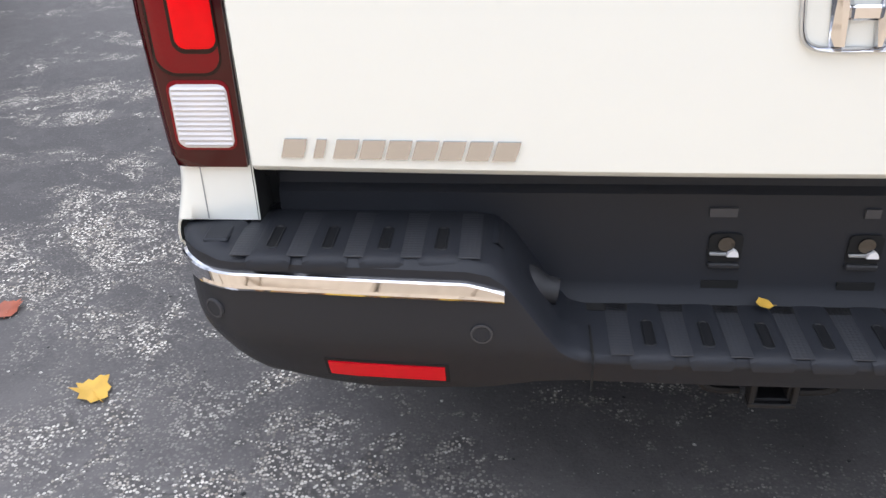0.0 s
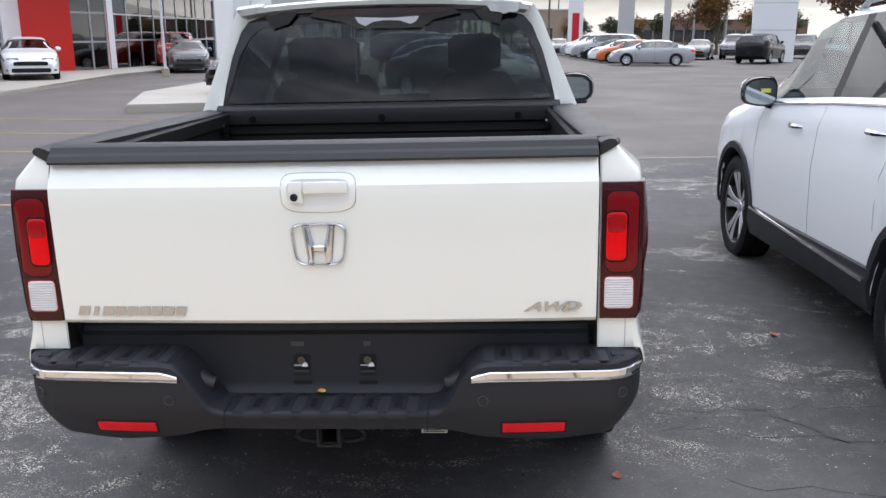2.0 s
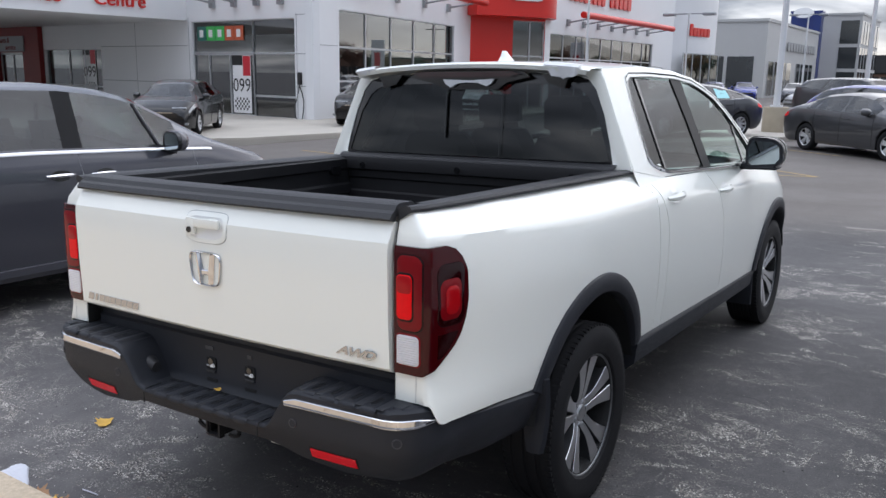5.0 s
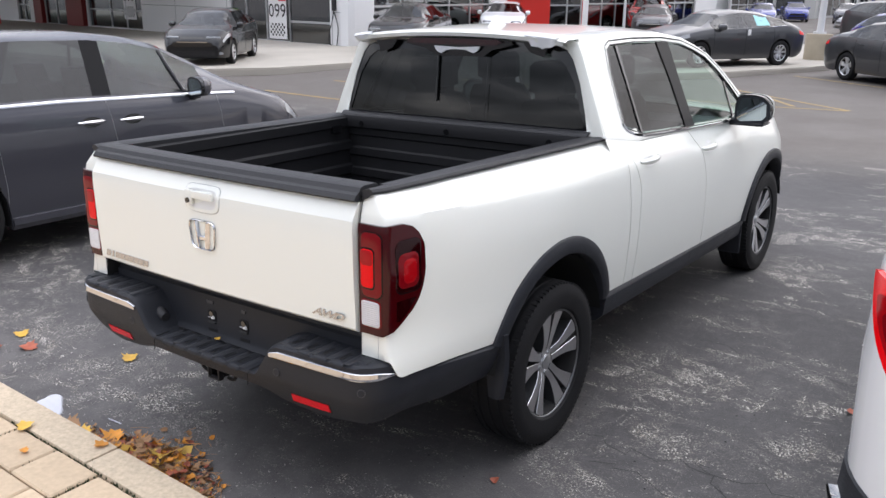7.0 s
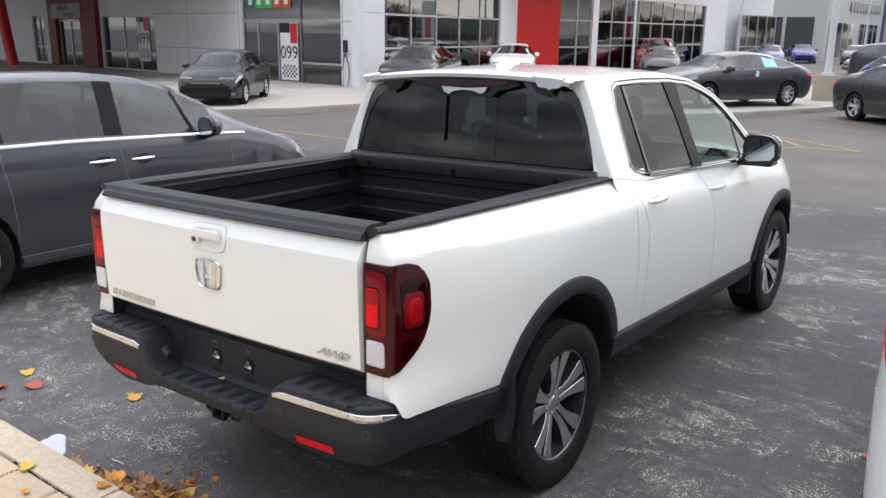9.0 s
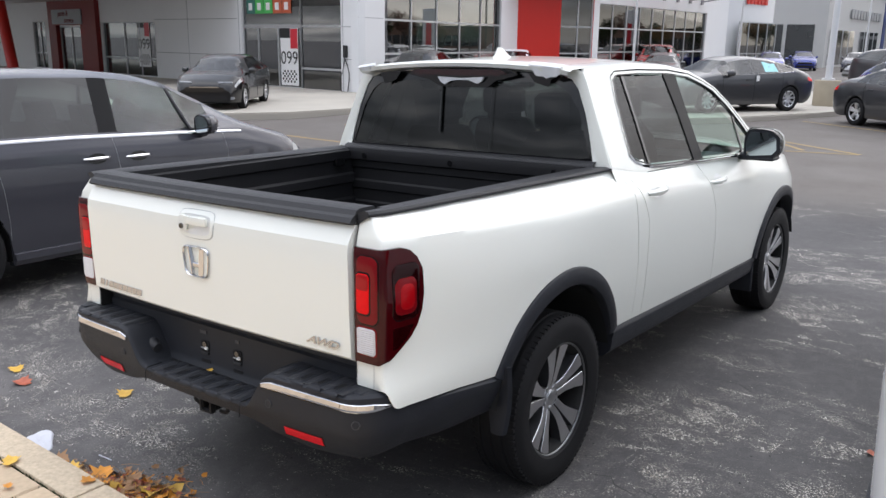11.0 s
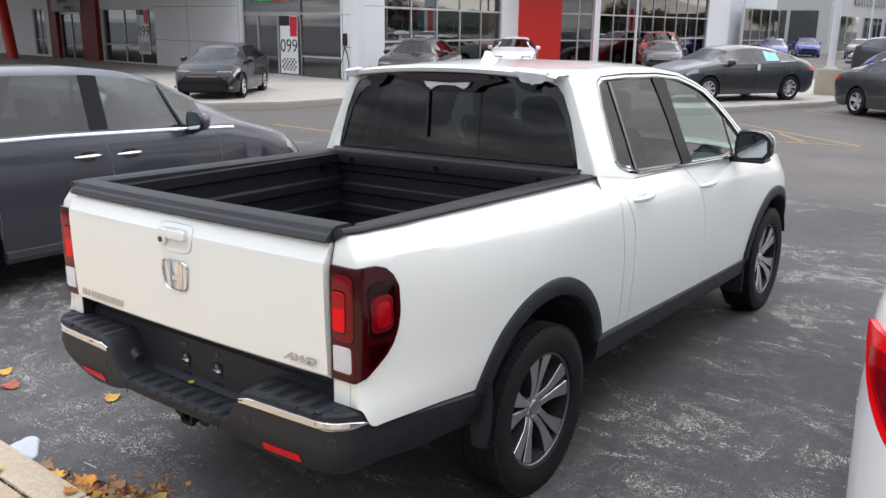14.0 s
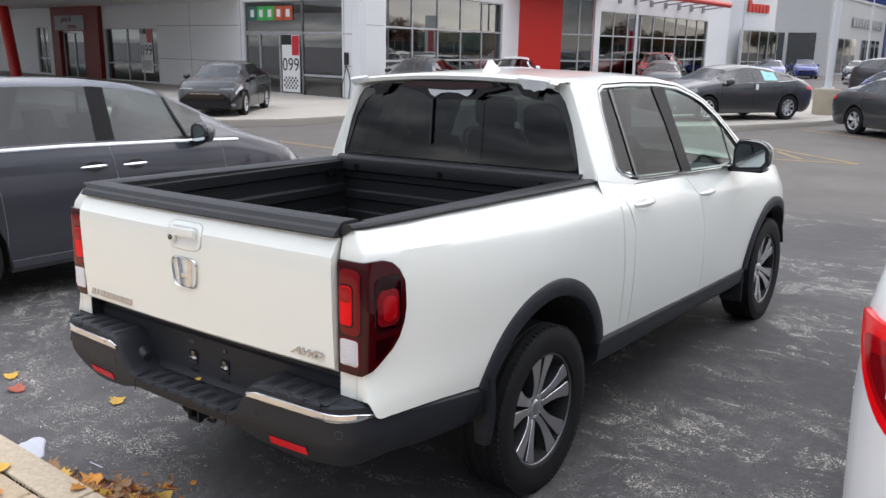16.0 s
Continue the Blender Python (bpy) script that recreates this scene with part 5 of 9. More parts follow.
plain_building("buff_shop", 7.8, 15.4, 150, 165, 6.0, material("buff_stucco", (0.33, 0.26, 0.19), 0.8, noise_scale=1, noise_amt=0.15), "buff stucco shop with a red panel", [("s", -3, 0, 0.4, 3)], M_GPANEL)
plain_building("buff_shop", 30.0, 70.0, 190, 210, 5.0, M_BRICK, "long low brick commercial building far off", [("s", -18, 18, 0.5, 3)], M_DARKROOF)


def utility_pole(x, y, h, label="tall wooden utility pole with a crossarm"):
    root = thing("utility_pole", pose(x, y, 0), label, "utility pole")
    b2 = bmesh.new()
    tube(b2, [(0, 0, -0.2), (0, 0, h)], 0.16, 8, radii=[0.18, 0.11])
    part("pole", b2, M_WOODP, root)
    for z in (h - 0.5, h - 1.4):
        b2 = bmesh.new()
        box(b2, -1.5, 1.5, -0.06, 0.06, z, z + 0.14)
        part("crossarm", b2, M_WOODP, root)


for x, y, h in ((8.6, 118, 9.5), (15.5, 190, 12), (3.5, 170, 10), (36, 130, 11)):
    utility_pole(x, y, h)
for x, y, h in ((21.5, 88.0, 9.5), (27.0, 96, 11.5)):
    r_ = thing("street_lamp", pose(x, y, 0), "slim grey street lamp with a curved arm", "street lamp")
    b_ = bmesh.new()
    tube(b_, [(0, 0, -0.1), (0, 0, h - 1.5), (0.3, 0, h - 0.5), (1.2, 0, h), (2.4, 0, h + 0.1)], 0.09, 8)
    part("post", b_, M_STEEL, r_)
    b_ = bmesh.new()
    box(b_, 2.3, 3.0, -0.15, 0.15, h + 0.02, h + 0.18, 0.03)
    part("lamp_head", b_, M_STEEL, r_)


# ---- other cars ----
COMPACT = dict(SEDAN, L=4.5, top=[(0, 0.92), (0.05, 1.08), (0.30, 1.22), (0.7, 1.36), (1.3, 1.44), (1.9, 1.45), (2.4, 1.43), (2.8, 1.35), (3.45, 1.03), (4.0, 0.93), (4.3, 0.82), (4.45, 0.70), (4.5, 0.55)], rw=(0.1, 0.7), win=[(0.5, 1.1), (1.15, 2.1), (2.18, 3.2)], fa=3.62, ra=0.95,
               belt=[(0, 0.84), (0.5, 1.02), (1.3, 0.98), (3.2, 0.92), (3.5, 0.90), (4.1, 0.80), (4.5, 0.50)])
parked_car("hatchback_car", COMPACT, -15.6, 12.5, 0.12, 217, M_BLACKP, "black hatchback parked on the concrete apron", "car", size=0.91)
parked_car("sedan_car", SEDAN, -14.3, 19.2, 0.13, 204, M_BLACKP, "near-black sedan facing out beside the showroom glass", "car")
parked_car("sedan_car", SEDAN, -16.0, 27.3, 0.13, 210, M_WHITE2, "white sedan facing out beside the showroom glass", "car")
FASTBACK = dict(SEDAN, L=4.6, ra=0.90, fa=3.60, top=[(0, 0.90), (0.04, 1.02), (0.35, 1.09), (0.9, 1.26), (1.5, 1.39), (2.0, 1.43), (2.4, 1.42), (2.8, 1.35), (3.45, 1.03), (4.0, 0.92), (4.4, 0.80), (4.55, 0.68), (4.6, 0.55)], rw=(0.35, 1.2), win=[(0.75, 1.15), (1.2, 2.1), (2.17, 3.2)])
island_sedan = parked_car("sedan_car", FASTBACK, -5.17, 20.98, 0.13, 150, M_GREYP, "dark grey sedan with a cyan window sticker on the island", "car", trim=True)
b_ = bmesh.new()
qs = [car_section(FASTBACK, y) for y in (1.30, 1.75)]
loft(b_, [[(-(h_[6][0] + (h_[8][0] - h_[6][0]) * f) - 0.004, y, h_[6][1] + (h_[8][1] - h_[6][1]) * f) for f in (0.12, 0.5, 0.88)] for y, h_ in zip((1.30, 1.75), qs)])
part("window_sticker", b_, M_STICKER, island_sedan, "cyan paper price sticker")
b_ = bmesh.new()
box(b_, -0.905, -0.895, 2.0, 2.10, 0.80, 0.95, 0.01)
part("door_tag", b_, M_SIGNW, island_sedan)
parked_car("hatchback_car", COMPACT, -13.4, 36.2, 0.0, 200, M_GREYP, "dark grey hatchback near the showroom", "car")
parked_car("crossover_car", SUV, -15.7, 41.0, 0.0, 200, M_REDP, "red crossover near the showroom", "car")
parked_car("sedan_car", SEDAN, -0.2, 20.0, 0.0, 228, M_GREYP, "grey sedan with five-spoke wheel covers in the lot", "car", style="double")
parked_car("hatchback_car", COMPACT, -0.35, 24.4, 0.0, 232, M_BLUEP, "bright blue hatchback in the lot", "car", size=1.09)
parked_car("crossover_car", SUV, -2.3, 34.0, 0.0, 245, M_GREYP, "grey crossover behind the blue hatchback", "car")
parked_car("sedan_car", SEDAN, -5.8, 49.0, 0.0, 128, M_SILVER, "silver sedan nosed towards the showroom", "car")
for x, y, hd, pt, lb in ((-15.0, 67.0, 200, M_BLUEP, "blue"), (-13.9, 55.0, 195, M_BLUEP, "dark blue"), (-12.4, 80, 200, M_WHITE2, "white"), (-4.5, 52, 180, M_SILVER, "silver"), (-9, 86, 180, M_WHITE2, "white"), (-6, 88, 180, M_WHITE2, "white"), (-3.0, 90, 180, M_WHITE2, "white"), (-11, 66, 190, M_VAN, "dark grey")):
    parked_car("sedan_car", SEDAN, x, y, 0.0, hd, pt, f"{lb} sedan in the far lot", "car", "cars in the far lot")
paints = [M_GREYP, M_VAN, M_SILVER, M_GREYP, M_SILVER, M_GREYP, M_WHITE2, M_BLACKP, M_SILVER]
for k in range(9):
    parked_car("crossover_car" if k == 4 else "sedan_car", SUV if k == 4 else SEDAN, -0.5 - 0.06 * k, 41.0 + 3.2 * k, 0.0, 250 + 4 * (k % 3), paints[k], "crossover nosed out of a long row" if k == 4 else "sedan nosed out of a long row", "car", "cars in the long row")
parked_car("sedan_car", SEDAN, 3.6, 71.0, 0.0, 180, M_GREYP, "grey sedan facing along the lane", "car", "cars in the lane")
parked_car("sedan_car", SEDAN, 6.5, 73.0, 0.0, 180, M_VAN, "dark sedan facing along the lane", "car", "cars in the lane")
parked_car("sedan_car", SEDAN, 9.6, 46.6, 0.0, 82, M_SILVER, "silver sedan at the end of a row", "car", "cars of the right row")
for k, (pt, lb) in enumerate(((M_ORANGE, "orange"), (M_WHITE2, "white"), (M_BLACKP, "black"), (M_SILVER, "silver"), (M_WHITE2, "white"), (M_SILVER, "silver"))):
    parked_car("sedan_car" if k < 3 else "crossover_car", SEDAN if k < 3 else SUV, 9.4 - 0.15 * k, 50.6 + 3.2 * k, 0.0, 74, pt, f"{lb} car in a row seen end on", "car", "cars of the right row")
parked_car("crossover_car", SUV, 17.2, 51.5, 0.0, -32, M_BLACKP, "black crossover parked askew", "car", "cars under the sign")
for k in range(5):
    parked_car("crossover_car" if k % 2 else "sedan_car", SUV if k % 2 else SEDAN, 15.5 + 3.0 * k, 60 + 1.5 * k, 0.0, 160, (M_GREYP, M_VAN, M_SILVER, M_BLACKP, M_WHITE2)[k], "car in a far row under the sign", "car", "cars under the sign")


# ---- neighbours of the truck ----
def seam_line(root, sp, s, pts, r=0.0015, mat=None):
    """A thin dark joint on a car's side through (y, row) points."""
    b_ = bmesh.new()
    line = []
    for y, j in pts:
        h = car_section(sp, y)
        a, b = h[int(j)], h[min(int(j) + 1, len(h) - 1)]
        f = j - int(j)
        line.append((s * (a[0] + (b[0] - a[0]) * f + 0.0005), y, a[1] + (b[1] - a[1]) * f))
    tube(b_, line, r, 6)
    part("panel_seam", b_, mat or M_STEEL, root)


def side_at(sp, y, z):
    """Half width of a car's skin at y, z."""
    h = car_section(sp, y)
    for a, b in zip(h, h[1:]):
        if a[1] <= z <= b[1] and b[1] > a[1]:
            return a[0] + (b[0] - a[0]) * (z - a[1]) / (b[1] - a[1])
    return h[0][0] if z < h[0][1] else h[5][0]


def belt_strip(root, sp, s, y0, y1, mat, name, h=0.010, out=0.010, dz=0.0, n=40):
    b_ = bmesh.new()
    rr = []
    for k in range(n + 1):
        y = y0 + (y1 - y0) * k / n
        sec = car_section(sp, y)
        x, z = sec[5]
        rr.append([(s * (x + d), y, z + dz + q) for d, q in ((-0.01, -h), (out * 1.3, -h), (out, h * 0.1), (-0.006, h * 1.5))])
    loft(b_, rr, False, True)
    return part(name, b_, mat, root)


def pull_handle(root, sp, s, y0, y1, z, mat):
    b_ = bmesh.new()
    grid = []
    for k in range(11):
        t = k / 10
        y = y0 + (y1 - y0) * t
        h = 0.017 * math.sin(math.pi * (0.08 + 0.84 * t)) ** 0.5
        bow = 0.034 * math.sin(math.pi * t) ** 0.6 + 0.004
        x = side_at(sp, y, z)
        grid.append([(s * (x + bow - 0.014), y, z - h), (s * (x + bow), y, z - h * 0.6), (s * (x + bow + 0.003), y, z + h * 0.2), (s * (x + bow - 0.006), y, z + h)])
    loft(b_, grid, True, True)
    hd = part("door_handle", b_, mat, root, "chrome door handle")
    b_ = bmesh.new()
    ym = (y0 + y1) / 2
    cup = [(ym + 0.085 * math.cos(t), z + 0.042 * math.sin(t)) for t in (2 * math.pi * k / 20 for k in range(20))]
    b_.faces.new([b_.verts.new((s * (side_at(sp, y, zz) + 0.002), y, zz)) for y, zz in cup])
    part("handle_cup", b_, M_GLOSSK if mat is M_CHROME and sp is VAN else M_WHITE2, root)


def arch_lip(root, sp, s, c, a0, a1, r0, r1, out=0.014):
    b_ = bmesh.new()
    rr = []
    for k in range(29):
        t = radians(a0 + (a1 - a0) * k / 28)
        ring = []
        for r, d in ((r1, 0.0), (r1 - 0.006, out), (r0 + 0.012, out + 0.004), (r0, out - 0.004), (r0 + 0.002, -0.08)):
            y, z = c - r * math.cos(t), sp["R"] + r * math.sin(t)
            ring.append((s * (max(side_at(sp, y, z), sp["W"] * 0.955) + d), y, z))
        rr.append(ring)
    loft(b_, rr)
    return part("arch_lip", b_, M_PLAST, root, "dark plastic arch lip")


def near_suv():
    root = thing("suv", pose(3.225, 1.17, 0.035, 0, 0, -1.0) @ pose(0, -1.06, 0, -0.7), "white three-row SUV with black lower cladding and chrome strips", "car", "cars beside the truck")
    car_body(SUV, root, M_WHITE2, lower=M_PLAST, near=True)
    for s in (1, -1):
        for a in (SUV["ra"], SUV["fa"]):
            wheel(root, s * (SUV["W"] - 0.13), a, 0.376, 0.376, 0.268, 0.235, s, "split", True, M_ALLOY, turn=10)
            arch_lip(root, SUV, s, a, -4, 184, 0.428, 0.492)
        mir = side_mirror(root, s * 0.93, 3.28, 1.245, s, M_GLOSSK, cap=M_WHITE2)
        b_ = bmesh.new()
        box(b_, s * 1.02 - 0.03, s * 1.02 + 0.03, 3.212, 3.2155, 1.25, 1.275)
        part("mirror_sticker", b_, M_YSTICK, mir)
        belt_strip(root, SUV, s, 1.29, 3.42, M_CHROME, "chrome_belt", 0.008, 0.008)
        for y0, y1, z in ((1.50, 1.72, 1.150), (2.56, 2.78, 1.085)):
            pull_handle(root, SUV, s, y0, y1, z, M_CHROME)
        seam_line(root, SUV, s, [(1.40, 5), (1.36, 4.4), (1.40, 4), (1.50, 3.2), (1.52, 2.6), (1.515, 2.2)])
        seam_line(root, SUV, s, [(2.30, 5), (2.33, 4), (2.345, 3), (2.35, 2), (2.35, 1.2)])
        seam_line(root, SUV, s, [(3.36, 5), (3.40, 4), (3.42, 3), (3.40, 2), (3.40, 1.2)])
        seam_line(root, SUV, s, [(0.81, 2.32), (0.60, 2.66), (0.38, 3.04), (0.165, 3.42)])
        # fuel flap outline
        b_ = bmesh.new()
        if s < 0:
            ol = rounded(1.02, 1.20, 0.99, 1.17, 0.04)
            tube(b_, [(s * (side_at(SUV, y, z) + 0.001), y, z) for y, z in ol + ol[:1]], 0.0022, 6, False)
            part("fuel_flap_seam", b_, M_STEEL, root)
        # sill trim with a chrome strip
        b_ = bmesh.new()
        loft(b_, [[(s * x, y, z + 0.060 * (1.5 - y) / 1.94) for x, z in ((0.975, 0.535), (1.000, 0.522), (1.002, 0.43), (0.975, 0.33), (0.86, 0.27))] for y in (1.50, 2.4, 3.44)], False, True)
        part("sill_trim", b_, M_PLAST, root)
        b_ = bmesh.new()
        loft(b_, [[(s * x, y, z) for x, z in ((0.995, 0.474), (1.010, 0.469), (1.010, 0.453), (0.995, 0.447))] for y in (1.53, 2.4, 3.40)], False, True)
        part("sill_chrome", b_, M_CHROME, root)
        # roof rail
        b_ = bmesh.new()
        tube(b_, [(s * 0.625, y, interp(SUV["top"], y) + dz) for y, dz in ((0.60, -0.02), (0.72, 0.035), (1.2, 0.040), (2.2, 0.036), (2.75, 0.026), (2.88, -0.02))], 0.018, 8)
        part("roof_rail", b_, M_STEEL, root)
        # film edge round the quarter window
        b_ = bmesh.new()
        rr = []

        def on_pane(y, j):
            h = car_section(SUV, y)
            k = min(int(j), 10)
            f = j - k
            lean = window_lean(SUV, y, k) * (1 - f) + window_lean(SUV, y, k + 1) * f
            return (s * (h[k][0] + (h[k + 1][0] - h[k][0]) * f + 0.004), y + lean, h[k][1] + (h[k + 1][1] - h[k][1]) * f + 0.001)
        for (y0_, j0_), (y1_, j1_) in (((1.32, 5.55), (1.32, 6.05)), ((0.8, 5.5), (0.8, 6.05)), ((0.42, 5.45), (0.45, 6.1)), ((0.32, 5.6), (0.37, 6.15)), ((0.262, 6.0), (0.32, 6.35)), ((0.25, 6.5), (0.30, 6.6)), ((0.245, 7.0), (0.295, 7.0)), ((0.25, 7.6), (0.31, 7.45)), ((0.27, 7.9), (0.35, 7.7)), ((0.32, 8.05), (0.40, 7.82)), ((0.46, 8.12), (0.48, 7.88)), ((0.9, 8.15), (0.9, 7.92)), ((1.3, 8.12), (1.3, 7.95))):
            rr.append([on_pane(y0_, j0_), on_pane((y0_ + y1_) / 2, (j0_ + j1_) / 2), on_pane(y1_, j1_)])
        loft(b_, rr)
        part("film_edge", b_, M_BLUETAPE, root)
        # wrap-round tail lamp: red ring with a clear centre
        def lamp_patch(outline, d, mat, name, parent):
            outline = soften(outline, 1)
            b2 = bmesh.new()
            c = (sum(p[0] for p in outline) / len(outline), sum(p[1] for p in outline) / len(outline))
            rings = []
            for k in (1.0, 0.98, 0.6, 0.25):
                rings.append([(s * (side_at(SUV, c[0] + (y - c[0]) * k, c[1] + (z - c[1]) * k) + (d if k < 1 else -0.004)), c[0] + (y - c[0]) * k, c[1] + (z - c[1]) * k) for y, z in outline])
            loft(b2, rings, True, True)
            return part(name, b2, mat, parent)
        out_ = [(0.004, 0.985), (0.07, 1.000), (0.13, 1.030), (0.20, 1.075), (0.27, 1.130), (0.325, 1.185), (0.350, 1.212), (0.335, 1.222), (0.26, 1.228), (0.12, 1.234), (0.004, 1.236)]
        lamp = lamp_patch(out_, 0.016, M_TLRED2, "tail_lamp_cover", root)
        lamp_patch([(0.004, 1.02), (0.06, 1.034), (0.12, 1.066), (0.18, 1.108), (0.225, 1.155), (0.235, 1.185), (0.16, 1.198), (0.06, 1.202), (0.004, 1.202)], 0.021, M_TLRED4, "lamp_field", lamp)
        lamp_patch([(0.004, 1.05), (0.06, 1.06), (0.11, 1.088), (0.15, 1.122), (0.165, 1.155), (0.11, 1.17), (0.004, 1.172)], 0.025, M_TLRED3, "lamp_ring", lamp)
        b2 = bmesh.new()
        loft(b2, [[(s * (side_at(SUV, y, z) + 0.030), y, z) for z in (1.085, 1.10, 1.115, 1.13, 1.145)] for y in (0.015, 0.025, 0.035, 0.045, 0.055)])
        part("lamp_clear", b2, M_TLWHITE, lamp)
        b2 = bmesh.new()
        prism(b2, [(s * x, z) for x, z in ((0.52, 1.0), (0.70, 0.972), (0.80, 0.968), (0.80, 1.226), (0.60, 1.222), (0.52, 1.20))], -0.014, 0.02)
        part("lamp_rear", b2, M_TLRED2, lamp)
        b2 = bmesh.new()
        prism(b2, [(s * x, z) for x, z in ((0.56, 1.03), (0.70, 1.005), (0.765, 1.005), (0.765, 1.19), (0.62, 1.188), (0.56, 1.17))], -0.018, 0.0)
        part("lamp_rear_field", b2, M_TLRED, lamp)
        # lower bumper: dark cladding, chrome strip, reflector
        b_ = bmesh.new()
        rr = []
        for y in (0.0, 0.03, 0.08, 0.16, 0.26, 0.38, 0.50, 0.60, 0.66):
            zt = interp([(0, 0.675), (0.3, 0.635), (0.63, 0.575)], y)
            x = side_at(SUV, y, zt)
            rr.append([(s * (x + d), y, z) for d, z in ((-0.01, zt + 0.004), (0.010, zt - 0.006), (0.016, zt - 0.10), (0.010, 0.44), (-0.05, 0.34), (-0.12, 0.30))])
        loft(b_, rr, False, True)
        part("rear_cladding", b_, M_PLAST, root)
        b_ = bmesh.new()
        rr = []
        for y in (0.0, 0.05, 0.12, 0.20, 0.28, 0.36):
            z = 0.585 - 0.06 * (y / 0.36) ** 0.8
            x = side_at(SUV, y, 0.62)
            w_ = 0.013 - 0.008 * (y / 0.36) ** 2
            rr.append([(s * (x + d), y, z + q) for d, q in ((0.010, -w_ * 1.3), (0.046, -w_ * 1.2), (0.040, w_ * 0.2), (0.010, w_ * 1.4))])
        loft(b_, rr, False, True)
        part("bumper_chrome", b_, M_CHROME, root)
        b_ = bmesh.new()
        rr = []
        for y in (0.0, 0.04, 0.08, 0.12):
            x = side_at(SUV, y, 0.60)
            rr.append([(s * (x + d), y, z) for d, z in ((0.008, 0.495), (0.022, 0.50), (0.022, 0.562 - y * 0.2), (0.008, 0.566 - y * 0.2))])
        loft(b_, rr, False, True)
        part("reflector", b_, M_REFLEX, root)
        # mud flap
        b_ = bmesh.new()
        box(b_, min(s * 0.78, s * 0.95), max(s * 0.78, s * 0.95), 0.585, 0.61, 0.18, 0.50, 0.008)
        part("mud_flap", b_, M_PLAST, root)
    return root


def near_van():
    root = thing("minivan", pose(-4.72, -0.42, -0.115, -0.3, -1.39, 0), "dark grey metallic minivan with chrome window line", "car", "cars beside the truck")
    car_body(VAN, root, M_VAN, near=True)
    for s in (1, -1):
        for a in (VAN["ra"], VAN["fa"]):
            wheel(root, s * (VAN["W"] - 0.115), a, 0.355, 0.355, 0.24, 0.225, s, "double", False)
        side_mirror(root, s * 0.94, 3.24, 1.195, s, M_GLOSSK, cap=M_VAN, big=0.95)
        belt_strip(root, VAN, s, 0.5, 3.72, M_CHROME, "chrome_belt", 0.010, 0.008)
        pull_handle(root, VAN, s, 2.09, 2.33, 0.99, M_CHROME)
        pull_handle(root, VAN, s, 2.47, 2.71, 0.98, M_CHROME)
        seam_line(root, VAN, s, [(2.37, 5), (2.39, 4), (2.42, 3), (2.44, 2), (2.44, 1)])
        seam_line(root, VAN, s, [(3.50, 5), (3.52, 4), (3.54, 3), (3.53, 2), (3.52, 1)])
        seam_line(root, VAN, s, [(1.40, 5), (1.40, 4), (1.44, 3), (1.46, 2), (1.46, 1)])
        b_ = bmesh.new()
        loft(b_, [[(s * x, y, z) for x, z in ((0.955, 0.335), (0.978, 0.325), (0.978, 0.275), (0.95, 0.235), (0.85, 0.225))] for y in (1.47, 2.4, 3.64)], False, True)
        part("sill_trim", b_, M_VAN, root)
        b_ = bmesh.new()          # upright bar that cuts off the small front pane
        a, b = car_section(VAN, 3.16), car_section(VAN, 3.06)
        tube(b_, [(s * (a[6][0] + 0.004), 3.16, a[6][1]), (s * (b[7][0] + 0.004), 3.11, b[7][1]), (s * (b[8][0] + 0.002), 3.06, b[8][1])], 0.016, 6)
        part("pane_bar", b_, M_GLOSSK, root)
    return root


near_suv()
near_van()


# ---- the pickup truck ----
def dimple_material():
    m = bpy.data.materials.new("dimpled_step_plastic")
    m.use_nodes = True
    nt = m.node_tree
    p = nt.nodes["Principled BSDF"]
    p.inputs["Base Color"].default_value = (0.022, 0.0237, 0.0285, 1)
    p.inputs["Roughness"].default_value = 0.5
    tc, v, b2 = nt.nodes.new("ShaderNodeTexCoord"), nt.nodes.new("ShaderNodeTexVoronoi"), nt.nodes.new("ShaderNodeBump")
    v.inputs["Scale"].default_value, v.inputs["Randomness"].default_value = 150, 0.15
    b2.inputs["Strength"].default_value, b2.inputs["Distance"].default_value = 0.35, 0.002
    nt.links.new(tc.outputs["Object"], v.inputs["Vector"])
    nt.links.new(v.outputs["Distance"], b2.inputs["Height"])
    nt.links.new(b2.outputs[0], p.inputs["Normal"])
    return m


M_DIMPLE = dimple_material()
CREASE = [(0.0, 1.245), (0.09, 1.243), (1.09, 1.198), (1.73, 1.187), (2.81, 1.095), (3.75, 1.05), (4.6, 0.95), (5.2, 0.85)]
LEAN = [(0.0, 0.78), (0.3, 1.25), (0.7, 1.35), (1.6, 1.15), (1.85, 0.90), (2.0, 0.75), (2.6, 0.50), (5, 0.42)]
UNDER = [(0.0, 0.957), (0.02, 0.960), (0.08, 0.966), (0.2, 0.969), (0.36, 0.963), (0.5, 0.953), (0.65, 0.935), (0.8, 0.905)]
DRAWN = [(0, 0.092), (0.03, 0.087), (0.06, 0.081), (0.1, 0.073), (0.15, 0.064), (0.2, 0.056), (0.3, 0.041), (0.45, 0.026), (0.7, 0.012), (1.0, 0.0)]
RAIL = [(0.0, 1.334), (0.5, 1.327), (1.8, 1.307)]


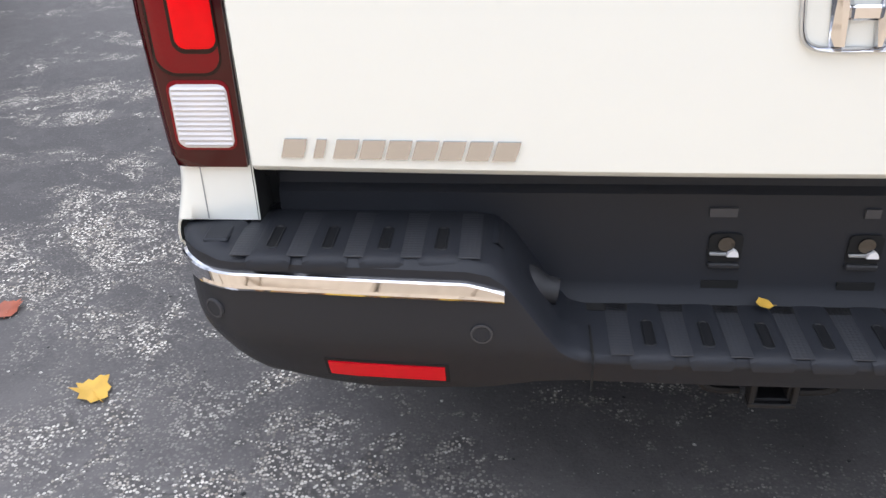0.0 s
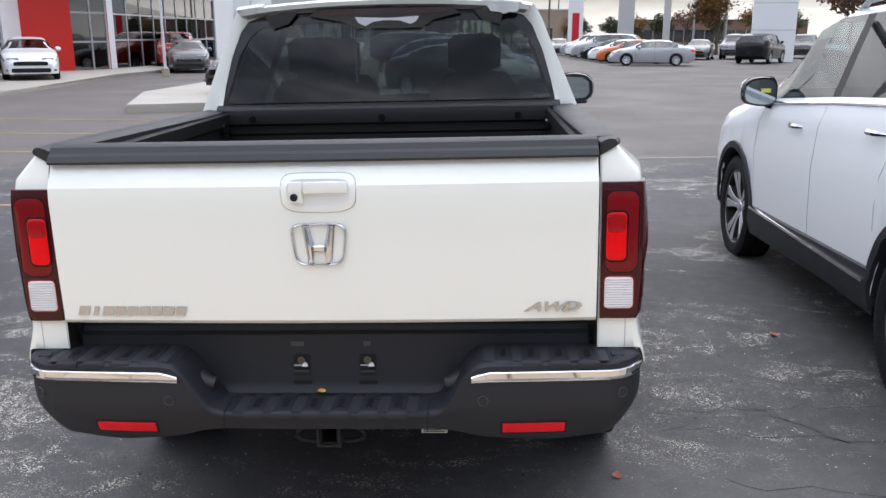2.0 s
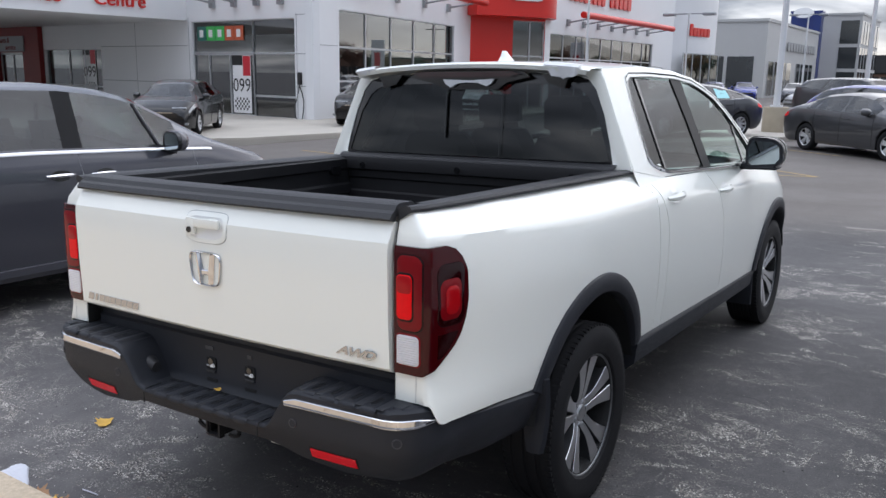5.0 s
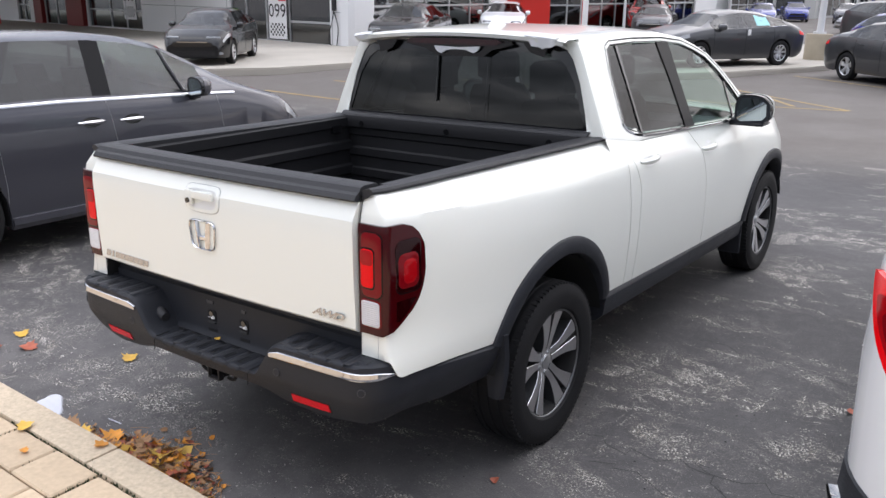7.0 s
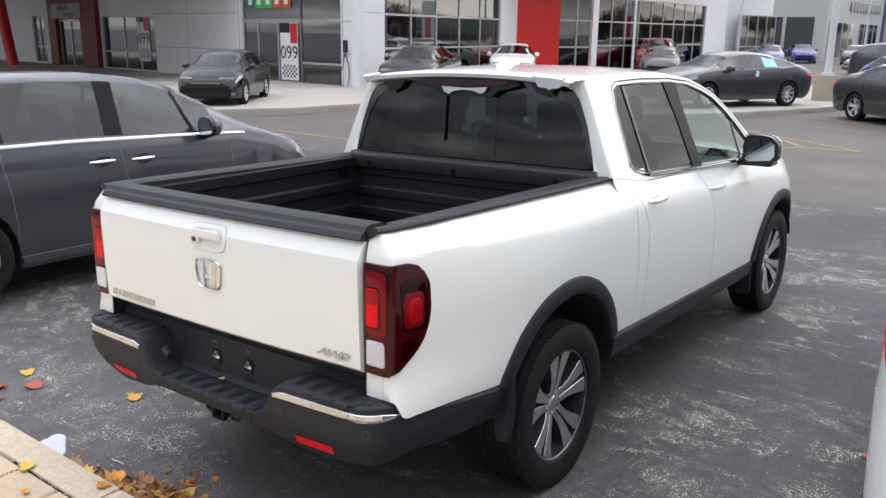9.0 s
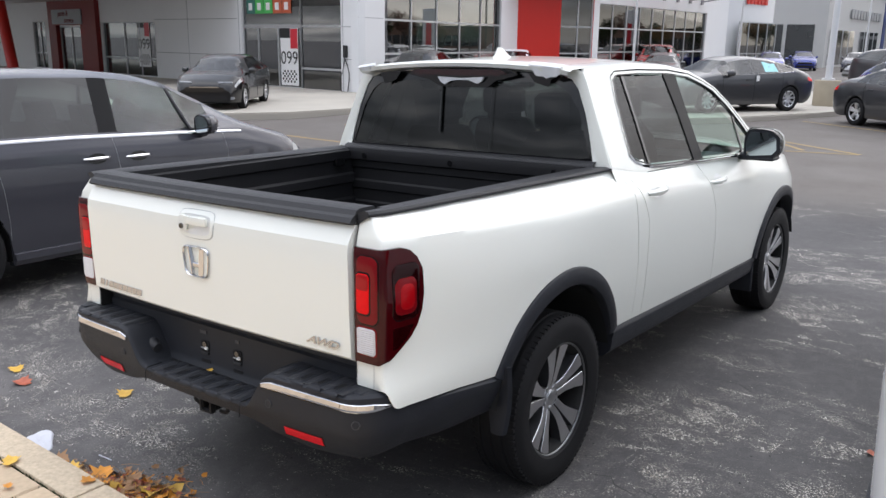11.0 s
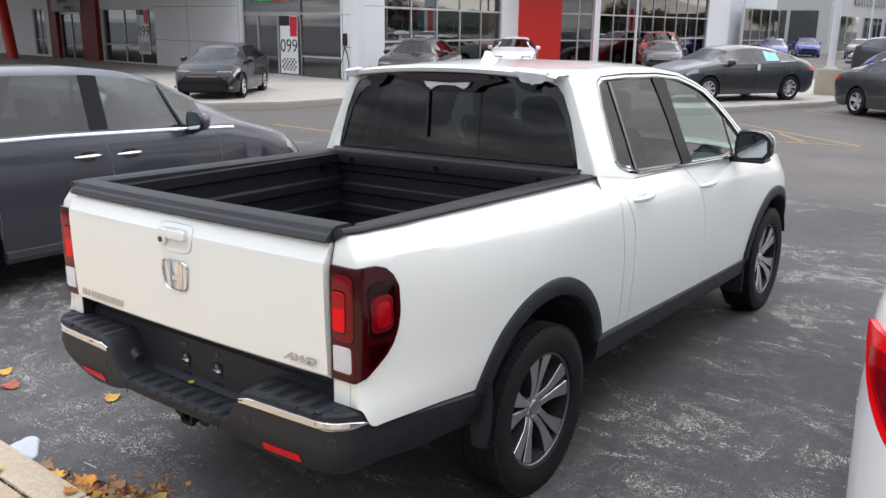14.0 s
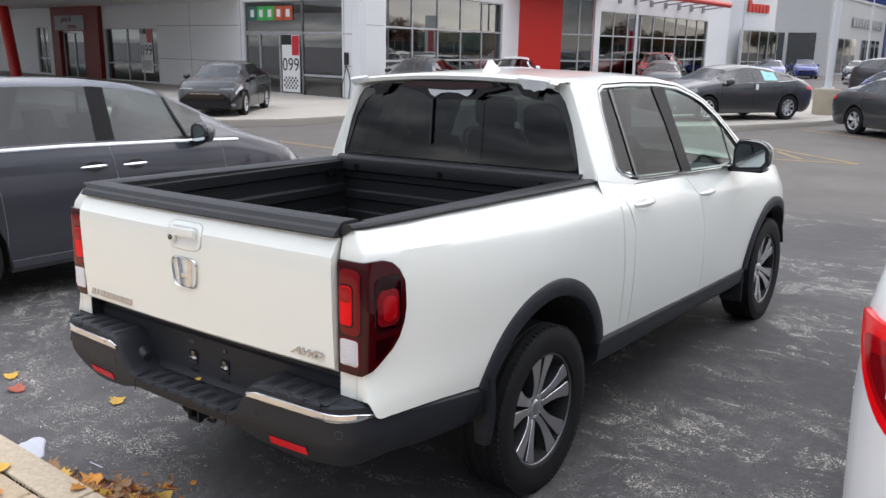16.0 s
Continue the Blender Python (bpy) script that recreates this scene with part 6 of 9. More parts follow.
def side_x(y, z):
    """Half width of the truck's body at y, z, back to front: a shoulder above the crease, drawn in towards the tail."""
    zc = interp(CREASE, y)

    def raw(h):
        return interp(UNDER, zc - h) if h < zc else 0.957 - interp(LEAN, y) * (h - zc)
    h = 0.004 + 0.026 * smooth_step(0.25, 1.1, y)
    x = (raw(z - h) + 2 * raw(z) + raw(z + h)) / 4
    x -= interp(DRAWN, y) * (1 - 0.5 * smooth_step(0.85, 0.68, z))
    if y > 4.3:
        x -= 0.26 * ((y - 4.3) / 0.85) ** 2.2
    return x


def rear_y(z):
    return interp([(0.6, 0.012), (0.83, 0.02), (1.2, 0.026), (1.25, 0.036), (1.335, 0.062)], z)


CORNER_A, CORNER_B = 0.040, 0.055


def corner(u, z, d=0.0):
    """The rear corner's skin: u 0 to 1 across the back, 1 to 2 round the tight corner, then metres forward; d metres outwards."""
    y0 = rear_y(z)
    xa, xb = side_x(y0, z), side_x(y0 + CORNER_B, z)
    if u <= 1:
        x0 = 0.768
        return Vector((x0 + (xa - CORNER_A - x0) * u, y0 - d, z))
    if u <= 2:
        t = u - 1
        a, b, c = (1 - t) ** 2, 6.0 * t * (1 - t), t * t
        k = a + b + c
        n = Vector((t ** 1.2, -(1 - t) ** 1.2, 0)).normalized()
        return Vector(((a * (xa - CORNER_A) + b * xa + c * xb) / k, y0 + c * CORNER_B / k, z)) + n * d
    y = y0 + CORNER_B + (u - 2)
    return Vector((side_x(y, z) + d, y, z))


def corner_u(y, z):
    """The u of the corner's skin at depth y."""
    lo, hi = 1.0, 2.6
    for _ in range(24):
        mid = (lo + hi) / 2
        lo, hi = (mid, hi) if corner(mid, z).y < y else (lo, mid)
    return lo


def corner_ux(x, z):
    """The u of the corner's skin at x on its back face."""
    lo, hi = 0.0, 1.6
    for _ in range(24):
        mid = (lo + hi) / 2
        lo, hi = (mid, hi) if corner(mid, z).x < x else (lo, mid)
    return lo


def seam(table, z):
    return interp(table, z)


SEAM_A = [(0.5, 1.815), (0.86, 1.80), (1.19, 1.745), (1.33, 1.69)]
SEAM_B = [(0.5, 1.917), (0.8, 1.915), (1.04, 1.90), (1.17, 1.83), (1.26, 1.79)]
SEAM_C = [(0.46, 2.92), (0.7, 2.90), (0.94, 2.86), (1.10, 2.79), (1.24, 2.66)]
SEAM_D = [(0.46, 3.83), (0.82, 3.855), (1.05, 3.80), (1.22, 3.74)]
SILL = [(1.6, 0.545), (3.7, 0.482)]
RW, FW, HUBZ, TYRE = 1.085, 4.262, 0.372, 0.375


def mirror_x(bm):
    """Adds the mirror image across the middle."""
    vm = {v: bm.verts.new((-v.co.x, v.co.y, v.co.z)) for v in bm.verts[:]}
    for f in bm.faces[:]:
        bm.faces.new([vm[v] for v in reversed(f.verts)])


def flip(bm):
    for v in bm.verts:
        v.co.x = -v.co.x
    return bm


def skin(grid, thick=0.012):
    """A sheet from a grid of points, with an edge turned inwards towards the middle."""
    bm = bmesh.new()
    rows = loft(bm, grid)
    ring = rows[0] + [r[-1] for r in rows[1:]] + rows[-1][-2::-1] + [r[0] for r in rows[-2:0:-1]]
    inner = [bm.verts.new((v.co.x - math.copysign(thick, v.co.x), v.co.y, v.co.z)) for v in ring]
    for k in range(len(ring)):
        j = (k + 1) % len(ring)
        if ring[k] is not ring[j]:
            try:
                bm.faces.new((ring[k], ring[j], inner[j], inner[k]))
            except ValueError:
                pass
    return bm


def both(name, make, mat, root, label=""):
    """A part on the right and its twin on the left."""
    a = part(name, make(), mat, root, label)
    b = part(name, flip(make()), mat, root, label)
    return a, b


def arch_z(y, c, r, rz):
    return HUBZ + rz * math.sqrt(max(0, 1 - ((y - c) / r) ** 2)) if abs(y - c) < r else 0


def bed_side():
    low = [(0.0, 0.750), (1.0, 0.750), (1.4, 0.748), (1.6, 0.738), (1.75, 0.716), (1.9, 0.690), (2.0, 0.682)]

    def height(v, bot, zc, top):
        return bot + (zc - bot) * v / 0.75 if v <= 0.75 else zc + (top - zc) * (v - 0.75) / 0.25
    cols = []
    for u in [0, 0.5, 1] + [1 + k / 16 for k in range(1, 17)]:
        cols.append([corner(u, height(v, interp(low, u), 1.244, interp(RAIL, 0.1) - 0.016)) for v in ROWS_V])
    ys_ = [0.11, 0.14, 0.17, 0.21, 0.26, 0.32, 0.38, 0.44, 0.50] + [RW + 0.012 - 0.535 * math.cos(math.pi * k / 20) for k in range(21)] + [1.64, 1.68, 1.74, 1.80]
    for y in ys_:
        bot = max(arch_z(y, RW + 0.012, 0.535, 0.555), interp([(0.10, 0.682), (0.36, 0.662), (0.58, 0.634), (1.59, 0.547), (1.85, 0.54)], y))
        col = []
        for v in ROWS_V:
            z = height(v, bot, max(bot + 0.02, interp(CREASE, y)), interp(RAIL, y) - 0.016)
            yy = y if y < 1.6 else 1.6 + (y - 1.6) / 0.2 * (seam(SEAM_A, z) - 0.003 - 1.6)
            col.append((side_x(yy, z), yy, z))
        cols.append(col)
    return skin(cols, 0.004)


ROWS_V = [0, 0.04, 0.1, 0.18, 0.27, 0.36, 0.45, 0.54, 0.62, 0.68, 0.72, 0.75, 0.77, 0.79, 0.81, 0.83, 0.85, 0.88, 0.92, 0.96, 1.0]


def side_panel(left, right, top, n=14, lift_=0.0):
    cols = []
    for k in range(n + 1):
        f = k / n
        col = []
        for v in [j / 22 for j in range(23)]:
            ym = left(0.9) + (right(0.9) - left(0.9)) * f
            bot = interp(SILL, ym)
            z = bot + (interp(top, ym) - bot) * v
            y = left(z) + 0.003 + (right(z) - left(z) - 0.006) * f
            col.append((side_x(y, z) + lift_, y, z))
        cols.append(col)
    return skin(cols)


def fender():
    cols = []
    ys_ = [0.0] + [FW - 0.52 * math.cos(math.pi * k / 20) for k in range(1, 20)] + [4.80, 4.92, 5.02, 5.1]
    for y in ys_:
        col = []
        for v in ROWS_V:
            top = interp([(3.7, 1.212), (4.2, 1.165), (4.6, 1.09), (5.1, 0.96)], y if y else 3.78)
            bot = max(arch_z(y, FW, 0.52, 0.52), 0.49) if y else 0.49
            z = bot + (top - bot) * v
            yy = y or seam(SEAM_D, z) + 0.003
            col.append((side_x(yy, z), yy, z))
        cols.append(col)
    return skin(cols)


def flare(c, a0, a1, tall=1.0):
    """A dark wheel-arch lip from angle a0 to a1, degrees from the rear."""
    rings = []
    for k in range(33):
        t = radians(a0 + (a1 - a0) * k / 32)
        ring = []
        for r, d in ((0.562, 0.000), (0.560, 0.010), (0.553, 0.015), (0.507, 0.019), (0.491, 0.014), (0.485, 0.002), (0.487, -0.07)):
            y, z = c - r * math.cos(t), HUBZ + r * tall * math.sin(t)
            ring.append((side_x(y, max(z, 0.5)) + d, y, z))
        rings.append(ring)
    bm = bmesh.new()
    loft(bm, rings)
    return bm


def well(c):
    bm = bmesh.new()
    rings = []
    for k in range(17):
        t = math.pi * (0.075 + k / 16 * 0.85)
        rings.append([(x, c - 0.492 * math.cos(t), HUBZ + 0.495 * math.sin(t)) for x in (0.935, 0.60)])
    loft(bm, rings)
    bm.faces.new([bm.verts.new((0.60, c - 0.492 * math.cos(math.pi * k / 16), HUBZ + 0.495 * math.sin(math.pi * k / 16))) for k in range(17)])
    return bm


def corner_patch(u0, u1, z0, z1, d, nu=10, nz=14, rim=0.008):
    """A lens lying on the rear corner; u0 and u1 may follow z."""
    f0 = u0 if callable(u0) else (lambda z: u0)
    f1 = u1 if callable(u1) else (lambda z: u1)
    bm = bmesh.new()
    grid = []
    for i in range(nz + 1):
        z = z0 + (z1 - z0) * i / nz
        a, b = f0(z), f1(z)
        grid.append([corner(a + (b - a) * j / nu, z, d) for j in range(nu + 1)])
    rows = loft(bm, grid)
    idx = [(0, j) for j in range(nu + 1)] + [(i, nu) for i in range(1, nz + 1)] + [(nz, j) for j in range(nu - 1, -1, -1)] + [(i, 0) for i in range(nz - 1, 0, -1)]
    ring = [rows[i][j] for i, j in idx]
    inner = []
    for i, j in idx:
        z = z0 + (z1 - z0) * i / nz
        inner.append(bm.verts.new(corner(f0(z) + (f1(z) - f0(z)) * j / nu, z, d - rim)))
    for k in range(len(ring)):
        m_ = (k + 1) % len(ring)
        bm.faces.new((ring[k], ring[m_], inner[m_], inner[k]))
    return bm


def lens_patch(outline, d, rim=0.004):
    """A lens on the rear corner from a closed outline of (u, z), a little crowned, with its edge let into the lamp."""
    bm = bmesh.new()
    c = (sum(p[0] for p in outline) / len(outline), sum(p[1] for p in outline) / len(outline))
    rings = []
    for k, dd in ((1.0, d - rim), (1.0, d - 0.0008), (0.965, d), (0.75, d + 0.0006), (0.45, d + 0.001), (0.15, d + 0.001)):
        rings.append([corner(c[0] + (u - c[0]) * k, c[1] + (z - c[1]) * k, dd) for u, z in outline])
    loft(bm, rings, True, True)
    return bm


def tail_lamp(root, s):
    def lens(bm):
        return bm if s > 0 else flip(bm)

    def edge(z):
        return corner_u(interp([(0.838, 0.024), (0.847, 0.043), (0.864, 0.066), (0.891, 0.100), (0.915, 0.129), (0.95, 0.156), (0.997, 0.175), (1.057, 0.184), (1.138, 0.182), (1.182, 0.160), (1.213, 0.128), (1.220, 0.098)], z), z)

    def on_back(x0, x1, z0, z1, r):
        return [(corner_ux(x, z), z) for x, z in rounded(x0, x1, z0, z1, r, 6)]

    def on_side(y0, y1, z0, z1, r):
        return [(corner_u(y, z), z) for y, z in rounded(y0, y1, z0, z1, r, 6)]
    base = part("tail_lamp", lens(corner_patch(0.0, edge, 0.838, 1.220, 0.011, 30, 30, 0.02)), M_TLRED, root, "dark red wrap-round tail lamp")

    def block(name, outline, d, mat, label=""):
        return part(name, lens(lens_patch(outline, d)), mat, base, label)
    block("ring_edge", on_back(0.779, 0.868, 0.968, 1.200, 0.026), 0.0125, M_TLSMOKE)
    block("red_ring", on_back(0.781, 0.864, 0.973, 1.196, 0.024), 0.0140, M_TLRED3)
    block("ring_groove", on_back(0.779, 0.841, 0.999, 1.146, 0.018), 0.0155, M_TLSMOKE)
    block("brake_lens", on_back(0.781, 0.835, 1.006, 1.139, 0.014), 0.0175, M_TLRED2, "bright red brake lens")
    block("brake_upper", on_back(0.783, 0.833, 1.084, 1.136, 0.012), 0.0190, M_TLRED4)
    block("reverse_frame", on_back(0.776, 0.860, 0.864, 0.963, 0.014), 0.0130, M_TLRED3)
    block("reverse_lens", on_back(0.779, 0.856, 0.868, 0.958, 0.012), 0.0145, M_TLWHITE, "clear ribbed reversing lens")
    block("side_surround", on_side(0.052, 0.166, 0.978, 1.168, 0.030), 0.0120, M_TLSMOKE)
    block("side_lens", on_side(0.062, 0.150, 0.998, 1.122, 0.026), 0.0135, M_TLRED3)
    block("side_core", on_side(0.082, 0.140, 1.014, 1.100, 0.022), 0.0150, M_TLRED4)
    part("lower_field", lens(corner_patch(lambda z: corner_u(0.056, z), lambda z: max(corner_u(0.058, z), edge(z) - 0.02), 0.885, 0.958, 0.0122, 8, 10, 0.003)), M_TLSMOKE, base)
    for k in range(12):
        z = 0.874 + k * 0.0071
        bm = bmesh.new()
        u0, u1 = corner_ux(0.781, z), corner_ux(0.853 - (0.006 if k < 1 else 0.0), z)
        loft(bm, [[corner(u0 + (u1 - u0) * j / 10, z + dz, 0.0153 + dd) for j in range(11)] for dz, dd in ((-0.0030, 0), (0, 0.0020), (0.0030, 0))])
        part("lens_rib", lens(bm), M_TLWHITE, base)
    return base


def gate_y(x, z):
    y = interp([(0.830, 0.018), (0.837, 0.006), (0.845, 0.0), (1.0, -0.004), (1.19, -0.004), (1.226, 0.0), (1.236, 0.006), (1.27, 0.026), (1.30, 0.046)], z)
    return y - 0.016 * (1 - (x / 0.757) ** 2)


def tailgate(root):
    bm = bmesh.new()
    zs_ = [0.830, 0.837, 0.845, 0.90, 1.0, 1.1, 1.19, 1.215, 1.226, 1.231, 1.236, 1.27, 1.30]
    xs_ = [-0.757 + 1.514 * k / 24 for k in range(25)]
    rows = loft(bm, [[(x, gate_y(x, z), z) for x in xs_] for z in zs_])
    back = loft(bm, [[(x, 0.12, z) for x in xs_] for z in (0.830, 1.30)])
    for a, b in ((rows[0], back[0]), (rows[-1], back[-1])):
        for k in range(24):
            bm.faces.new((a[k], a[k + 1], b[k + 1], b[k]))
    for k in (0, -1):
        bm.faces.new([r[k] for r in rows] + [back[1][k], back[0][k]])
    gate = part("tailgate", bm, M_WHITE, root, "white tailgate with chrome badges", smooth=24)
    bm = bmesh.new()
    sec = [(0.040, 1.286), (0.016, 1.289), (0.012, 1.296), (0.024, 1.311), (0.036, 1.318), (0.048, 1.333), (0.064, 1.338), (0.125, 1.337), (0.136, 1.330), (0.140, 1.27)]
    loft(bm, [[(x, y - 0.014 * (1 - (x / 0.76) ** 2), z) for y, z in sec] for x in [-0.757 + 1.514 * k / 20 for k in range(21)]], False, True)
    part("tailgate_cap", bm, M_CAP, gate, "grained black plastic cap", smooth=20)
    # black boxes behind the gate's ends colour in the shade of the gaps
    for s in (1, -1):
        bm = bmesh.new()
        box(bm, min(s * 0.745, s * 0.795), max(s * 0.745, s * 0.795), 0.06, 0.11, 0.80, 1.215)
        part("gate_gap", bm, M_VOID, root)
    # handle with its bezel and camera
    cx_, y0, hz0 = 0.002, gate_y(0, 1.20) - 0.001, 1.207
    bez, hole = [], []
    for k in range(40):
        t = 2 * math.pi * k / 40
        for out, hx, hz in ((bez, 0.102, 0.052), (hole, 0.085, 0.037)):
            c, s = math.cos(t), math.sin(t)
            e_ = 0.32 if s > 0 else 0.55
            x = cx_ + hx * math.copysign(abs(c) ** e_, c)
            z = hz0 + hz * math.copysign(abs(s) ** 0.42, s)
            if s < 0:
                x = cx_ + (x - cx_) * (1 - 0.10 * abs(s))
            out.append((x, z))
    bm = bmesh.new()
    loft(bm, [[(x, gate_y(x, z) + 0.006, z) for x, z in bez], [(x, gate_y(x, z) - 0.0022, z) for x, z in bez], [(cx_ + (x - cx_) * 0.98, gate_y(x, z) - 0.0034, hz0 + (z - hz0) * 0.97) for x, z in bez],
              [(x, gate_y(x, z) - 0.0030, z) for x, z in hole], [(x, gate_y(x, z) + 0.0, z) for x, z in hole]], True)
    bezel = part("handle_bezel", bm, M_WHITE, gate)
    bm = bmesh.new()
    tube(bm, [(cx_ + (x - cx_) * 1.008, gate_y(x, z) - 0.0002, hz0 + (z - hz0) * 1.012) for x, z in bez + bez[:1]], 0.0011, 6, False)
    part("bezel_gap", bm, M_STEEL, bezel)
    bm = bmesh.new()
    bm.faces.new([bm.verts.new((x, gate_y(x, z) - 0.0016, z)) for x, z in hole])
    part("handle_cup", bm, M_CUP, bezel)
    bm = bmesh.new()
    box(bm, -0.036, 0.084, y0 - 0.020, y0 - 0.006, 1.209, 1.240, 0.005, seg=2)
    part("handle_grip", bm, M_WHITE, bezel)
    bm = bmesh.new()
    box(bm, -0.077, -0.038, y0 - 0.016, y0 - 0.003, 1.182, 1.241, 0.006, seg=2)
    part("camera_block", bm, M_WHITE, bezel)
    bm = bmesh.new()
    tube(bm, [(-0.060, y0 - 0.021, 1.199), (-0.060, y0 - 0.012, 1.199)], 0.0105, 18)
    part("camera_lens", bm, M_GLOSSK, bezel)
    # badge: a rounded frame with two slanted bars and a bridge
    y1 = gate_y(0, 1.06)
    ro, ri = [], []
    for k in range(48):
        t = 2 * math.pi * k / 48
        c, s = math.cos(t), math.sin(t)
        for out, hx, hz in ((ro, 0.0745, 0.0600), (ri, 0.0675, 0.0535)):
            z = 1.066 + hz * math.copysign(abs(s) ** 0.40, s)
            w = 1 - 0.10 * (1.066 - z) / 0.06
            out.append((-0.002 + w * hx * math.copysign(abs(c) ** 0.40, c), z))
    bm = bmesh.new()
    mid = [((a[0] + b[0]) / 2, (a[1] + b[1]) / 2) for a, b in zip(ro, ri)]
    loft(bm, [[(x, y1 - 0.001, z) for x, z in ro], [(x, y1 - 0.006, z) for x, z in ro], [(x, y1 - 0.010, z) for x, z in mid], [(x, y1 - 0.006, z) for x, z in ri], [(x, y1 - 0.001, z) for x, z in ri]], True)
    badge = part("badge", bm, M_CHROME, gate, "chrome framed badge", smooth=50)
    for s in (1, -1):
        bm = bmesh.new()
        o = [(-0.046, 1.120), (-0.027, 1.120), (-0.0135, 1.059), (-0.0175, 1.013), (-0.033, 1.013)]
        cen = (-0.026, 1.063)
        a = [bm.verts.new((-0.002 + s * x, y1 - 0.002, z)) for x, z in o]
        b = [bm.verts.new((-0.002 + s * (cen[0] + (x - cen[0]) * 0.30 + (z - cen[1]) * -0.10), y1 - 0.0125, cen[1] + (z - cen[1]) * 0.95)) for x, z in o]
        bm.faces.new(b)
        for k in range(5):
            bm.faces.new((a[k], a[(k + 1) % 5], b[(k + 1) % 5], b[k]))
        part("badge_bar", bm, M_CHROME, badge, smooth=0)
    bm = bmesh.new()
    box(bm, -0.019, 0.015, y1 - 0.010, y1 - 0.002, 1.045, 1.063, 0.003)
    part("badge_bridge", bm, M_CHROME, badge)
    # the model name as plain slanted blocks
    n, x0, x1 = 9, -0.716, -0.396
    for k in range(n):
        w = (x1 - x0) / n
        if k == 1:
            pad0, pad1 = 0.011, 0.011
        else:
            pad0, pad1 = 0.0025, 0.0025
        a = x0 + k * w
        bm = bmesh.new()
        yk = gate_y(a, 0.87)
        prism(bm, [(a + pad0, 0.860), (a + w - pad1, 0.860), (a + w - pad1 + 0.005, 0.874), (a + w - pad1 + 0.008, 0.887), (a + pad0 + 0.008, 0.887)], yk - 0.0045, yk + 0.002)
        part("name_block", bm, M_SATIN, gate, smooth=0)
    text_part("drive_badge", "AWD", 0.036, pose(0.634, gate_y(0.634, 0.874) - 0.003, 0.878) @ Matrix.Diagonal((1.74, 1, 1, 1)), M_SATIN, gate, 0.005, shear=0.40, bold=0.0012, gap=0.86)
    return gate


# body white toned down, so the handle cups carry their shade as colour
M_CUP = material("white_paint_in_recess", (0.74, 0.74, 0.72), 0.35, coat=0.5, noise_scale=3, noise_amt=0.04)


def bumper_path():
    """Right half of the bumper in plan: points with their outward normals."""
    pts = []
    for x in [0, 0.1, 0.2, 0.26, 0.30, 0.32, 0.335, 0.35, 0.365, 0.38, 0.395, 0.41, 0.43, 0.46, 0.52, 0.60, 0.68, 0.74]:
        pts.append((Vector((x, -0.098 + 0.024 * (x / 0.75) ** 2, 0)), Vector((0.05 * x, -1, 0)).normalized()))
    a, b = 0.150, 0.24
    for k in range(1, 13):
        t = radians(90 * k / 12)
        sx, cy_ = math.sin(t) ** 0.77, max(0, math.cos(t)) ** 0.77
        p = Vector((0.752 + a * sx, -0.074 + b * (1 - cy_), 0))
        pts.append((p, Vector((sx ** 1.6 / a, -cy_ ** 1.6 / b, 0)).normalized()))
    for y in (0.22, 0.30, 0.38, 0.46, 0.52, 0.58, 0.63):
        pts.append((Vector((interp([(0.17, 0.903), (0.35, 0.932), (0.6, 0.945)], y), y, 0)), Vector((1, -0.03, 0)).normalized()))
    return pts


def bumper_top(p):
    if p.y > -0.06:
        return interp([(-0.06, 0.748), (-0.01, 0.748), (0.03, 0.742), (0.06, 0.722), (0.10, 0.688), (0.20, 0.674), (0.38, 0.657), (0.62, 0.624)], p.y)
    return interp([(0.30, 0.598), (0.315, 0.601), (0.335, 0.618), (0.365, 0.662), (0.395, 0.706), (0.415, 0.730), (0.435, 0.741), (0.46, 0.744)], p.x)


def bumper_bottom(p):
    if p.y > -0.06:
        return interp([(-0.06, 0.494), (0.1, 0.502), (0.4, 0.49), (0.63, 0.47)], p.y)
    return interp([(0.30, 0.535), (0.36, 0.528), (0.44, 0.503), (0.60, 0.486), (0.74, 0.492)], p.x)


def bumper_point(p, n, z, d=0.0):
    """The bumper's face at height z, with the lower edge drawn in, most at the corners."""
    f = 0.30 + 0.28 * smooth_step(0.62, 0.84, p.x) * (1 - smooth_step(0.10, 0.35, p.y))
    inset = 0.10 * f * max(0, (0.612 - z) / 0.115) ** 1.8
    inset += 0.010 * smooth_step(0.63, 0.55, z)
    q = p + n * (d - inset)
    return Vector((q.x, q.y, z))


